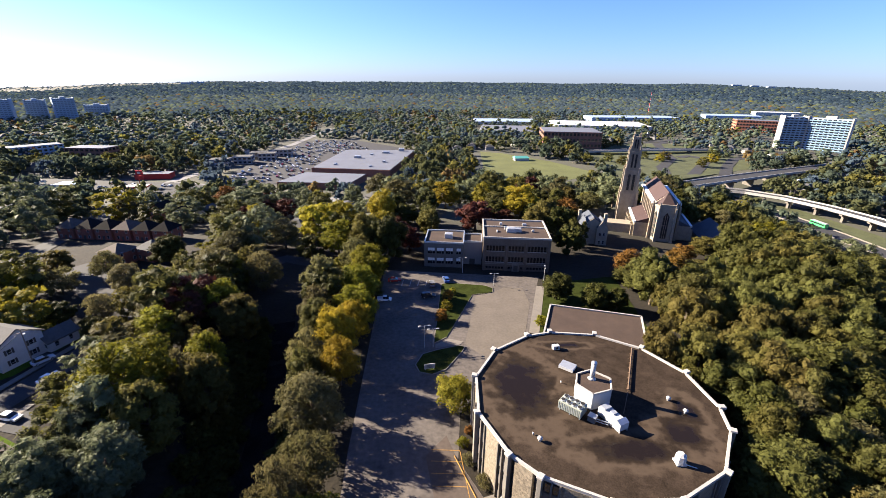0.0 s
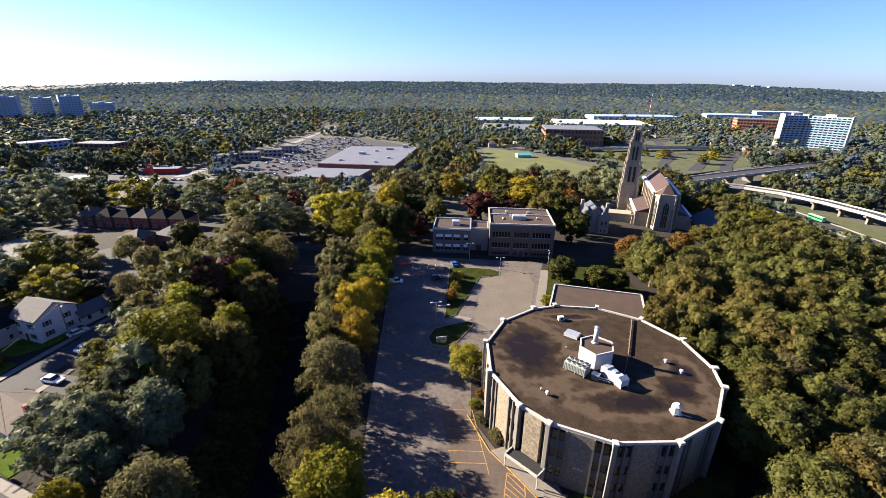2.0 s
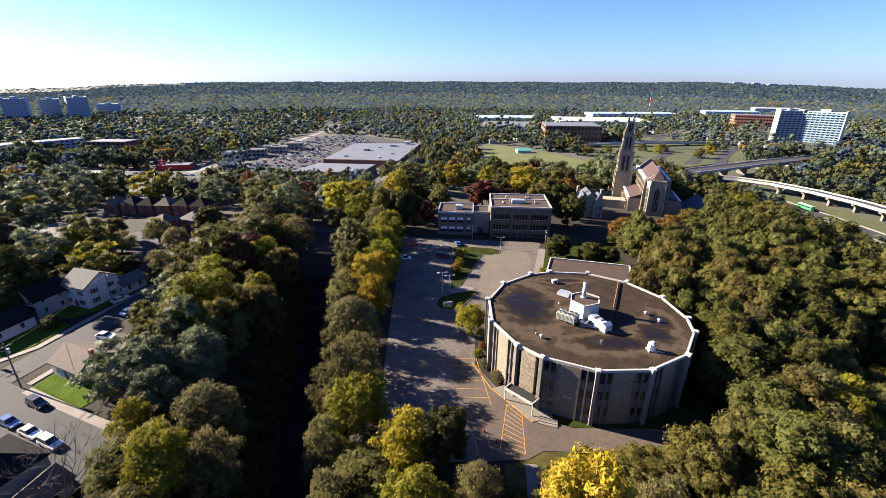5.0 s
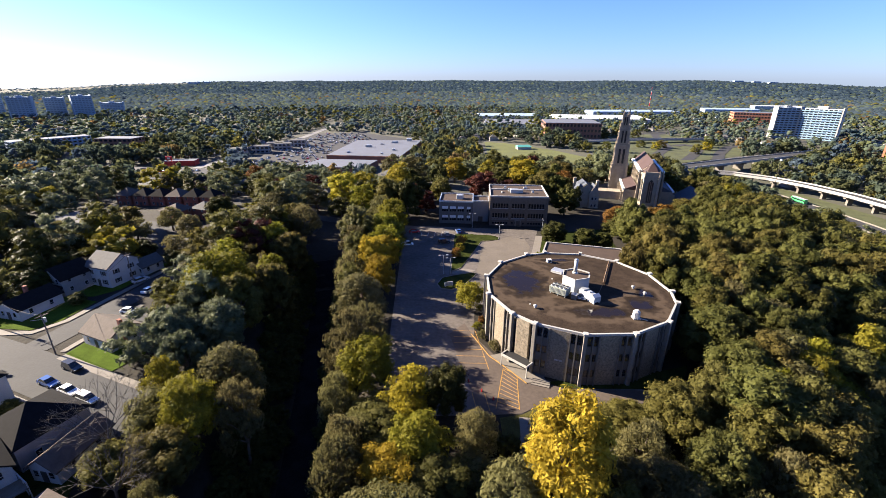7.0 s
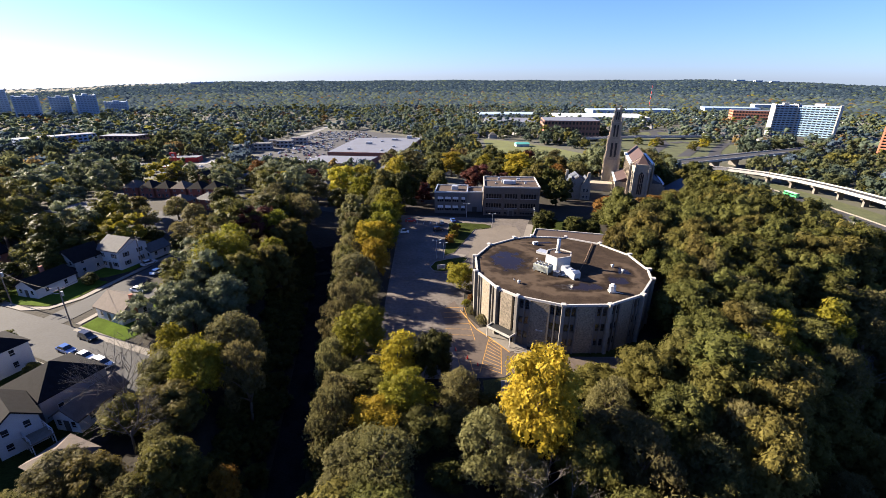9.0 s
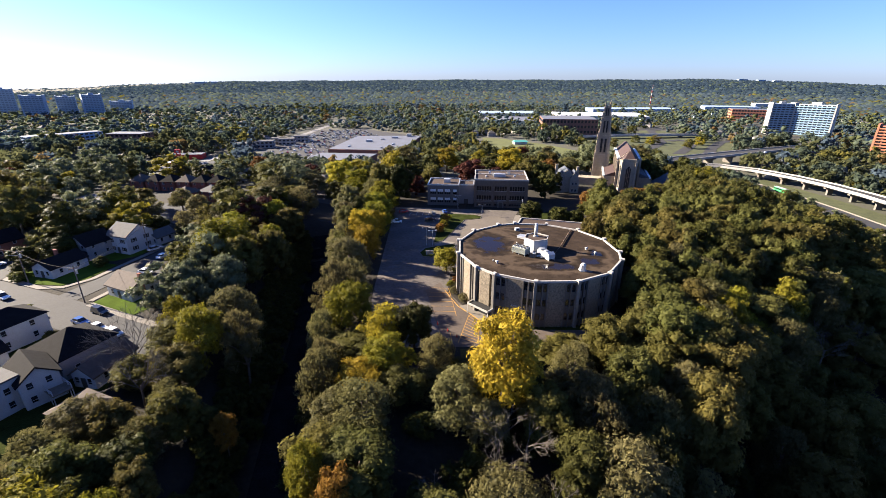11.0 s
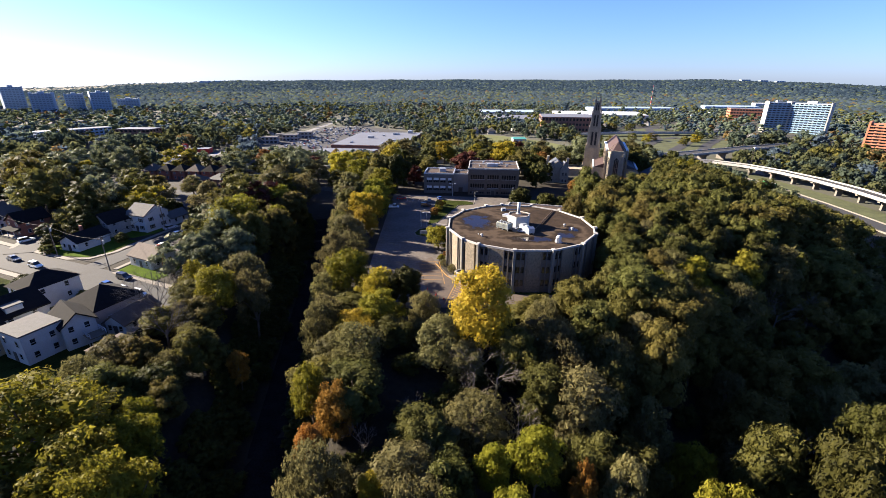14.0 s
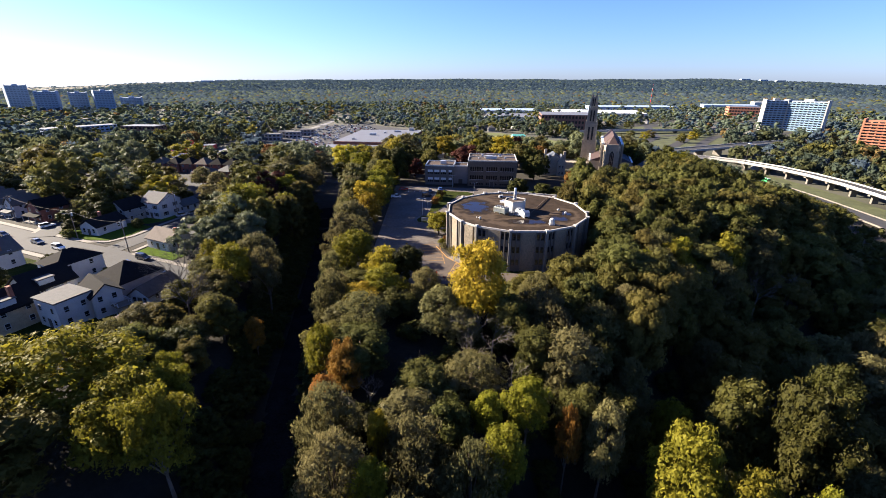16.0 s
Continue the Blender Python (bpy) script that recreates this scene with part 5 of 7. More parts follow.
for i, (x, y, top, s) in enumerate(((-21.4, -46, 3, 4.2), (-5.5, -47.5, 5.5, 4.5), (71, -1, 2.5, 5), (88, 8, -3, 6), (50.5, -38, -1.5, 4), (-30, -52, 5, 3.2), (-12, -36, 9, 5.0), (-8, -38, 8, 4.6),  (-80, -19, 12, 8.0), (-12, -40, 4, 4.2), (46, -58, -8, 4.5), (-74, -27, 9, 6.5))):
    BUSY.append((x, y, 3.0))
    bare_tree(x, y, top, s, "leafless grey tree with fine forked branches", 11 + i, 14 if s > 6.2 else 5)


def clear(x, y):
    """Open ground kept free of trees."""
    if math.hypot(x - CX, y - CY) < 28:
        return True
    if -44 < x < 16 and -10 < y < 112:
        return True
    if 2 < x < 42 and 40 < y < 102:
        return True
    if -40 < x < 125 and 98 < y < 182 and not (85 < x < 125 and y < 122):
        return True
    if abs(x - float(cut_line(y))) < 7.5 and y < 75:
        return True
    if x < -83 and y < 65 and y > -60:
        return True
    # bare hollows in the wood
    return any(math.hypot(x - a, y - b) < c for a, b, c in ((-23, -39, 5.5), (-27.5, -54, 5), (0, -62, 6), (-16, -49, 4)))


rng = random.Random(5)
FILL = []
tries = 0
while tries < 9000:
    tries += 1
    x, y = rng.uniform(-64, 150), rng.uniform(-105, 178)
    if clear(x, y) or (x < -35 and y > 105):
        continue
    r = rng.uniform(4.4, 8.0)
    q = 0.62 * x - 0.78 * y
    if (q > 49 - 0.9 * r and 8 < x < 98 and rng.random() < 0.93) or (x < 0 and x - float(cut_line(y)) < 5 + 0.9 * r) or (-32 < x < -1 and -17 < y < -8) or (x > -2 and x < 30 and -11 < y < 0) or not free(x, y, r, 0.47 if x > 20 else 0.55):
        continue
    height = rng.uniform(14.0, 17.5) * (0.7 + 0.3 * r / 5.4)
    if x > 20 and y > 15:
        c = rng.choices(["olive", "green", "grey", "dark", "lime"], [4, 7, 0.8, 1.6, 0.25])[0]
    else:
        c = rng.choices(["olive", "green", "grey", "lime", "brown", "dark"], [5, 4, 6, 2.0, 0.3, 0.4])[0]
    top = float(land(x, y)) + height
    if x < 78 and y > 80:
        top = min(top, rng.uniform(5.5, 7.5))
    if x < 24 and -24 < y < -4:
        top = min(top, rng.uniform(4.5, 7.0))
    if x < 20 and y < -20:
        top = min(top, 8.5 + 0.08 * (y + 25) + rng.uniform(-2, 1.5))
    BUSY.append((x, y, r))
    FILL.append((c, x, y, top, r, "in the dense wood", "trees of the wood"))
tries = 0
while tries < 4000:
    tries += 1
    x, y = rng.uniform(-110, -40), rng.uniform(-130, 112)
    off = x - float(cut_line(y))
    if (y < -60 and x < -46) or -14 < off < 9 or (off > 0 and y > -8) or (x < -79 and -60 < y < 66) or x > -40:
        continue
    r = rng.uniform(3.2, 5.4)
    if not free(x, y, r):
        continue
    BUSY.append((x, y, r))
    FILL.append((rng.choices(["olive", "green", "grey", "lime", "brown"], [4, 3, 5, 3.0, 0.2])[0], x, y, max(float(land(x, y)), 0) + rng.uniform(7, 11.5), r,
                 "beside the sunken lane", "trees along the lane"))
# dark undergrowth, added to blacken the shaded banks of the sunken lane
bank = []
for i in range(300):
    y = -135 + i * 0.68
    for side in (-1, 1):
        x = float(cut_line(y)) + side * rng.uniform(4.2, 11)
        bank.append((x, y + rng.uniform(-1, 1), float(land(x, y)), rng.uniform(2.5, 5.0), rng.uniform(1.6, 2.8)))
# dark shrubs, added so that shaded gaps between the trees stay black
low = []
while len(low) < 330:
    x, y = rng.uniform(-42, 75), rng.uniform(-90, -8)
    if x - float(cut_line(y)) > 9 and math.hypot(x - CX, y - CY) > 34 and not (x < 22 and y > -15):
        low.append((x, y, float(land(x, y)), rng.uniform(2.5, 5.5), rng.uniform(1.8, 3.0)))
woods("undergrowth", low, 1, LEAF["dark"], "dark shrubs and saplings added to blacken shaded gaps in the wood", CORE["dark"])
woods("bank_undergrowth", bank, 1, LEAF["dark"], "dark undergrowth added to blacken the shaded banks of the sunken lane", CORE["dark"])
FILL.sort(key=lambda w: math.hypot(w[1] + 10, w[2] + 45))
for c, x, y, top, r, where, group in FILL[:190]:
    near = math.hypot(x + 15, y + 55) < 92
    tree(c, x, y, top, r, 3 if near else 2, NAMES[c] + " " + where, group)
for c in LEAF:
    for rest, detail in ((FILL[190:290], 2), (FILL[290:], 1)):
        rows = [(x, y, float(land(x, y)), top - float(land(x, y)), r) for k, x, y, top, r, *_ in rest if k == c]
        if rows:
            woods("woodland", rows, detail, LEAF[c], "dense belt of broadleaf wood in early autumn colour", CORE[c])


# ---- streets and houses beside the wood ----
ribbon("street_1", [(-230, 54), (-185, 33.5), (-150, 18.5), (-121, 7.5), (-100, -1.2), (-80, -9.5)], 10.5, STREET, 0.10, "grey asphalt residential street", "street")
ribbon("street_2", [(-119, 12), (-115.5, 26), (-112, 42), (-108, 62), (-104, 84), (-80, 112), (-62, 108)], 7.0, STREET, 0.09, "grey asphalt side street in tree shade", "street")
ribbon("pavement_1", [(-110.5, 8.8), (-102, 5.0), (-93, 1.2), (-84, -2.6)], 1.8, CONCRETE, 0.16, "pale concrete pavement along the street", "pavement", 0.25)
ribbon("pavement_2", [(-185, 40.2), (-150, 25.4), (-131, 18.0), (-125, 18.5), (-121, 24), (-119, 34), (-116, 48), (-112, 66)], 1.6, CONCRETE, 0.16, "pale concrete pavement along the street", "pavement", 0.25)
ribbon("pavement_3", [(-180, 24.5), (-150, 11.6), (-122, 0.6), (-103, -7.2), (-88, -13.5)], 1.6, CONCRETE, 0.16, "pale concrete pavement along the street", "pavement", 0.25)
ribbon("pavement_4", [(-111.6, 10.5), (-109.6, 20), (-107.5, 32)], 1.4, CONCRETE, 0.16, "pale concrete pavement along the side street", "pavement", 0.25)
ribbon("driveway_1", [(-112, 28.5), (-101, 26)], 5.5, STREET, 0.12, "grey asphalt driveway", "driveway")
ribbon("driveway_2", [(-154, 27), (-158, 36)], 5.5, CONCRETE, 0.12, "pale concrete driveway", "driveway")
ribbon("driveway_3", [(-114, 47), (-122, 50)], 4.5, STREET, 0.12, "grey asphalt driveway", "driveway")
pad("lawn_4", [(-110.3, 9.6), (-96, 3.4), (-93, 10), (-98, 20), (-107.5, 24)], LAWN, 0.3, 1.12, "bright green front lawn", "lawn")
pad("lawn_5", [(-135, 20.5), (-126.5, 19.5), (-122.5, 24), (-121, 34), (-141, 40), (-150, 27)], LAWN, 0.3, 1.1, "green front lawn in part shade", "lawn")
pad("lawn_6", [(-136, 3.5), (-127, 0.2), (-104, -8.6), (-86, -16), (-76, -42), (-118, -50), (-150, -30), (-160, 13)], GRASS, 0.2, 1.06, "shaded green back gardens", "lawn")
pad("lawn_7", [(-119.5, 41.5), (-115.8, 60), (-140, 66), (-146, 38), (-124, 37)], LAWN, 0.2, 1.07, "green lawns round the houses", "lawn")
pad("paved_lot", [(-126, 74), (-112, 70), (-104.5, 88), (-112, 94), (-150, 106), (-156, 98)], STREET, -0.5, 1.1, "pale grey paved yard")
# Near-black base colour: the deep shade of the trees is put into it.
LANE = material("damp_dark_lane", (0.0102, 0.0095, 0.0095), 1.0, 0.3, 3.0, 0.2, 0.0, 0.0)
ribbon("lane", [(float(cut_line(y)), y) for y in range(-140, 71, 6)], 6.0, LANE, 0.05, "sunken lane with deep tree shade put into its dark colour", "road")

SIDING = material("white_house_siding", (0.3509, 0.3509, 0.3436), 0.7, 0.06, 1.5, 0.08, per_object=0.3)
GREY_SIDING = material("grey_house_siding", (0.2193, 0.212, 0.2047), 0.8, 0.08, 1.5, 0.08)
YELLOW_BRICK = material("buff_house_brick", (0.2924, 0.2412, 0.1608), 0.9, 0.12, 0.8, 0.2)
RED_BRICK = material("red_house_brick", (0.1901, 0.0695, 0.0439), 0.9, 0.14, 0.8, 0.2, per_object=0.3)
SHINGLE = material("dark_grey_shingle", (0.0085, 0.008, 0.0085), 0.95, 0.2, 0.8, 0.25, 0.0, 0.1, per_object=0.4)
SHINGLE_BROWN = material("brown_shingle", (0.0695, 0.0541, 0.0439), 0.9, 0.15, 0.8, 0.25)
SHINGLE_PALE = material("pale_grey_shingle", (0.062, 0.061, 0.060), 0.9, 0.12, 0.8, 0.25)
POLE_TIMBER = material("weathered_deck_boards", (0.13, 0.105, 0.08), 0.85, 0.2, 0.8, 0.2)
hw_f, hw_p = window_meshes(1.0, 1.35, 0.09, 0.14)
SHUTTER = Shape().box(0, 0, 0, 0.42, 0.08, 1.35).mesh("shutter")
SHUTTER.materials.append(FRAME)


def house(label, x, y, yaw, w, d, eave, ridge, wall, roof, style="gable", chimney=None, porch=False, dormer=False, z=None, shutters=False):
    """A detached house: x across the front, ridge along y (gable), along x (side) or to a point (hip)."""
    z = float(land(x, y)) + 0.05 if z is None else z
    ob = thing("house", label, "house", pose(x, y, z, 0, 0, yaw), "houses of the neighbourhood")
    over = 0.45
    if style == "gable":
        part("wall", gable_body(w, -d / 2, d / 2, 0, eave, ridge - 0.1), wall, ob)
        part("roof", gable_roof(w, -d / 2 - over, d / 2 + over, eave - over * (ridge - eave) / (w / 2), ridge, over), roof, ob)
    elif style == "side":
        for s_, n_, mt in ((gable_body(d, -w / 2, w / 2, 0, eave, ridge - 0.1), "wall", wall), (gable_roof(d, -w / 2 - over, w / 2 + over, eave - over * (ridge - eave) / (d / 2), ridge, over), "roof", roof)):
            s_.v = [(-b, a, c) for a, b, c in s_.v]
            part(n_, s_, mt, ob)
    else:
        part("wall", Shape().box(0, 0, 0, w, d, eave), wall, ob)
        a, b, k = w / 2 + over, d / 2 + over, max(0.0, (d - w) / 2)
        if style == "flat":
            part("roof", Shape().box(0, 0, eave, w + 0.5, d + 0.5, 0.3), roof, ob)
        else:
            part("roof", Shape().add([(-a, -b, eave), (a, -b, eave), (a, b, eave), (-a, b, eave), (0, -k, ridge), (0, k, ridge)] if k else
                                     [(-a, -b, eave), (a, -b, eave), (a, b, eave), (-a, b, eave), (-max(0.05, (w - d) / 2), 0, ridge), (max(0.05, (w - d) / 2), 0, ridge)],
                                     [(0, 1, 4), (1, 2, 5, 4), (2, 3, 5), (3, 0, 4, 5), (3, 2, 1, 0)] if k else [(0, 1, 5, 4), (1, 2, 5), (2, 3, 4, 5), (3, 0, 4), (3, 2, 1, 0)]), roof, ob)
    storeys = [1.0] if eave < 4.6 else [1.0, 3.7]
    for zz in storeys:
        for fx in (-w * 0.28, w * 0.28):
            wnd = put("window", hw_f, WHITE_METAL, ob, Matrix.Translation((fx, -d / 2, zz)) @ FACE)
            put("pane", hw_p, GLASS, wnd, Matrix.Identity(4))
            for side in (-0.75, 0.75) if shutters else ():
                put("shutter", SHUTTER, FRAME, wnd, Matrix.Translation((side, 0.06, 0)))
        for sgn in (-1, 1):
            for fy in (-d * 0.25, d * 0.22):
                wnd = put("window", hw_f, WHITE_METAL, ob, Matrix.Translation((sgn * w / 2, fy, zz)) @ Matrix.Rotation(-sgn * math.pi / 2, 4, "Z"))
                put("pane", hw_p, GLASS, wnd, Matrix.Identity(4))
                for side in (-0.75, 0.75) if shutters else ():
                    put("shutter", SHUTTER, FRAME, wnd, Matrix.Translation((side, 0.06, 0)))
    part("door", Shape().box(0, -d / 2 - 0.03, 0.1, 1.0, 0.1, 2.1), FRAME, ob)
    if chimney:
        part("chimney", Shape().box(chimney[0], chimney[1], 0 if chimney[2] else eave, 0.9, 0.7, ridge + 1.3 - (0 if chimney[2] else eave)), RED_BRICK, ob, "red brick chimney")
    if porch:
        part("porch_roof", Shape().add([(-w / 2, -d / 2 - 2.3, 2.6), (w / 2, -d / 2 - 2.3, 2.6), (w / 2, -d / 2, 3.2), (-w / 2, -d / 2, 3.2), (-w / 2, -d / 2 - 2.3, 2.4), (w / 2, -d / 2 - 2.3, 2.4), (w / 2, -d / 2, 2.4), (-w / 2, -d / 2, 2.4)],
                                       [(0, 1, 2, 3), (7, 6, 5, 4), (0, 4, 5, 1), (1, 5, 6, 2), (2, 6, 7, 3), (3, 7, 4, 0)]), roof, ob)
        for sx in (-w / 2 + 0.2, 0, w / 2 - 0.2):
            part("porch_post", Shape().box(sx, -d / 2 - 2.15, 0, 0.16, 0.16, 2.45), WHITE_METAL, ob)
        part("porch_floor", Shape().box(0, -d / 2 - 1.15, 0, w, 2.3, 0.3), CONCRETE, ob)
    if dormer:
        dm = part("dormer", Shape().box(w * 0.3, -d * 0.1, eave - 0.2, 2.6, 3.0, 2.0), SIDING, ob)
        part("dormer_roof", Shape().box(w * 0.3, -d * 0.1, eave + 1.8, 3.0, 3.4, 0.22), SHINGLE_PALE, dm)
        put("window", hw_f, WHITE_METAL, dm, Matrix.Translation((w * 0.3 + 1.3, -d * 0.1, eave + 0.2)) @ Matrix.Rotation(-math.pi / 2, 4, "Z"))
    return ob


house("white bungalow with brown shingle roof and red brick chimney", -103.2, 15.4, -24, 9.6, 7.6, 3.2, 5.6, SIDING, SHINGLE_BROWN, "side", (4.9, -0.6, True))
house("white gabled cottage with dark shingle roof", -134, 29.5, -14, 7.0, 10.5, 3.0, 5.0, SIDING, SHINGLE, "gable", (-2.0, 1.0, False))
house("grey two-storey house with front gable and porch", -133.5, 42.0, -18, 7.0, 8.5, 5.0, 7.8, GREY_SIDING, SHINGLE, "gable", None, True)
house("white two-storey house with pale shingle roof and dark shutters", -125.0, 48.0, -18, 8.6, 9.5, 6.0, 8.8, SIDING, SHINGLE_PALE, "side", shutters=True)
house("low garage with pale gabled roof", -119.5, 54.5, -18, 5.0, 7.0, 2.8, 4.6, SIDING, SHINGLE_PALE, "gable")
house("white two-storey house with dark hipped roof", -114.5, -7.8, -22, 8.4, 10.6, 5.4, 8.0, SIDING, SHINGLE, "hip")
house("white house with dark roof and a white dormer", -110.5, -20.8, -22, 8.6, 9.0, 5.0, 8.0, SIDING, SHINGLE, "gable", None, False, True)
house("buff brick house with dark roof and a dormer", -109.5, -31.4, -22, 8.6, 9.0, 5.0, 8.0, YELLOW_BRICK, SHINGLE, "gable", (3.0, 0.5, False), False, True)
house("white two-storey house with worn pale flat roof", -98.4, -29.6, -22, 7.4, 6.8, 6.2, 6.5, SIDING, SHINGLE_PALE, "flat")
house("white house extension with dark gabled roof", -94.4, -24.6, -36, 8.4, 5.6, 5.2, 7.4, SIDING, SHINGLE, "side")
house("large dark-roofed house with hipped roof", -95.2, -14.6, -22, 10.4, 10.6, 4.4, 7.8, GREY_SIDING, SHINGLE, "hip")
house("brown-roofed garage beside the bare tree", -86.3, -18.6, -10, 4.8, 9.4, 2.8, 4.6, SIDING, SHINGLE_BROWN, "gable")
house("small white outbuilding with brown roof", -81.6, -31.0, -22, 6.4, 6.0, 2.8, 4.4, SIDING, SHINGLE_BROWN, "hip")
deck = thing("garden_deck", "white-railed timber deck behind the dark-roofed house", "deck", pose(-89.4, -26.2, float(land(-89.4, -26.2)) + 0.05, 0, 0, -30))
part("floor", Shape().box(0, 0, 2.2, 4.6, 3.0, 0.2), POLE_TIMBER, deck)
for x in (-2.2, -0.75, 0.75, 2.2):
    for y in (-1.4, 1.4):
        part("post", Shape().box(x, y, 0, 0.14, 0.14, 3.4), WHITE_METAL, deck)
for y in (-1.4, 1.4):
    part("rail", Shape().box(0, y, 3.3, 4.6, 0.1, 0.1).box(0, y, 2.8, 4.6, 0.06, 0.08), WHITE_METAL, deck)
house("white gabled house with red brick chimney", -141, -2.0, -22, 9.0, 9.0, 4.6, 7.6, SIDING, SHINGLE_PALE, "gable", (3.5, 0.4, False))
for i, (x, y) in enumerate(((-198, 56), (-191, 53), (-184, 50), (-177, 47.4))):
    house("narrow white gabled house with a front porch", x, y, -22, 5.6, 9.0, 5.0, 7.6, SIDING, SHINGLE_PALE, "gable", None, True)
house("red brick house with white-trimmed gable", -163.5, 42.5, -22, 8.0, 9.0, 5.0, 7.8, RED_BRICK, SHINGLE, "gable", None, True)
for i in range(6):
    house("red brick row house with pale hipped roof", -181 + 8.6 * i, 141 - 0.9 * i, -6, 7.4, 8.6, 5.2, 8.4, RED_BRICK, SHINGLE if i % 3 else SHINGLE_BROWN, "hip", None, False)
house("brick house with low hipped roof", -139, 108, -20, 9.0, 9.0, 4.8, 7.4, RED_BRICK, SHINGLE_BROWN, "hip")
house("brick house with pale hipped roof", -129, 112, -20, 8.0, 8.0, 4.8, 7.4, RED_BRICK, SHINGLE_PALE, "hip")
house("dark red gabled brick house", -167, 182, -10, 9.0, 9.0, 6.0, 9.4, RED_BRICK, SHINGLE, "gable")
house("white gabled house with dark roof", -153, 176, -10, 8.0, 9.0, 5.0, 8.2, SIDING, SHINGLE, "gable")
house("white gabled house with grey roof", -142, 179, -10, 8.0, 9.0, 5.0, 8.2, SIDING, SHINGLE_PALE, "gable", None, True)
house("low building with long pale roof", -173, 95, -24, 24, 15, 3.6, 4.6, GREY_SIDING, SHINGLE_PALE, "flat")
house("low building with long grey flat roof", -258, 188, -8, 40, 16, 5.0, 5.4, GREY_SIDING, SHINGLE_PALE, "flat")
house("small white-gabled house in tree shade", -176, 6, -22, 8.0, 9.0, 4.6, 7.4, SIDING, SHINGLE, "gable")

# ---- cars ----
PAINT = {}
for nm, col in (("white", (0.72, 0.72, 0.70)), ("black", (0.020, 0.021, 0.024)), ("blue", (0.035, 0.075, 0.22)), ("grey", (0.16, 0.165, 0.17)), ("silver", (0.45, 0.46, 0.47)), ("red", (0.32, 0.025, 0.02)), ("green", (0.05, 0.35, 0.10))):
    PAINT[nm] = material(nm + "_car_paint", col, 0.25, 0.04, 2.0, 0.0, 0.0, 0.6)
LAMP = material("clear_lamp_lens", (0.5482, 0.5482, 0.5263), 0.2, 0.03, 1.0, 0.0)
TAIL = material("red_lamp_lens", (0.2924, 0.0146, 0.0146), 0.3, 0.03, 1.0, 0.0)
CARS = {}


def profile(points, half, inset=0.0):
    """A side outline in x-z swept across y; upper points draw in by inset."""
    s = Shape()
    zmax = max(z for _, z in points)
    zmin = min(z for _, z in points)
    n = len(points)
    v = []
    for sgn in (-1, 1):
        for x, z in points:
            v.append((x, sgn * (half - inset * (z - zmin) / (zmax - zmin + 1e-6)), z))
    f = [tuple(range(n)), tuple(range(2 * n - 1, n - 1, -1))] + [(i, n + i, n + (i + 1) % n, (i + 1) % n) for i in range(n)]
    return s.add(v, f)


def car(kind, paint, x, y, yaw, label, group="parked cars", z=None, cheap=False):
    z = float(land(x, y)) + 0.12 if z is None else z
    m = pose(x, y, z, 0, 0, yaw)
    key = (kind, paint, cheap)
    if key in CARS:
        return tagged(copy_thing(CARS[key], m), label, "car", group)
    ob = thing("car", label, "car", m, group)
    low = [(-2.2, 0.35), (2.2, 0.35), (2.25, 0.7), (1.3, 0.92), (-2.1, 0.95), (-2.25, 0.75)]
    cabin = {"sedan": [(-1.75, 0.94), (-1.2, 1.42), (0.25, 1.45), (1.1, 0.93)], "suv": [(-2.1, 0.94), (-1.9, 1.65), (0.35, 1.68), (1.15, 0.93)],
             "pickup": [(-0.45, 0.94), (-0.3, 1.68), (0.75, 1.68), (1.4, 0.93)]}[kind]
    body = part("body", profile(low, 0.9, 0.06), PAINT[paint], ob)
    part("cabin_glass", profile(cabin, 0.82, 0.16), GLASS, ob)
    xs = [p for p in cabin if p[1] > 1.2]
    part("roof_panel", Shape().box((xs[0][0] + xs[1][0]) / 2, 0, xs[0][1] - 0.01, xs[1][0] - xs[0][0] + 0.1, 1.34, 0.06), PAINT[paint], ob)
    if kind == "pickup":
        part("bed", Shape().box(-1.35, 0, 0.93, 1.6, 1.5, 0.03).box(-1.35, 0.82, 0.93, 1.75, 0.1, 0.22).box(-1.35, -0.82, 0.93, 1.75, 0.1, 0.22).box(-2.2, 0, 0.93, 0.1, 1.7, 0.22), PAINT[paint], ob)
    if not cheap:
        for wx in (-1.4, 1.4):
            for wy in (-0.86, 0.86):
                wh = part("wheel", Shape().tube((wx, wy - 0.1, 0.33), (wx, wy + 0.1, 0.33), 0.33, 0.33, 14), DARK, ob)
                part("rim", Shape().tube((wx, wy - 0.115, 0.33), (wx, wy + 0.115, 0.33), 0.19, 0.19, 10), METAL, wh)
        for wy in (-0.65, 0.65):
            part("headlight", Shape().box(2.2, wy, 0.6, 0.1, 0.35, 0.14), LAMP, ob)
            part("tail_light", Shape().box(-2.22, wy, 0.65, 0.08, 0.3, 0.16), TAIL, ob)
    else:
        tyre = Shape().tube((0, -0.1, 0), (0, 0.1, 0), 0.33, 0.33, 8).mesh("wheel")
        for wx, wy in ((-1.4, -0.84), (-1.4, 0.84), (1.4, -0.84), (1.4, 0.84)):
            put("wheel", tyre, DARK, ob, Matrix.Translation((wx, wy, 0.33)))
    CARS[key] = ob
    return ob


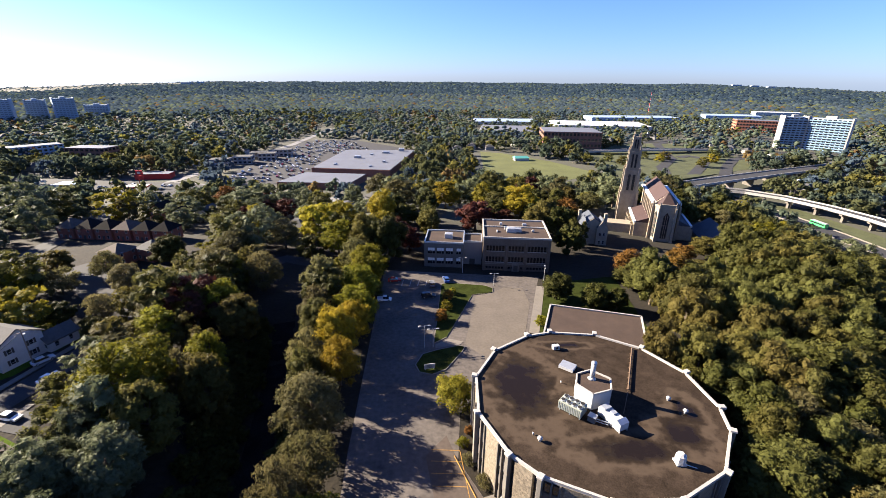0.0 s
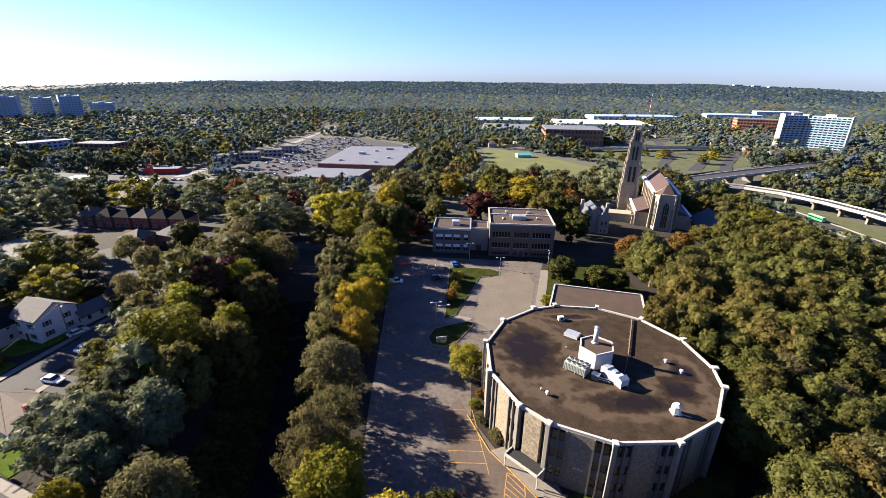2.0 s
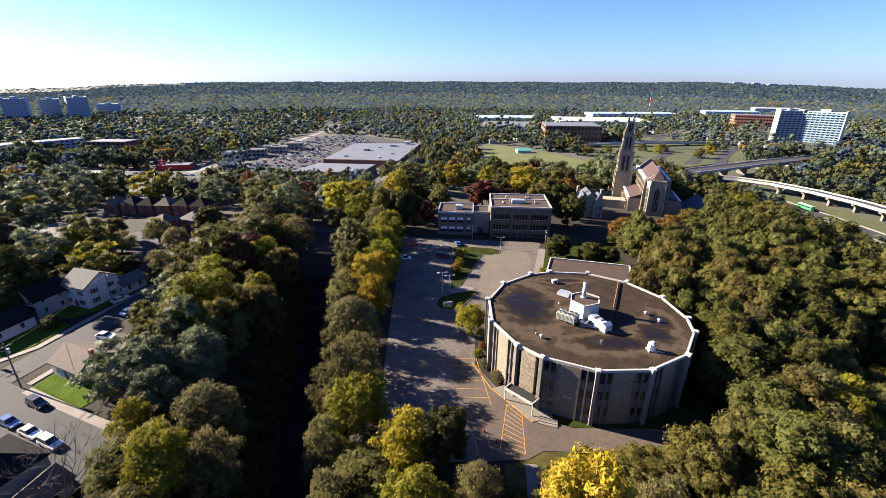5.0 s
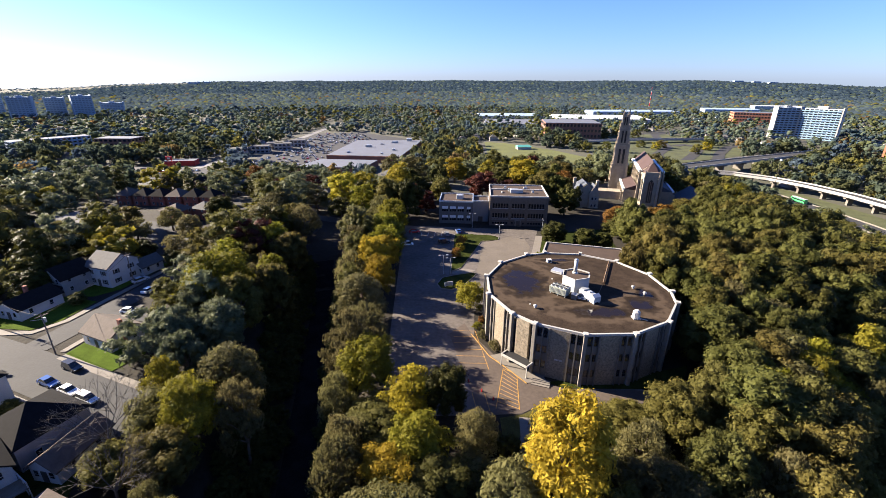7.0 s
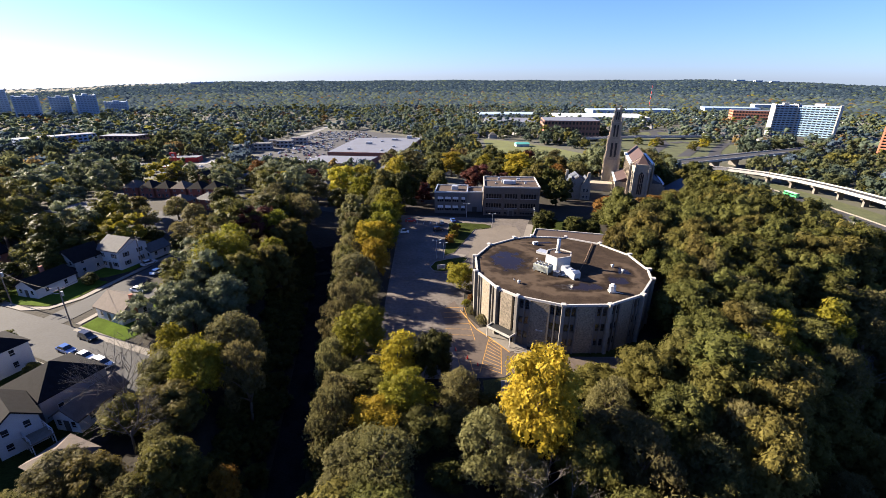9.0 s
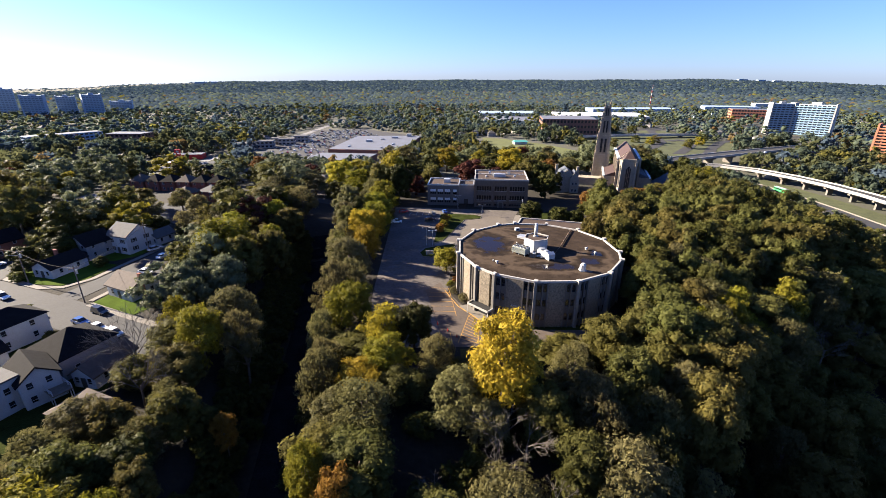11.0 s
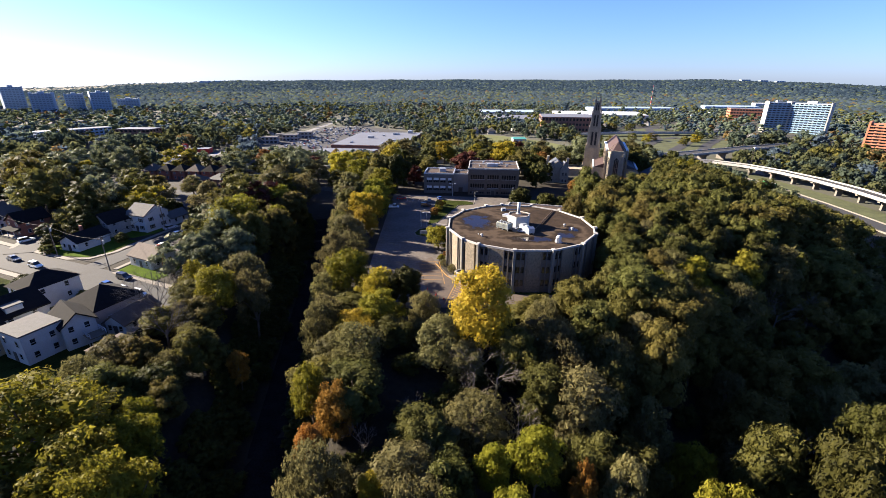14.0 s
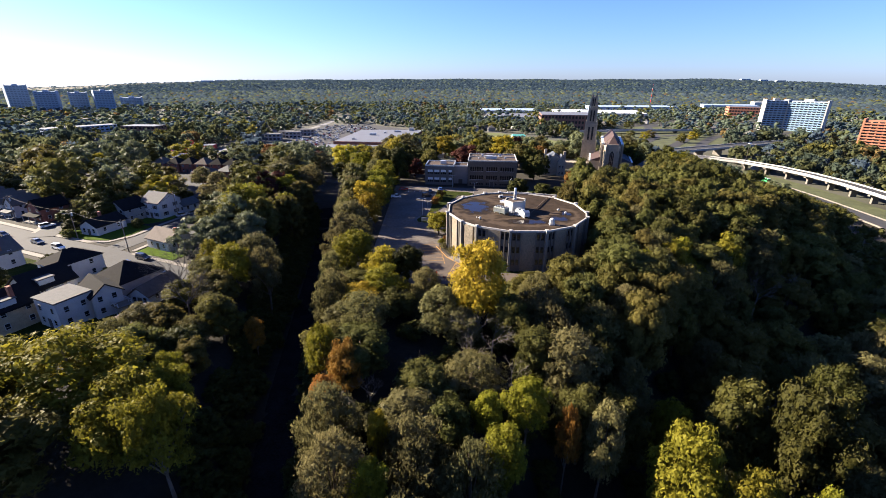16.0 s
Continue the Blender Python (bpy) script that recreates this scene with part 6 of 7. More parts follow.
car("pickup", "white", -39.5, 79.5, 4, "white pickup truck parked in tree shade", z=0.06)
car("suv", "black", -25.8, 82, 8, "black car parked in deep shade", z=0.06)
car("suv", "grey", -24.6, 90.5, 95, "grey car parked in shade", z=0.06)
car("sedan", "blue", -19.8, 94.0, 100, "blue and white car parked by the school", z=0.06)
car("sedan", "red", -37.5, 93.5, 6, "dark red car parked in shade", z=0.06)
car("suv", "black", -104.6, 4.4, -23, "black car parked along the street")
car("sedan", "blue", -105.5, -0.5, -23, "blue car parked along the street")
car("sedan", "white", -99.6, -3.0, -23, "white car parked along the street")
car("suv", "white", -94.2, -5.4, -23, "white sport utility vehicle parked along the street")
car("suv", "white", -135.4, 11.9, -23, "white sport utility vehicle on the street")
car("sedan", "grey", -146, 16.6, -23, "grey car parked along the street")
car("suv", "white", -156.5, 32.5, 60, "white van parked in a driveway")
car("sedan", "white", -108.0, 27.8, -10, "white car parked in a driveway")
car("sedan", "white", -110.2, 40.0, 75, "white car parked on the side street")
car("sedan", "silver", -116.9, 46.6, 60, "silver car parked beside the house")
car("suv", "white", -102.9, 75.0, 70, "white van parked on the side street")
car("sedan", "black", -163, 23.0, -23, "black car parked along the street")


# ---- poles, lamps, signs ----
POLE_WOOD = material("grey_pole_timber", (0.1608, 0.1243, 0.095), 0.9, 0.15, 0.6, 0.2)
tops = []


def utility_pole(x, y, h, yaw):
    z = float(land(x, y))
    ob = thing("utility_pole", "grey timber utility pole with crossarm and transformer", "utility pole", pose(x, y, z, 0, 0, yaw), "utility poles")
    part("pole", Shape().tube((0, 0, 0), (0, 0, h), 0.17, 0.11, 8), POLE_WOOD, ob)
    part("crossarm", Shape().box(0, 0, h - 0.8, 2.4, 0.12, 0.14), POLE_WOOD, ob)
    part("transformer", Shape().tube((0.35, 0, h - 2.4), (0.35, 0, h - 1.3), 0.26, 0.26, 10), METAL, ob)
    part("lamp_arm", Shape().tube((0, 0, h - 1.6), (-1.8, 0.5, h - 1.1), 0.05, 0.04, 6), METAL, ob)
    tops.append(Vector((x, y, z + h - 0.6)))


for x, y, h in ((-173, 38.5, 10), (-137, 21.3, 10), (-112.3, 9.6, 10.5), (-117.8, 45, 10)):
    utility_pole(x, y, h, 65)
for a, b in ((0, 1), (1, 2), (2, 3)):
    wire = bpy.data.curves.new("power_line", "CURVE")
    wire.dimensions = "3D"
    wire.bevel_depth = 0.035
    wire.bevel_resolution = 1
    line = wire.splines.new("POLY")
    line.points.add(10)
    for k in range(11):
        p = tops[a].lerp(tops[b], k / 10) - Vector((0, 0, 1.2 * (1 - (k / 5 - 1) ** 2)))
        line.points[k].co = (*p, 1)
    wire.materials.append(DARK)
    tagged(new("power_line", wire), "thin black power line between street poles", "cable", "power lines")


def lamp_post(x, y, h, yaw, label, z=None):
    ob = thing("lamp_post", label, "street lamp", pose(x, y, float(land(x, y)) if z is None else z, 0, 0, yaw), "lamp posts")
    part("pole", Shape().tube((0, 0, 0), (0, 0, h), 0.11, 0.07, 8), METAL, ob)
    for s in (-1, 1):
        part("arm", Shape().tube((0, 0, h - 0.1), (s * 0.9, 0, h), 0.05, 0.04, 6), METAL, ob)
        part("lamp_head", Shape().box(s * 1.2, 0, h - 0.08, 0.75, 0.35, 0.16, 0, 0.8), WHITE_METAL, ob)
    return ob


lamp_post(-26.4, 54, 6.5, 10, "grey double-headed car park lamp post")
lamp_post(-24.2, 54.2, 5.5, 10, "grey double-headed car park lamp post")
lamp_post(-13.8, 100.5, 6.0, 5, "grey double-headed lamp post before the school")
lamp_post(-3.8, 90.5, 4.5, 5, "grey double-headed lamp post on the median")
lamp_post(13.6, 92.5, 6.0, 80, "tall pale lamp post beside the footpath")
board = thing("sign_board", "low white notice board on the grass island", "sign", pose(-25.0, 44.6, 0.16, 0, 0, 12))
part("board", Shape().box(0, 0, 0.35, 2.6, 0.14, 1.3), WHITE_METAL, board)
part("post", Shape().box(-1.0, 0.02, 0, 0.14, 0.1, 0.4), METAL, board)
part("post", Shape().box(1.0, 0.02, 0, 0.14, 0.1, 0.4), METAL, board)
for k in range(3):
    part("writing", Shape().box(0, -0.075, 0.6 + 0.3 * k, 1.9 - 0.3 * k, 0.01, 0.1), FRAME, board)
for x, y in ((-19.6, -2.0), (-17.6, -4.4), (-22.0, 1.0)):
    cone = thing("traffic_cone", "small orange traffic cone on the lot", "traffic cone", pose(x, y, 0.05), "traffic cones")
    part("cone", Shape().tube((0, 0, 0.04), (0, 0, 0.8), 0.22, 0.04, 10), TAIL, cone)
    part("base", Shape().box(0, 0, 0, 0.5, 0.5, 0.04), DARK, cone)


# ---- the valley beyond: roads, viaducts, shops, towers ----
ROAD_PALE = material("pale_road_concrete", (0.1462, 0.1426, 0.1389), 0.85, 0.08, 8.0, 0.1)
FIELD = material("playing_field_grass", (0.0716, 0.0789, 0.0219), 0.95, 0.16, 14.0, 0.2)
VERGE = material("rough_verge_grass", (0.046, 0.052, 0.019), 0.95, 0.25, 9.0, 0.3)
ROOF_GREY = material("pale_grey_flat_roof", (0.0987, 0.106, 0.1279), 0.7, 0.08, 9.0, 0.05)
WHITE_ROOF = material("white_membrane_roof", (0.4021, 0.4167, 0.4386), 0.6, 0.06, 9.0, 0.03)
BLUE_ROOF = material("pale_blue_metal_roof", (0.2412, 0.307, 0.4021), 0.5, 0.06, 9.0, 0.03)
TURQUOISE = material("turquoise_metal_roof", (0.0877, 0.307, 0.2632), 0.5, 0.06, 2.0, 0.05)
FAR_BRICK = material("dull_red_brick", (0.1754, 0.0841, 0.0585), 0.9, 0.12, 4.0, 0.1)
ORANGE_BRICK = material("orange_brick", (0.307, 0.1243, 0.0731), 0.9, 0.1, 4.0, 0.1)
# Both colours are paled and blued to carry the haze over the far towers.
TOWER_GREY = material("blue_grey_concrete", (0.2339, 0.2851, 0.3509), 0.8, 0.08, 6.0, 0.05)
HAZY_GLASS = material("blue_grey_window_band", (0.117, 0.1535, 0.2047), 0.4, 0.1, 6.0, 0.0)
SIGN_RED = material("red_sign_face", (0.4021, 0.0292, 0.0219), 0.5, 0.05, 2.0, 0.0)
KEEP = []          # (polygon) or (line, half width) kept clear of trees


def road(name, pts, width, mat, label, lift=0.2, thick=0.0):
    KEEP.append(([p[:2] for p in pts], width / 2 + (5 if width > 8 else 0)))
    return ribbon(name, pts, width, mat, lift, label, "road", thick)


road("road_1", [(-620, 380), (-420, 330), (-310, 312), (-235, 322), (-165, 296), (-118, 276), (-66, 262)], 15, ROAD_PALE, "wide grey main road past the shops")
road("road_2", [(-250, 322), (-232, 430), (-214, 560), (-205, 760)], 9, ROAD_PALE, "grey road along the shop car park")
road("road_3", [(-262, 318), (-225, 236), (-190, 158), (-176, 110), (-160, 60), (-150, 22)], 8, STREET, "grey residential street among trees")
road("road_4", [(-60, 252), (-10, 262), (60, 268), (110, 300), (150, 330)], 11, ROAD_PALE, "grey road below the campus")
road("highway_lower", [(186, -60, -25), (212, 40, -25), (228, 120, -25), (232, 180, -25), (232, 215, -25), (228, 270, -25), (222, 330, -24), (220, 420, -20)], 13, STREET, "grey dual highway below the viaduct")
for off in (-7.0, 7.0):
    rail = ribbon(None, [(212 + off, 40, -24.9), (228 + off, 120, -24.9), (232 + off, 180, -24.9), (232 + off, 215, -24.9), (228 + off, 270, -24.9)], 0.3, CONCRETE, 0.7, "", "", 0.9)
    structure("highway_barrier", rail, CONCRETE, "pale concrete barrier along the highway", "barrier")
for name, pts in (("grass_verge", [(220, 20), (240, 110), (247, 180), (247, 215), (242, 270), (234, 330)]),):
    road(name, [(x, y) for x, y in pts], 26, VERGE, "rough grass verge between highway and viaduct")

KEEP.append([(196, 40), (262, 40), (272, 180), (270, 270), (215, 318), (204, 200)])


def viaduct(name, pts, width, label, piers, pier_w):
    """A raised road: deck slab, two parapets and pier bents."""
    KEEP.append(([p[:2] for p in pts], width / 2 + 3))
    ob = thing(name, label, "viaduct")
    part("deck", ribbon(None, pts, width, None, 0.0, "", "", 1.4), STREET, ob)
    for sgn in (-1, 1):
        side = []
        for i, p in enumerate(pts):
            a, b = pts[max(0, i - 1)], pts[min(len(pts) - 1, i + 1)]
            d = Vector((b[0] - a[0], b[1] - a[1])).normalized()
            side.append((p[0] - sgn * d.y * width / 2, p[1] + sgn * d.x * width / 2, p[2]))
        part("parapet", ribbon(None, side, 0.5, None, 0.9, "", "", 1.9), WHITE_CONCRETE, ob)
    for k in range(piers):
        f = (k + 0.5) / piers * (len(pts) - 1)
        i = int(f)
        p = [u + (w - u) * (f - i) for u, w in zip(pts[i], pts[i + 1])]
        d = Vector((pts[i + 1][0] - pts[i][0], pts[i + 1][1] - pts[i][1]))
        yaw = math.atan2(d.y, d.x)
        g = float(land(p[0], p[1]))
        part("pier", Shape().box(p[0], p[1], g - 0.5, 1.6, pier_w, max(1.0, p[2] - 1.4 - g + 0.5), yaw).box(p[0], p[1], p[2] - 2.6, 2.0, width * 0.9, 1.3, yaw), CONCRETE, ob)


viaduct("viaduct", [(205, 316, -18), (230, 302, -18), (248, 283, -18), (260, 255, -18), (266, 226, -18), (267, 194, -18), (264, 164, -18), (256, 117, -18), (244, 65, -18)], 10,
        "white-edged concrete ramp viaduct on short piers", 13, 4.0)
viaduct("highway_bridge", [(60, 264, -18), (100, 277, -17), (150, 297, -15.5), (200, 318, -14.5), (250, 341, -14.5), (305, 366, -14.5), (355, 387, -14.5), (450, 440, -17)], 15,
        "long pale concrete highway overpass on rows of piers", 14, 9.0)
viaduct("interchange_bridge", [(110, 492, -19), (166, 501, -16.5), (240, 511, -15.5), (320, 523, -16.5), (380, 530, -19)], 10, "low concrete interchange bridge", 5, 7.0)
for pts in ([(190, 345), (217, 415), (256, 470), (275, 530), (300, 600), (430, 690), (520, 660)], [(205, 345), (260, 417), (296, 468), (288, 492), (270, 480)], [(260, 600), (350, 640), (480, 640), (640, 560)],
            [(240, 345), (290, 420), (330, 470), (420, 520), (620, 520)]):
    road("ramp_road", pts, 11, STREET, "pale grey highway ramp", 0.3)

pad("interchange_verge", [(150, 350), (196, 352), (236, 372), (330, 420), (345, 470), (330, 600), (180, 600), (150, 480)], VERGE, -21, -19.9, "rough grass between the highway ramps", "verge")
KEEP.append([(146, 352), (200, 350), (240, 368), (318, 412), (318, 540), (290, 590), (176, 596), (150, 480)])
pad("playing_field", [(24, 360), (32, 345), (94, 346), (138, 380), (106, 446), (60, 500), (34, 512)], FIELD, -21, -19.85, "mown green playing field", "field")
KEEP.append([(12, 352), (30, 318), (100, 318), (150, 372), (116, 452), (66, 515), (24, 520)])
pad("shop_car_park", [(-206, 312), (-150, 330), (-140, 350), (-132, 480), (-60, 492), (-50, 520), (-140, 612), (-205, 600), (-222, 440)], STREET, -21, -19.85, "large grey car park full of cars")
KEEP.append([(-212, 300), (-60, 290), (-40, 500), (-135, 622), (-210, 612), (-226, 440)])
pad("station_yard", [(-362, 330), (-360, 300), (-240, 268), (-200, 270), (-190, 306), (-232, 316)], STREET, -21, -19.0 + 1.5, "pale paved service yard with parked cars")
KEEP.append([(-365, 345), (-365, 290), (-240, 238), (-190, 240), (-180, 312), (-225, 330)])


def big_block(name, label, poly, z0, z1, wall, roof, category="building", bands=0, glass=GLASS):
    """A large flat-roofed building on a polygon, with a parapet and rows of windows on its long sides."""
    ob = thing(name, label, category)
    n = len(poly)
    ccw = sum(poly[i][0] * poly[(i + 1) % n][1] - poly[(i + 1) % n][0] * poly[i][1] for i in range(n)) > 0
    poly = poly if ccw else poly[::-1]
    part("wall", Shape().prism(poly, z0 - 1, z1), wall, ob)
    cx, cy = sum(p[0] for p in poly) / n, sum(p[1] for p in poly) / n
    part("roof", Shape().prism([(cx + (x - cx) * 0.985, cy + (y - cy) * 0.985) for x, y in poly], z1, z1 + 0.25), roof, ob)
    KEEP.append([(cx + (x - cx) * 1.06, cy + (y - cy) * 1.06) for x, y in poly])
    if bands:
        hgt = (z1 - z0) / bands
        for i in range(n):
            p, q = poly[i], poly[(i + 1) % n]
            length = math.dist(p, q)
            m = edge_pose(q, p)
            cols = max(1, int(length / 4.5))
            me = Shape().box(0, 0.05, 0, length / cols * 0.6, 0.2, hgt * 0.5).mesh("window")
            facing = Vector((m.col[1][0], m.col[1][1]))
            if facing.dot(Vector((-20 - cx, -80 - cy)).normalized()) < -0.2:
                continue
            for r in range(bands):
                for c in range(cols):
                    put("window", me, glass, ob, m @ Matrix.Translation(((c + 0.5) * length / cols, 0, z0 + hgt * (r + 0.3))))
    return ob


mall = big_block("shopping_centre", "wide low shopping centre with pale grey flat roof", [(-138, 365), (-64, 356), (-46, 478), (-127, 476)], -20, -13.6, FAR_BRICK, ROOF_GREY)
for x, y, w, d, h in ((-104, 420, 7, 4, 2.2), (-78, 452, 8, 3, 2), (-74, 396, 3, 3, 1.5), (-119, 380, 3, 3, 1.4), (-84, 372, 2.5, 2.5, 1.2), (-92, 440, 3, 3, 1.3), (-62, 470, 6, 5, 3)):
    u = thing("rooftop_unit", "white metal rooftop ventilation unit", "vent", pose(x, y, -13.36), "units on the shop roof")
    part("casing", rounded_box(w, d, h, 0.08), WHITE_METAL, u)
    part("lid", Shape().box(0, 0, h, w * 0.9, d * 0.9, 0.15, 0, 0.8), METAL, u)
big_block("shop", "low flat-roofed shop in front of the shopping centre", [(-152, 310), (-92, 306), (-84, 344), (-140, 350)], -20, -14.8, FAR_BRICK, ROOF_GREY)
big_block("shed", "pale metal shed with a flat roof", [(-150, 244), (-140, 241), (-133, 262), (-144, 265)], -17, -11, SIDING, WHITE_METAL)
big_block("blue_roofed_shop", "low shop with pale blue roof", [(-322, 296), (-300, 298), (-300, 312), (-322, 310)], -20, -15.5, SIDING, BLUE_ROOF)
big_block("restaurant", "low red-walled building with a pale roof", [(-284, 338), (-256, 342), (-258, 354), (-286, 350)], -20, -15.5, SIGN_RED, ROOF_GREY)
canopy2 = thing("station_canopy", "flat white and red fuel station canopy on posts", "canopy", pose(-247, 284, -17.5, 0, 0, 12))
part("roof", Shape().box(0, 0, 4.6, 16, 10, 0.5), SIDING, canopy2)
part("fascia", Shape().box(0, -5.05, 4.4, 16.2, 0.15, 0.9).box(8.1, 0, 4.4, 0.15, 10.2, 0.9), SIGN_RED, canopy2)
for x in (-5, 5):
    for y in (-3, 3):
        part("post", Shape().box(x, y, 0, 0.4, 0.4, 4.6), WHITE_METAL, canopy2)
pylon = thing("pylon_sign", "tall red roadside pylon sign", "sign", pose(-256, 304, -17.5, 0, 0, 0))
part("post", Shape().box(-1.6, 0, 0, 0.5, 0.5, 12).box(1.6, 0, 0, 0.5, 0.5, 12), SIGN_RED, pylon)
part("panel", Shape().box(0, 0, 5.5, 4.4, 0.7, 3).box(-0.4, 0, 9.2, 5.4, 0.7, 3.4), SIGN_RED, pylon)
part("emblem", Shape().box(-0.4, -0.4, 10.0, 2.4, 0.1, 1.6), WHITE_METAL, pylon)
big_block("apartment_block", "dark brick apartment block with flat roof", [(-390, 402), (-350, 401), (-348, 420), (-388, 422)], -20, -3, FAR_BRICK, ROOF_GREY, "apartment building", 4)
big_block("apartment_block", "long grey apartment slab with white roof edge", [(-470, 395), (-430, 452), (-444, 462), (-486, 404)], -20, -6, TOWER_GREY, ROOF_GREY, "apartment building", 4)
for x, y in ((-238, 402), (-222, 420), (-205, 442), (-196, 470), (-216, 448)):
    big_block("walk_up_block", "low grey apartment block with hipped roof", [(x - 9, y - 7), (x + 9, y - 4), (x + 7, y + 9), (x - 11, y + 6)], -20, -12.5, GREY_SIDING, SHINGLE_PALE, "apartment building", 2)
big_block("warehouse", "low warehouse with blue-grey roof edge", [(58, 860), (188, 868), (196, 940), (60, 932)], -20, -14, SIDING, BLUE_ROOF)
big_block("warehouse", "long low warehouse with white roof", [(206, 790), (372, 768), (390, 870), (214, 890)], -20, -12.5, SIDING, WHITE_ROOF)
big_block("warehouse", "long low warehouse with blue roof", [(320, 940), (520, 950), (520, 1010), (320, 1000)], -20, -10, BLUE_ROOF, BLUE_ROOF)
big_block("warehouse", "far warehouse with pale blue roof", [(618, 1020), (740, 1000), (760, 1060), (640, 1080)], -20, -9, BLUE_ROOF, BLUE_ROOF)
big_block("warehouse", "far warehouse with white roof", [(800, 1110), (905, 1090), (925, 1130), (815, 1150)], -20, -6, SIDING, WHITE_ROOF)
big_block("factory", "three-storey dull brick factory with flat roof", [(122, 552), (198, 544), (205, 606), (130, 612)], -20, 1.0, FAR_BRICK, ROOF_GREY, "building", 3)
big_block("brick_office", "orange-red brick building with flat roof", [(530, 776), (590, 746), (602, 775), (540, 804)], -20, 1, ORANGE_BRICK, ROOF_GREY, "building", 4)
big_block("low_block", "low white building beside the field", [(52, 712), (138, 692), (160, 790), (66, 806)], -20, -15, SIDING, ROOF_GREY)
pav = thing("pavilion", "small white pavilion with turquoise roof by the field", "pavilion", pose(74, 452, -20, 0, 0, 8))
part("wall", Shape().box(0, 0, 0, 16, 8, 3.0), SIDING, pav)
part("roof", Shape().add([(-9, -5, 3), (9, -5, 3), (9, 5, 3), (-9, 5, 3), (-7, 0, 5), (7, 0, 5)], [(0, 1, 5, 4), (1, 2, 5), (2, 3, 4, 5), (3, 0, 4), (3, 2, 1, 0)]), TURQUOISE, pav)
KEEP.append([(60, 440), (88, 440), (88, 464), (60, 464)])


def tower_block(label, wings, z0, floors, step_h, wall, rail, glass_mat, category="apartment building", balcony_mat=None):
    """A high slab: wings of (x, y, yaw, length, depth), each with balcony slabs, panes and white end walls."""
    ob = thing("apartment_tower", label, category)
    balcony_mat = balcony_mat or rail
    top = z0 + floors * step_h
    for x, y, yaw, ln, dp in wings:
        m = pose(x, y, 0, 0, 0, yaw)
        KEEP.append([(x - ln * 0.6, y - ln * 0.6), (x + ln * 0.6, y - ln * 0.6), (x + ln * 0.6, y + ln * 0.6), (x - ln * 0.6, y + ln * 0.6)])
        put("wall", Shape().box(0, 0, z0 - 1, ln, dp, top - z0 + 1.5).mesh("wall"), wall, ob, m)
        for e in (-1, 1):
            put("end_wall", Shape().box(e * (ln / 2 + 0.3), 0, z0 - 1, 1.6, dp + 2.4, top - z0 + 3.2).mesh("end_wall"), rail, ob, m)
        slab = Shape().box(0, -dp / 2 - 0.7, 0, ln - 1.5, 1.4, 0.25).box(0, -dp / 2 - 1.35, 0.25, ln - 1.5, 0.12, 0.95).mesh("balcony")
        cols = int(ln / 5)
        pane_m = Shape().box(0, -dp / 2 - 0.02, 0, ln / cols * 0.7, 0.1, step_h * 0.7).mesh("pane")
        for k in range(floors):
            put("balcony", slab, balcony_mat, ob, m @ Matrix.Translation((0, 0, z0 + k * step_h)))
            for c in range(cols):
                put("pane", pane_m, glass_mat, ob, m @ Matrix.Translation((-ln / 2 + (c + 0.5) * ln / cols, 0, z0 + k * step_h + 0.3)))
        put("roof_plant", Shape().box(0, 0, top + 0.5, ln * 0.25, dp * 0.5, 3.0).mesh("roof_plant"), rail, ob, m)
    return ob


tower_block("tall white apartment slab in two angled wings with balconies", [(468, 568, -15, 27, 13), (499, 545, -52, 46, 13)], -22, 14, 3.1, TOWER_GREY, WHITE_CONCRETE, GLASS, balcony_mat=material("blue_tinted_balcony_glass", (0.20, 0.30, 0.40), 0.25, 0.1, 3.0, 0.0))
tower_block("tall orange brick apartment tower with balconies", [(440, 352, -50, 44, 14)], -24, 12, 2.9, ORANGE_BRICK, ORANGE_BRICK, GLASS)
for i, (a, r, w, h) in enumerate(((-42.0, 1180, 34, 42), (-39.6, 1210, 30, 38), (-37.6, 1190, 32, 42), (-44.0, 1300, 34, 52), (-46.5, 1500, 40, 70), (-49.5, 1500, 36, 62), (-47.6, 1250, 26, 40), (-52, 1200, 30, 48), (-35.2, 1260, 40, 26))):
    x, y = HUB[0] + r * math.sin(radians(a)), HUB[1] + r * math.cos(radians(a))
    tower_block("distant grey apartment tower, paled and blued for haze", [(x, y, 28 + 9 * (i % 4), w, 16)], -20, int(h / 3.4), 3.4, TOWER_GREY, TOWER_GREY, HAZY_GLASS)
mast = thing("radio_mast", "distant red and white lattice radio mast", "mast", pose(560, 1190, -18))
for s in range(8):
    part("section", Shape().tube((0, 0, s * 7), (0, 0, s * 7 + 7), 1.3 - 0.13 * s, 1.2 - 0.13 * s, 4), SIGN_RED if s % 2 else WHITE_METAL, mast)
for x, y, h in ((237, 262, 26), (246, 520, 24), (340, 560, 24), (150, 640, 24), (205, 640, 24), (400, 620, 24)):
    hm = thing("high_mast_light", "tall grey high-mast highway light", "street lamp", pose(x, y, float(land(x, y))), "highway lights")
    part("pole", Shape().tube((0, 0, 0), (0, 0, h), 0.22, 0.12, 8), FRAME, hm)
    part("lamp_ring", Shape().tube((0, 0, h - 0.4), (0, 0, h + 0.2), 1.1, 0.9, 10), METAL, hm)
bus = thing("bus", "green and white coach on the highway", "bus", pose(234.5, 232, -24.7, 0, 0, 91))
part("body", Shape().box(0, 0, 0.5, 12, 2.5, 2.7), PAINT["green"], bus)
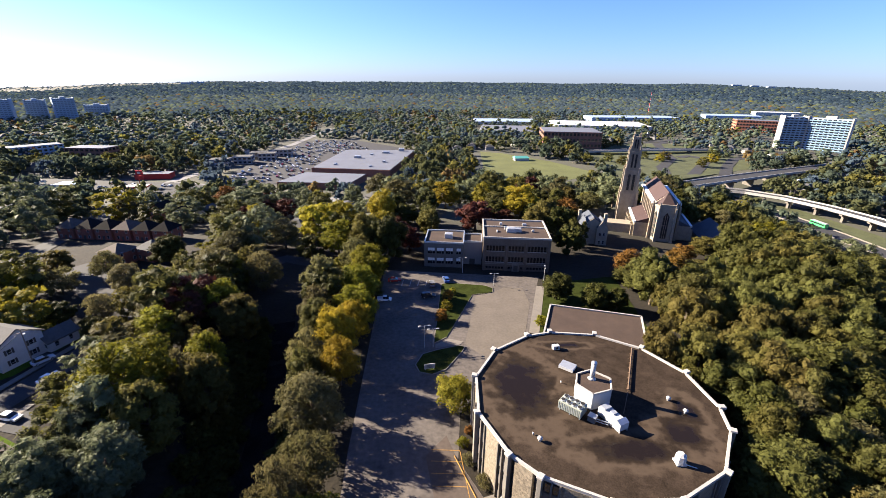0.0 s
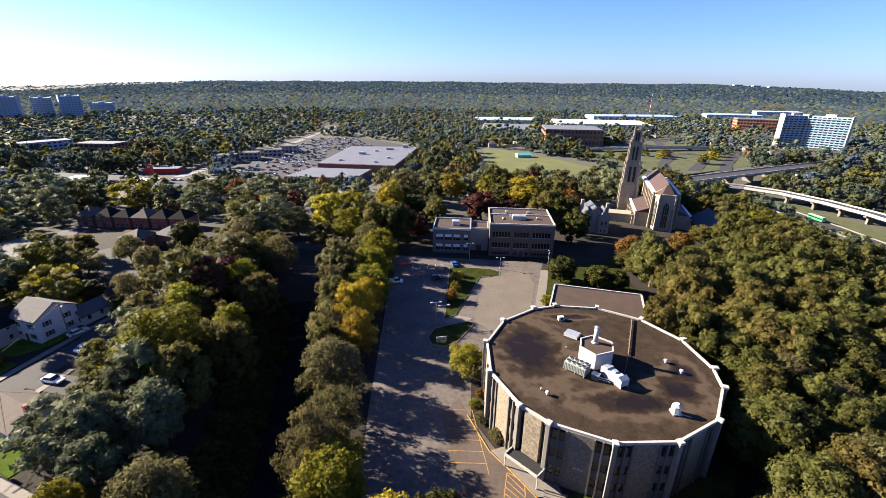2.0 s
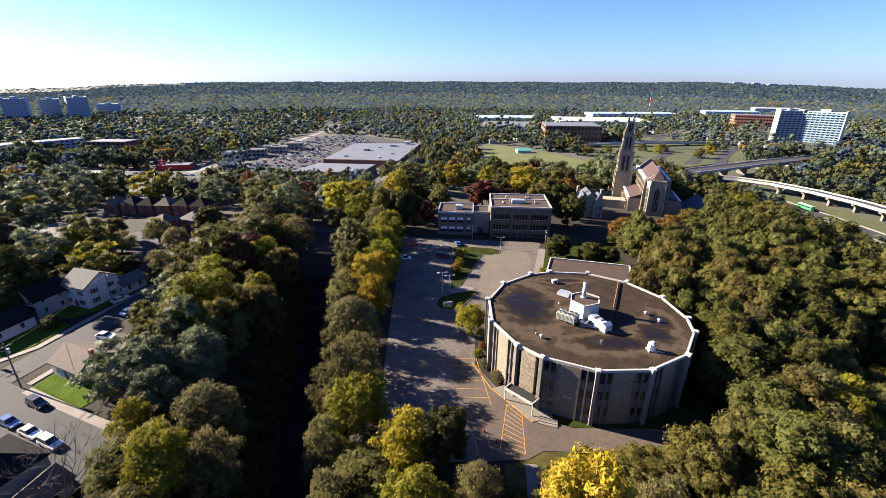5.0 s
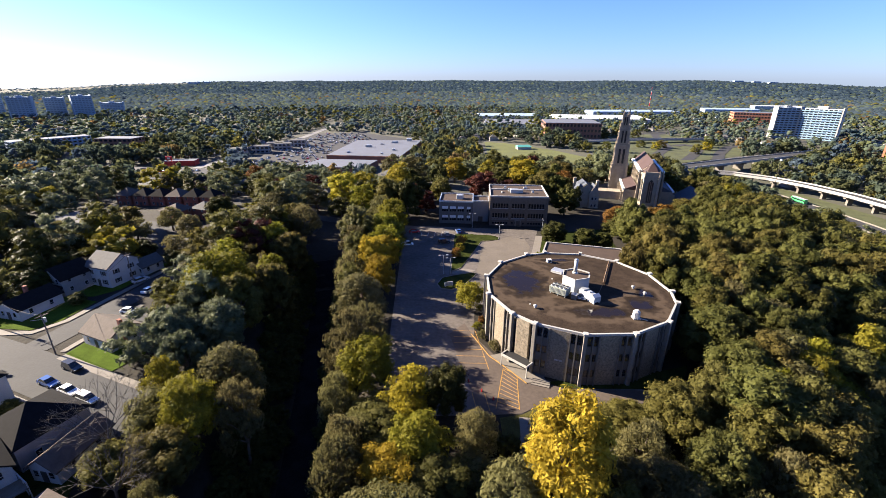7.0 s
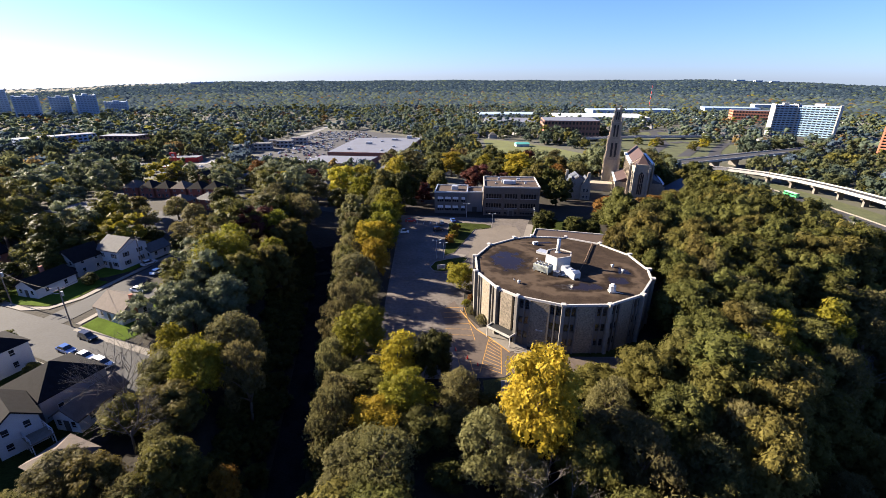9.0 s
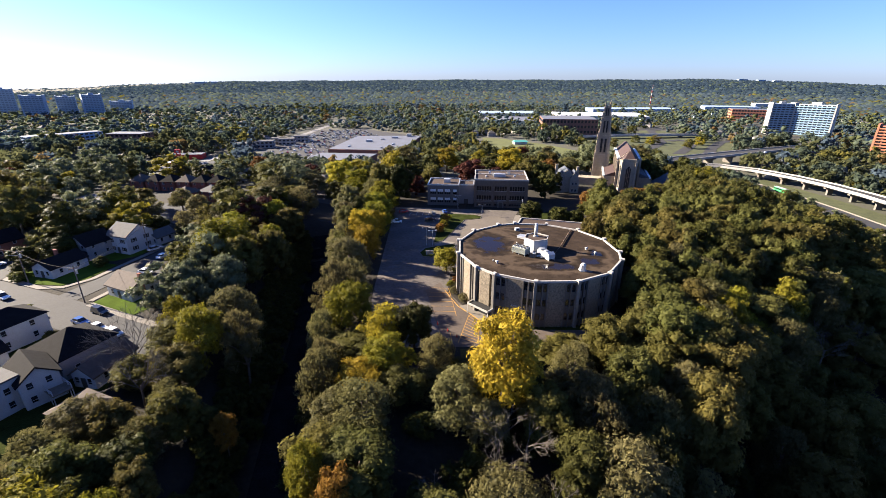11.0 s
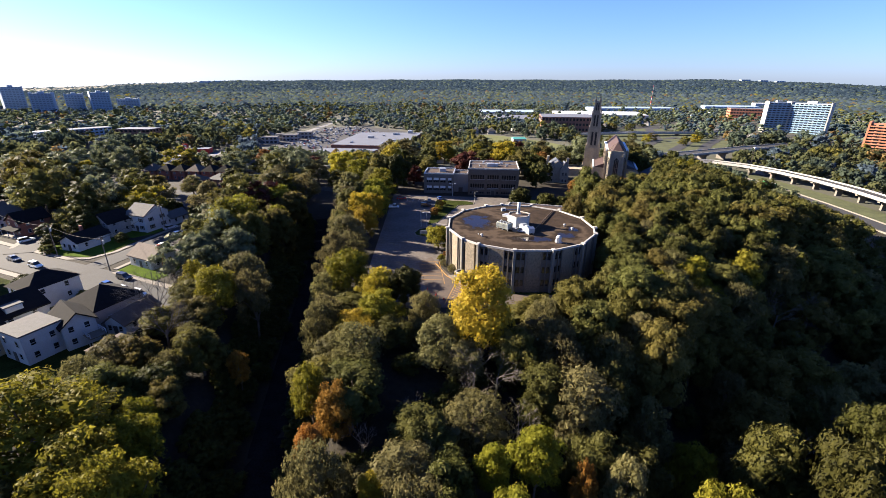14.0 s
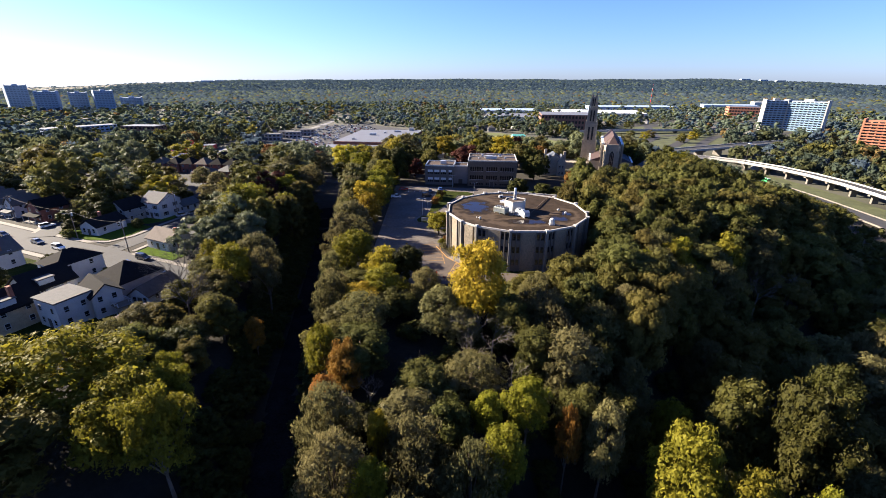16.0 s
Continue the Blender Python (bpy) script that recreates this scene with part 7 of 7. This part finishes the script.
part("roof", Shape().box(0, 0, 3.2, 11.8, 2.4, 0.15), WHITE_METAL, bus)
part("window_band", Shape().box(0, 0, 1.7, 11.4, 2.54, 0.9), GLASS, bus)
for x in (-4, 3.6):
    for y in (-1.1, 1.1):
        part("wheel", Shape().tube((x, y - 0.15, 0.5), (x, y + 0.15, 0.5), 0.5, 0.5, 12), DARK, bus)

# cars at the shops
lot = random.Random(9)
spots = []
for row in range(20):
    y = 336 + row * 13.6
    x0, x1 = (-205, -146) if y < 480 else (-200, -80 - (y - 480) * 0.55)
    for x in range(int(x0), int(x1), 4):
        if lot.random() < (0.66 if y < 560 else 0.5):
            spots.append((x + lot.uniform(-1, 1), y + lot.choice((-3, 3)) + lot.uniform(-0.5, 0.5)))
for x in range(-345, -200, 5):
    for y in (283, 297, 309):
        if lot.random() < 0.5:
            spots.append((x, y + (x + 270) * -0.12 + lot.uniform(-2, 2)))
for i, (x, y) in enumerate(spots[:270]):
    car(lot.choice(("sedan", "suv", "sedan")), lot.choices(("white", "black", "grey", "silver", "blue", "red"), (6, 3, 3, 4, 1, 1))[0], x, y, 90 + lot.uniform(-4, 4), "car parked in the shop car park", "cars at the shops",
        -19.85 if y > 318 else -17.5, True)

more = Shape()
for x, y in spots[270:]:
    more.box(x, y, -19.8, 1.8, 4.4, 0.75, 0, 0.95).box(x, y - 0.2, -19.05, 1.6, 2.4, 0.6, 0, 0.8)
more_me = more.mesh("far_parked_cars")
more_me.materials.append(material("assorted_car_paint", (0.22, 0.22, 0.23), 0.3, 0.45, 3.0, 0.0, 0.0, 0.5, 1.2))
tagged(new("far_parked_cars", more_me), "rows of small parked cars at the shops", "cars", kind="stuff")


# ---- far woods ----
def inside(x, y, poly):
    hit = False
    for (x0, y0), (x1, y1) in zip(poly, poly[1:] + poly[:1]):
        if (y0 > y) != (y1 > y) and x < (x1 - x0) * (y - y0) / (y1 - y0) + x0:
            hit = not hit
    return hit


def kept(x, y):
    for k in KEEP:
        if isinstance(k, tuple):
            pts, half = k
            for p, q in zip(pts[:-1], pts[1:]):
                dx, dy = q[0] - p[0], q[1] - p[1]
                u = max(0.0, min(1.0, ((x - p[0]) * dx + (y - p[1]) * dy) / (dx * dx + dy * dy)))
                if math.hypot(x - p[0] - u * dx, y - p[1] - u * dy) < half + 3:
                    return True
        elif inside(x, y, k):
            return True
    return False


HOMES = [(-103, 15, 9), (-134, 29, 9), (-133, 42, 9), (-125, 48, 9), (-119, 54, 7), (-141, -2, 9), (-163, 42, 9), (-139, 108, 9), (-129, 112, 9), (-167, 182, 10), (-153, 176, 9), (-142, 179, 9), (-258, 188, 26), (-173, 95, 17), (-176, 6, 9)]
HOMES += [(-198 + 7 * i, 56 - 2.7 * i, 8) for i in range(4)] + [(-181 + 8.6 * i, 141 - 0.9 * i, 10) for i in range(6)]
KEEP += [[(-190, 114), (-126, 110), (-126, 150), (-190, 156)], [(-176, 168), (-134, 164), (-134, 186), (-176, 190)], ([(-230, 54), (-150, 18.5), (-80, -9.5)], 9), ([(-119, 12), (-112, 42), (-104, 84), (-80, 112)], 6), [(-130, 70), (-104, 70), (-104, 92), (-150, 110), (-158, 98)], [(-160, 13), (-76, -16), (-76, -45), (-160, -45)]]


def blocked(x, y):
    if -62 < x < 150 and y < (112 if x < -40 else 178 if x > 125 else 186):
        return True
    if any((x - a) ** 2 + (y - b) ** 2 < (0.8 * c + 3) ** 2 for a, b, c in BUSY if b > 100):
        return True
    if x > -83 and y < 112:
        return True
    return any((x - a) ** 2 + (y - b) ** 2 < c * c for a, b, c in HOMES) or kept(x, y)


far = random.Random(21)
ROOFS = Shape()
WALLS = Shape()


def zone(r0, r1, spacing, keep_rate, detail, size, mats, name, label, houses=0.0, ang=(-53, 53), tall=(1.7, 2.4)):
    rows = {m: [] for m in mats}
    r = r0
    while r < r1:
        gap = spacing * (1 + 0.5 * (r - r0) / (r1 - r0))
        n = int(radians(ang[1] - ang[0]) * r / gap)
        for i in range(n):
            a = radians(ang[0]) + (i + far.uniform(0.1, 0.9)) * radians(ang[1] - ang[0]) / n
            rr = r + far.uniform(-0.5, 0.5) * gap
            x, y = HUB[0] + rr * math.sin(a), HUB[1] + rr * math.cos(a)
            patch = noise.noise(Vector((x * 0.006, y * 0.006, 3.0)))
            if far.random() > keep_rate + 0.35 * patch or blocked(x, y):
                if houses and far.random() < houses and not blocked(x, y):
                    z, w, yaw = float(land(x, y)), far.uniform(7, 10), far.uniform(0, 3)
                    WALLS.box(x, y, z - 0.5, w, w * 1.15, 5.0, yaw)
                    ROOFS.box(x, y, z + 4.5, w * 1.1, w * 1.25, 2.6, yaw, 0.25)
                continue
            s = far.choice((0.75, 0.85, 0.95, 1.0, 1.1, 1.2, 1.35)) * far.uniform(0.92, 1.08) * size
            z = float(land(x, y))
            kind = far.choices(list(mats), [mats[m] for m in mats])[0]
            rows[kind].append((x, y, z, s * far.uniform(*tall), s * (1 + 0.25 * (gap / spacing - 1))))
        r += gap * 0.9
    for kind, lst in rows.items():
        if lst:
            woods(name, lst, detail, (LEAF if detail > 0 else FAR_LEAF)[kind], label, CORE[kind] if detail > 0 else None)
    return sum(len(v) for v in rows.values())


# the share of haze-blue leaves grows with distance, in place of air haze
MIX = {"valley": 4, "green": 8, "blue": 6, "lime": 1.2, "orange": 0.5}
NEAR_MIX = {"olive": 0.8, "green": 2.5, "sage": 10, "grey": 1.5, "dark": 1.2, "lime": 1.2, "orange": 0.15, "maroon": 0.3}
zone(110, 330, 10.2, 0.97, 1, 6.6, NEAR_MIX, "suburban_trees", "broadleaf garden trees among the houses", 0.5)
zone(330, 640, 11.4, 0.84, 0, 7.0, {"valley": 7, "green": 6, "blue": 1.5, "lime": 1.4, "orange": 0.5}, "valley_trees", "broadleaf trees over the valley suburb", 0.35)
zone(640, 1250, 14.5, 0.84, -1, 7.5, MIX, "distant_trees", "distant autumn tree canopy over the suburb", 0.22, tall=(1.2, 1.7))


def canopy_cover(r0, r1, spacing, mat_mix, name, label, sink=0.0):
    """Far canopy: low jagged humps, one for each group of trees."""
    rows = {m: [] for m in mat_mix}
    r = r0
    while r < r1:
        gap = spacing * (1 + 0.6 * (r - r0) / (r1 - r0))
        n = int(radians(108) * r / gap)
        for i in range(n):
            a = radians(-54) + (i + far.uniform(0.1, 0.9)) * radians(108) / n
            rr = r + far.uniform(-0.5, 0.5) * gap
            x, y = HUB[0] + rr * math.sin(a), HUB[1] + rr * math.cos(a)
            if kept(x, y):
                continue
            rows[far.choices(list(mat_mix), list(mat_mix.values()))[0]].append((x, y, float(land(x, y)), far.uniform(0.8, 1.3) * gap * 0.75))
        r += gap * 0.85
    for kind, lst in rows.items():
        p = np.array(lst)
        rg = np.random.default_rng(len(lst))
        ang = np.arange(6) * math.pi / 3 + rg.random((len(p), 1)) * 3
        rim = p[:, 3][:, None] * (0.75 + 0.5 * rg.random((len(p), 6)))
        ring = np.stack([np.cos(ang) * rim, np.sin(ang) * rim, p[:, 3][:, None] * (-0.25 + 0.3 * rg.random((len(p), 6)))], 2)
        tip = np.concatenate([rg.normal(0, 0.2, (len(p), 1, 2)), 0.65 + 0.35 * rg.random((len(p), 1, 1))], 2) * p[:, 3][:, None, None]
        tip[:, :, 2] *= 0.55
        v = np.concatenate([ring, tip], 1) + p[:, None, :3] + np.array([0, 0, 3.0 - sink])
        one = np.array([(k, (k + 1) % 6, 6) for k in range(6)])
        f = one[None] + (np.arange(len(p)) * 7)[:, None, None]
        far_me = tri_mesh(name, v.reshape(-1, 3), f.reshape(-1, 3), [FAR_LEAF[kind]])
        far_me.shade_smooth()
        tagged(new(name, far_me), label, "trees", kind="stuff")


# mostly haze-blue leaves: the air in between is put into their colour
canopy_cover(1230, 2100, 14, {"green": 4, "lime": 0.5, "orange": 0.3, "blue": 8}, "distant_canopy", "distant wooded plain, autumn leaves tinted blue for haze")
canopy_cover(3260, 4650, 30, {"ridge": 5, "blue": 5}, "farthest_woods", "woods beyond the escarpment, tinted blue for haze", 16.0)
canopy_cover(2080, 3300, 16, {"ridge": 9, "blue": 2, "green": 1.5}, "ridge_woods", "wooded escarpment on the horizon, tinted blue for haze")
for shape, name, mat, label in ((WALLS, "far_house_walls", GREY_SIDING, "pale walls of distant houses among trees"), (ROOFS, "far_house_roofs", SHINGLE_PALE, "grey roofs of distant houses among trees")):
    me = shape.mesh(name)
    me.materials.append(mat)
    tagged(new(name, me), label, "houses", kind="stuff")
for a, r, w, h in ((-27.5, 3060, 60, 16), (-26.2, 3060, 30, 10), (33.0, 3080, 50, 12), (34.6, 3080, 40, 14), (36.0, 3090, 46, 11)):
    x, y = HUB[0] + r * math.sin(radians(a)), HUB[1] + r * math.cos(radians(a))
    g = float(land(x, y))
    big_block("ridge_building", "distant building on the crest of the escarpment", [(x - w / 2, y), (x + w / 2, y), (x + w / 2, y + 20), (x - w / 2, y + 20)], g, g + 11 + h * 0.5, TOWER_GREY, ROOF_GREY)
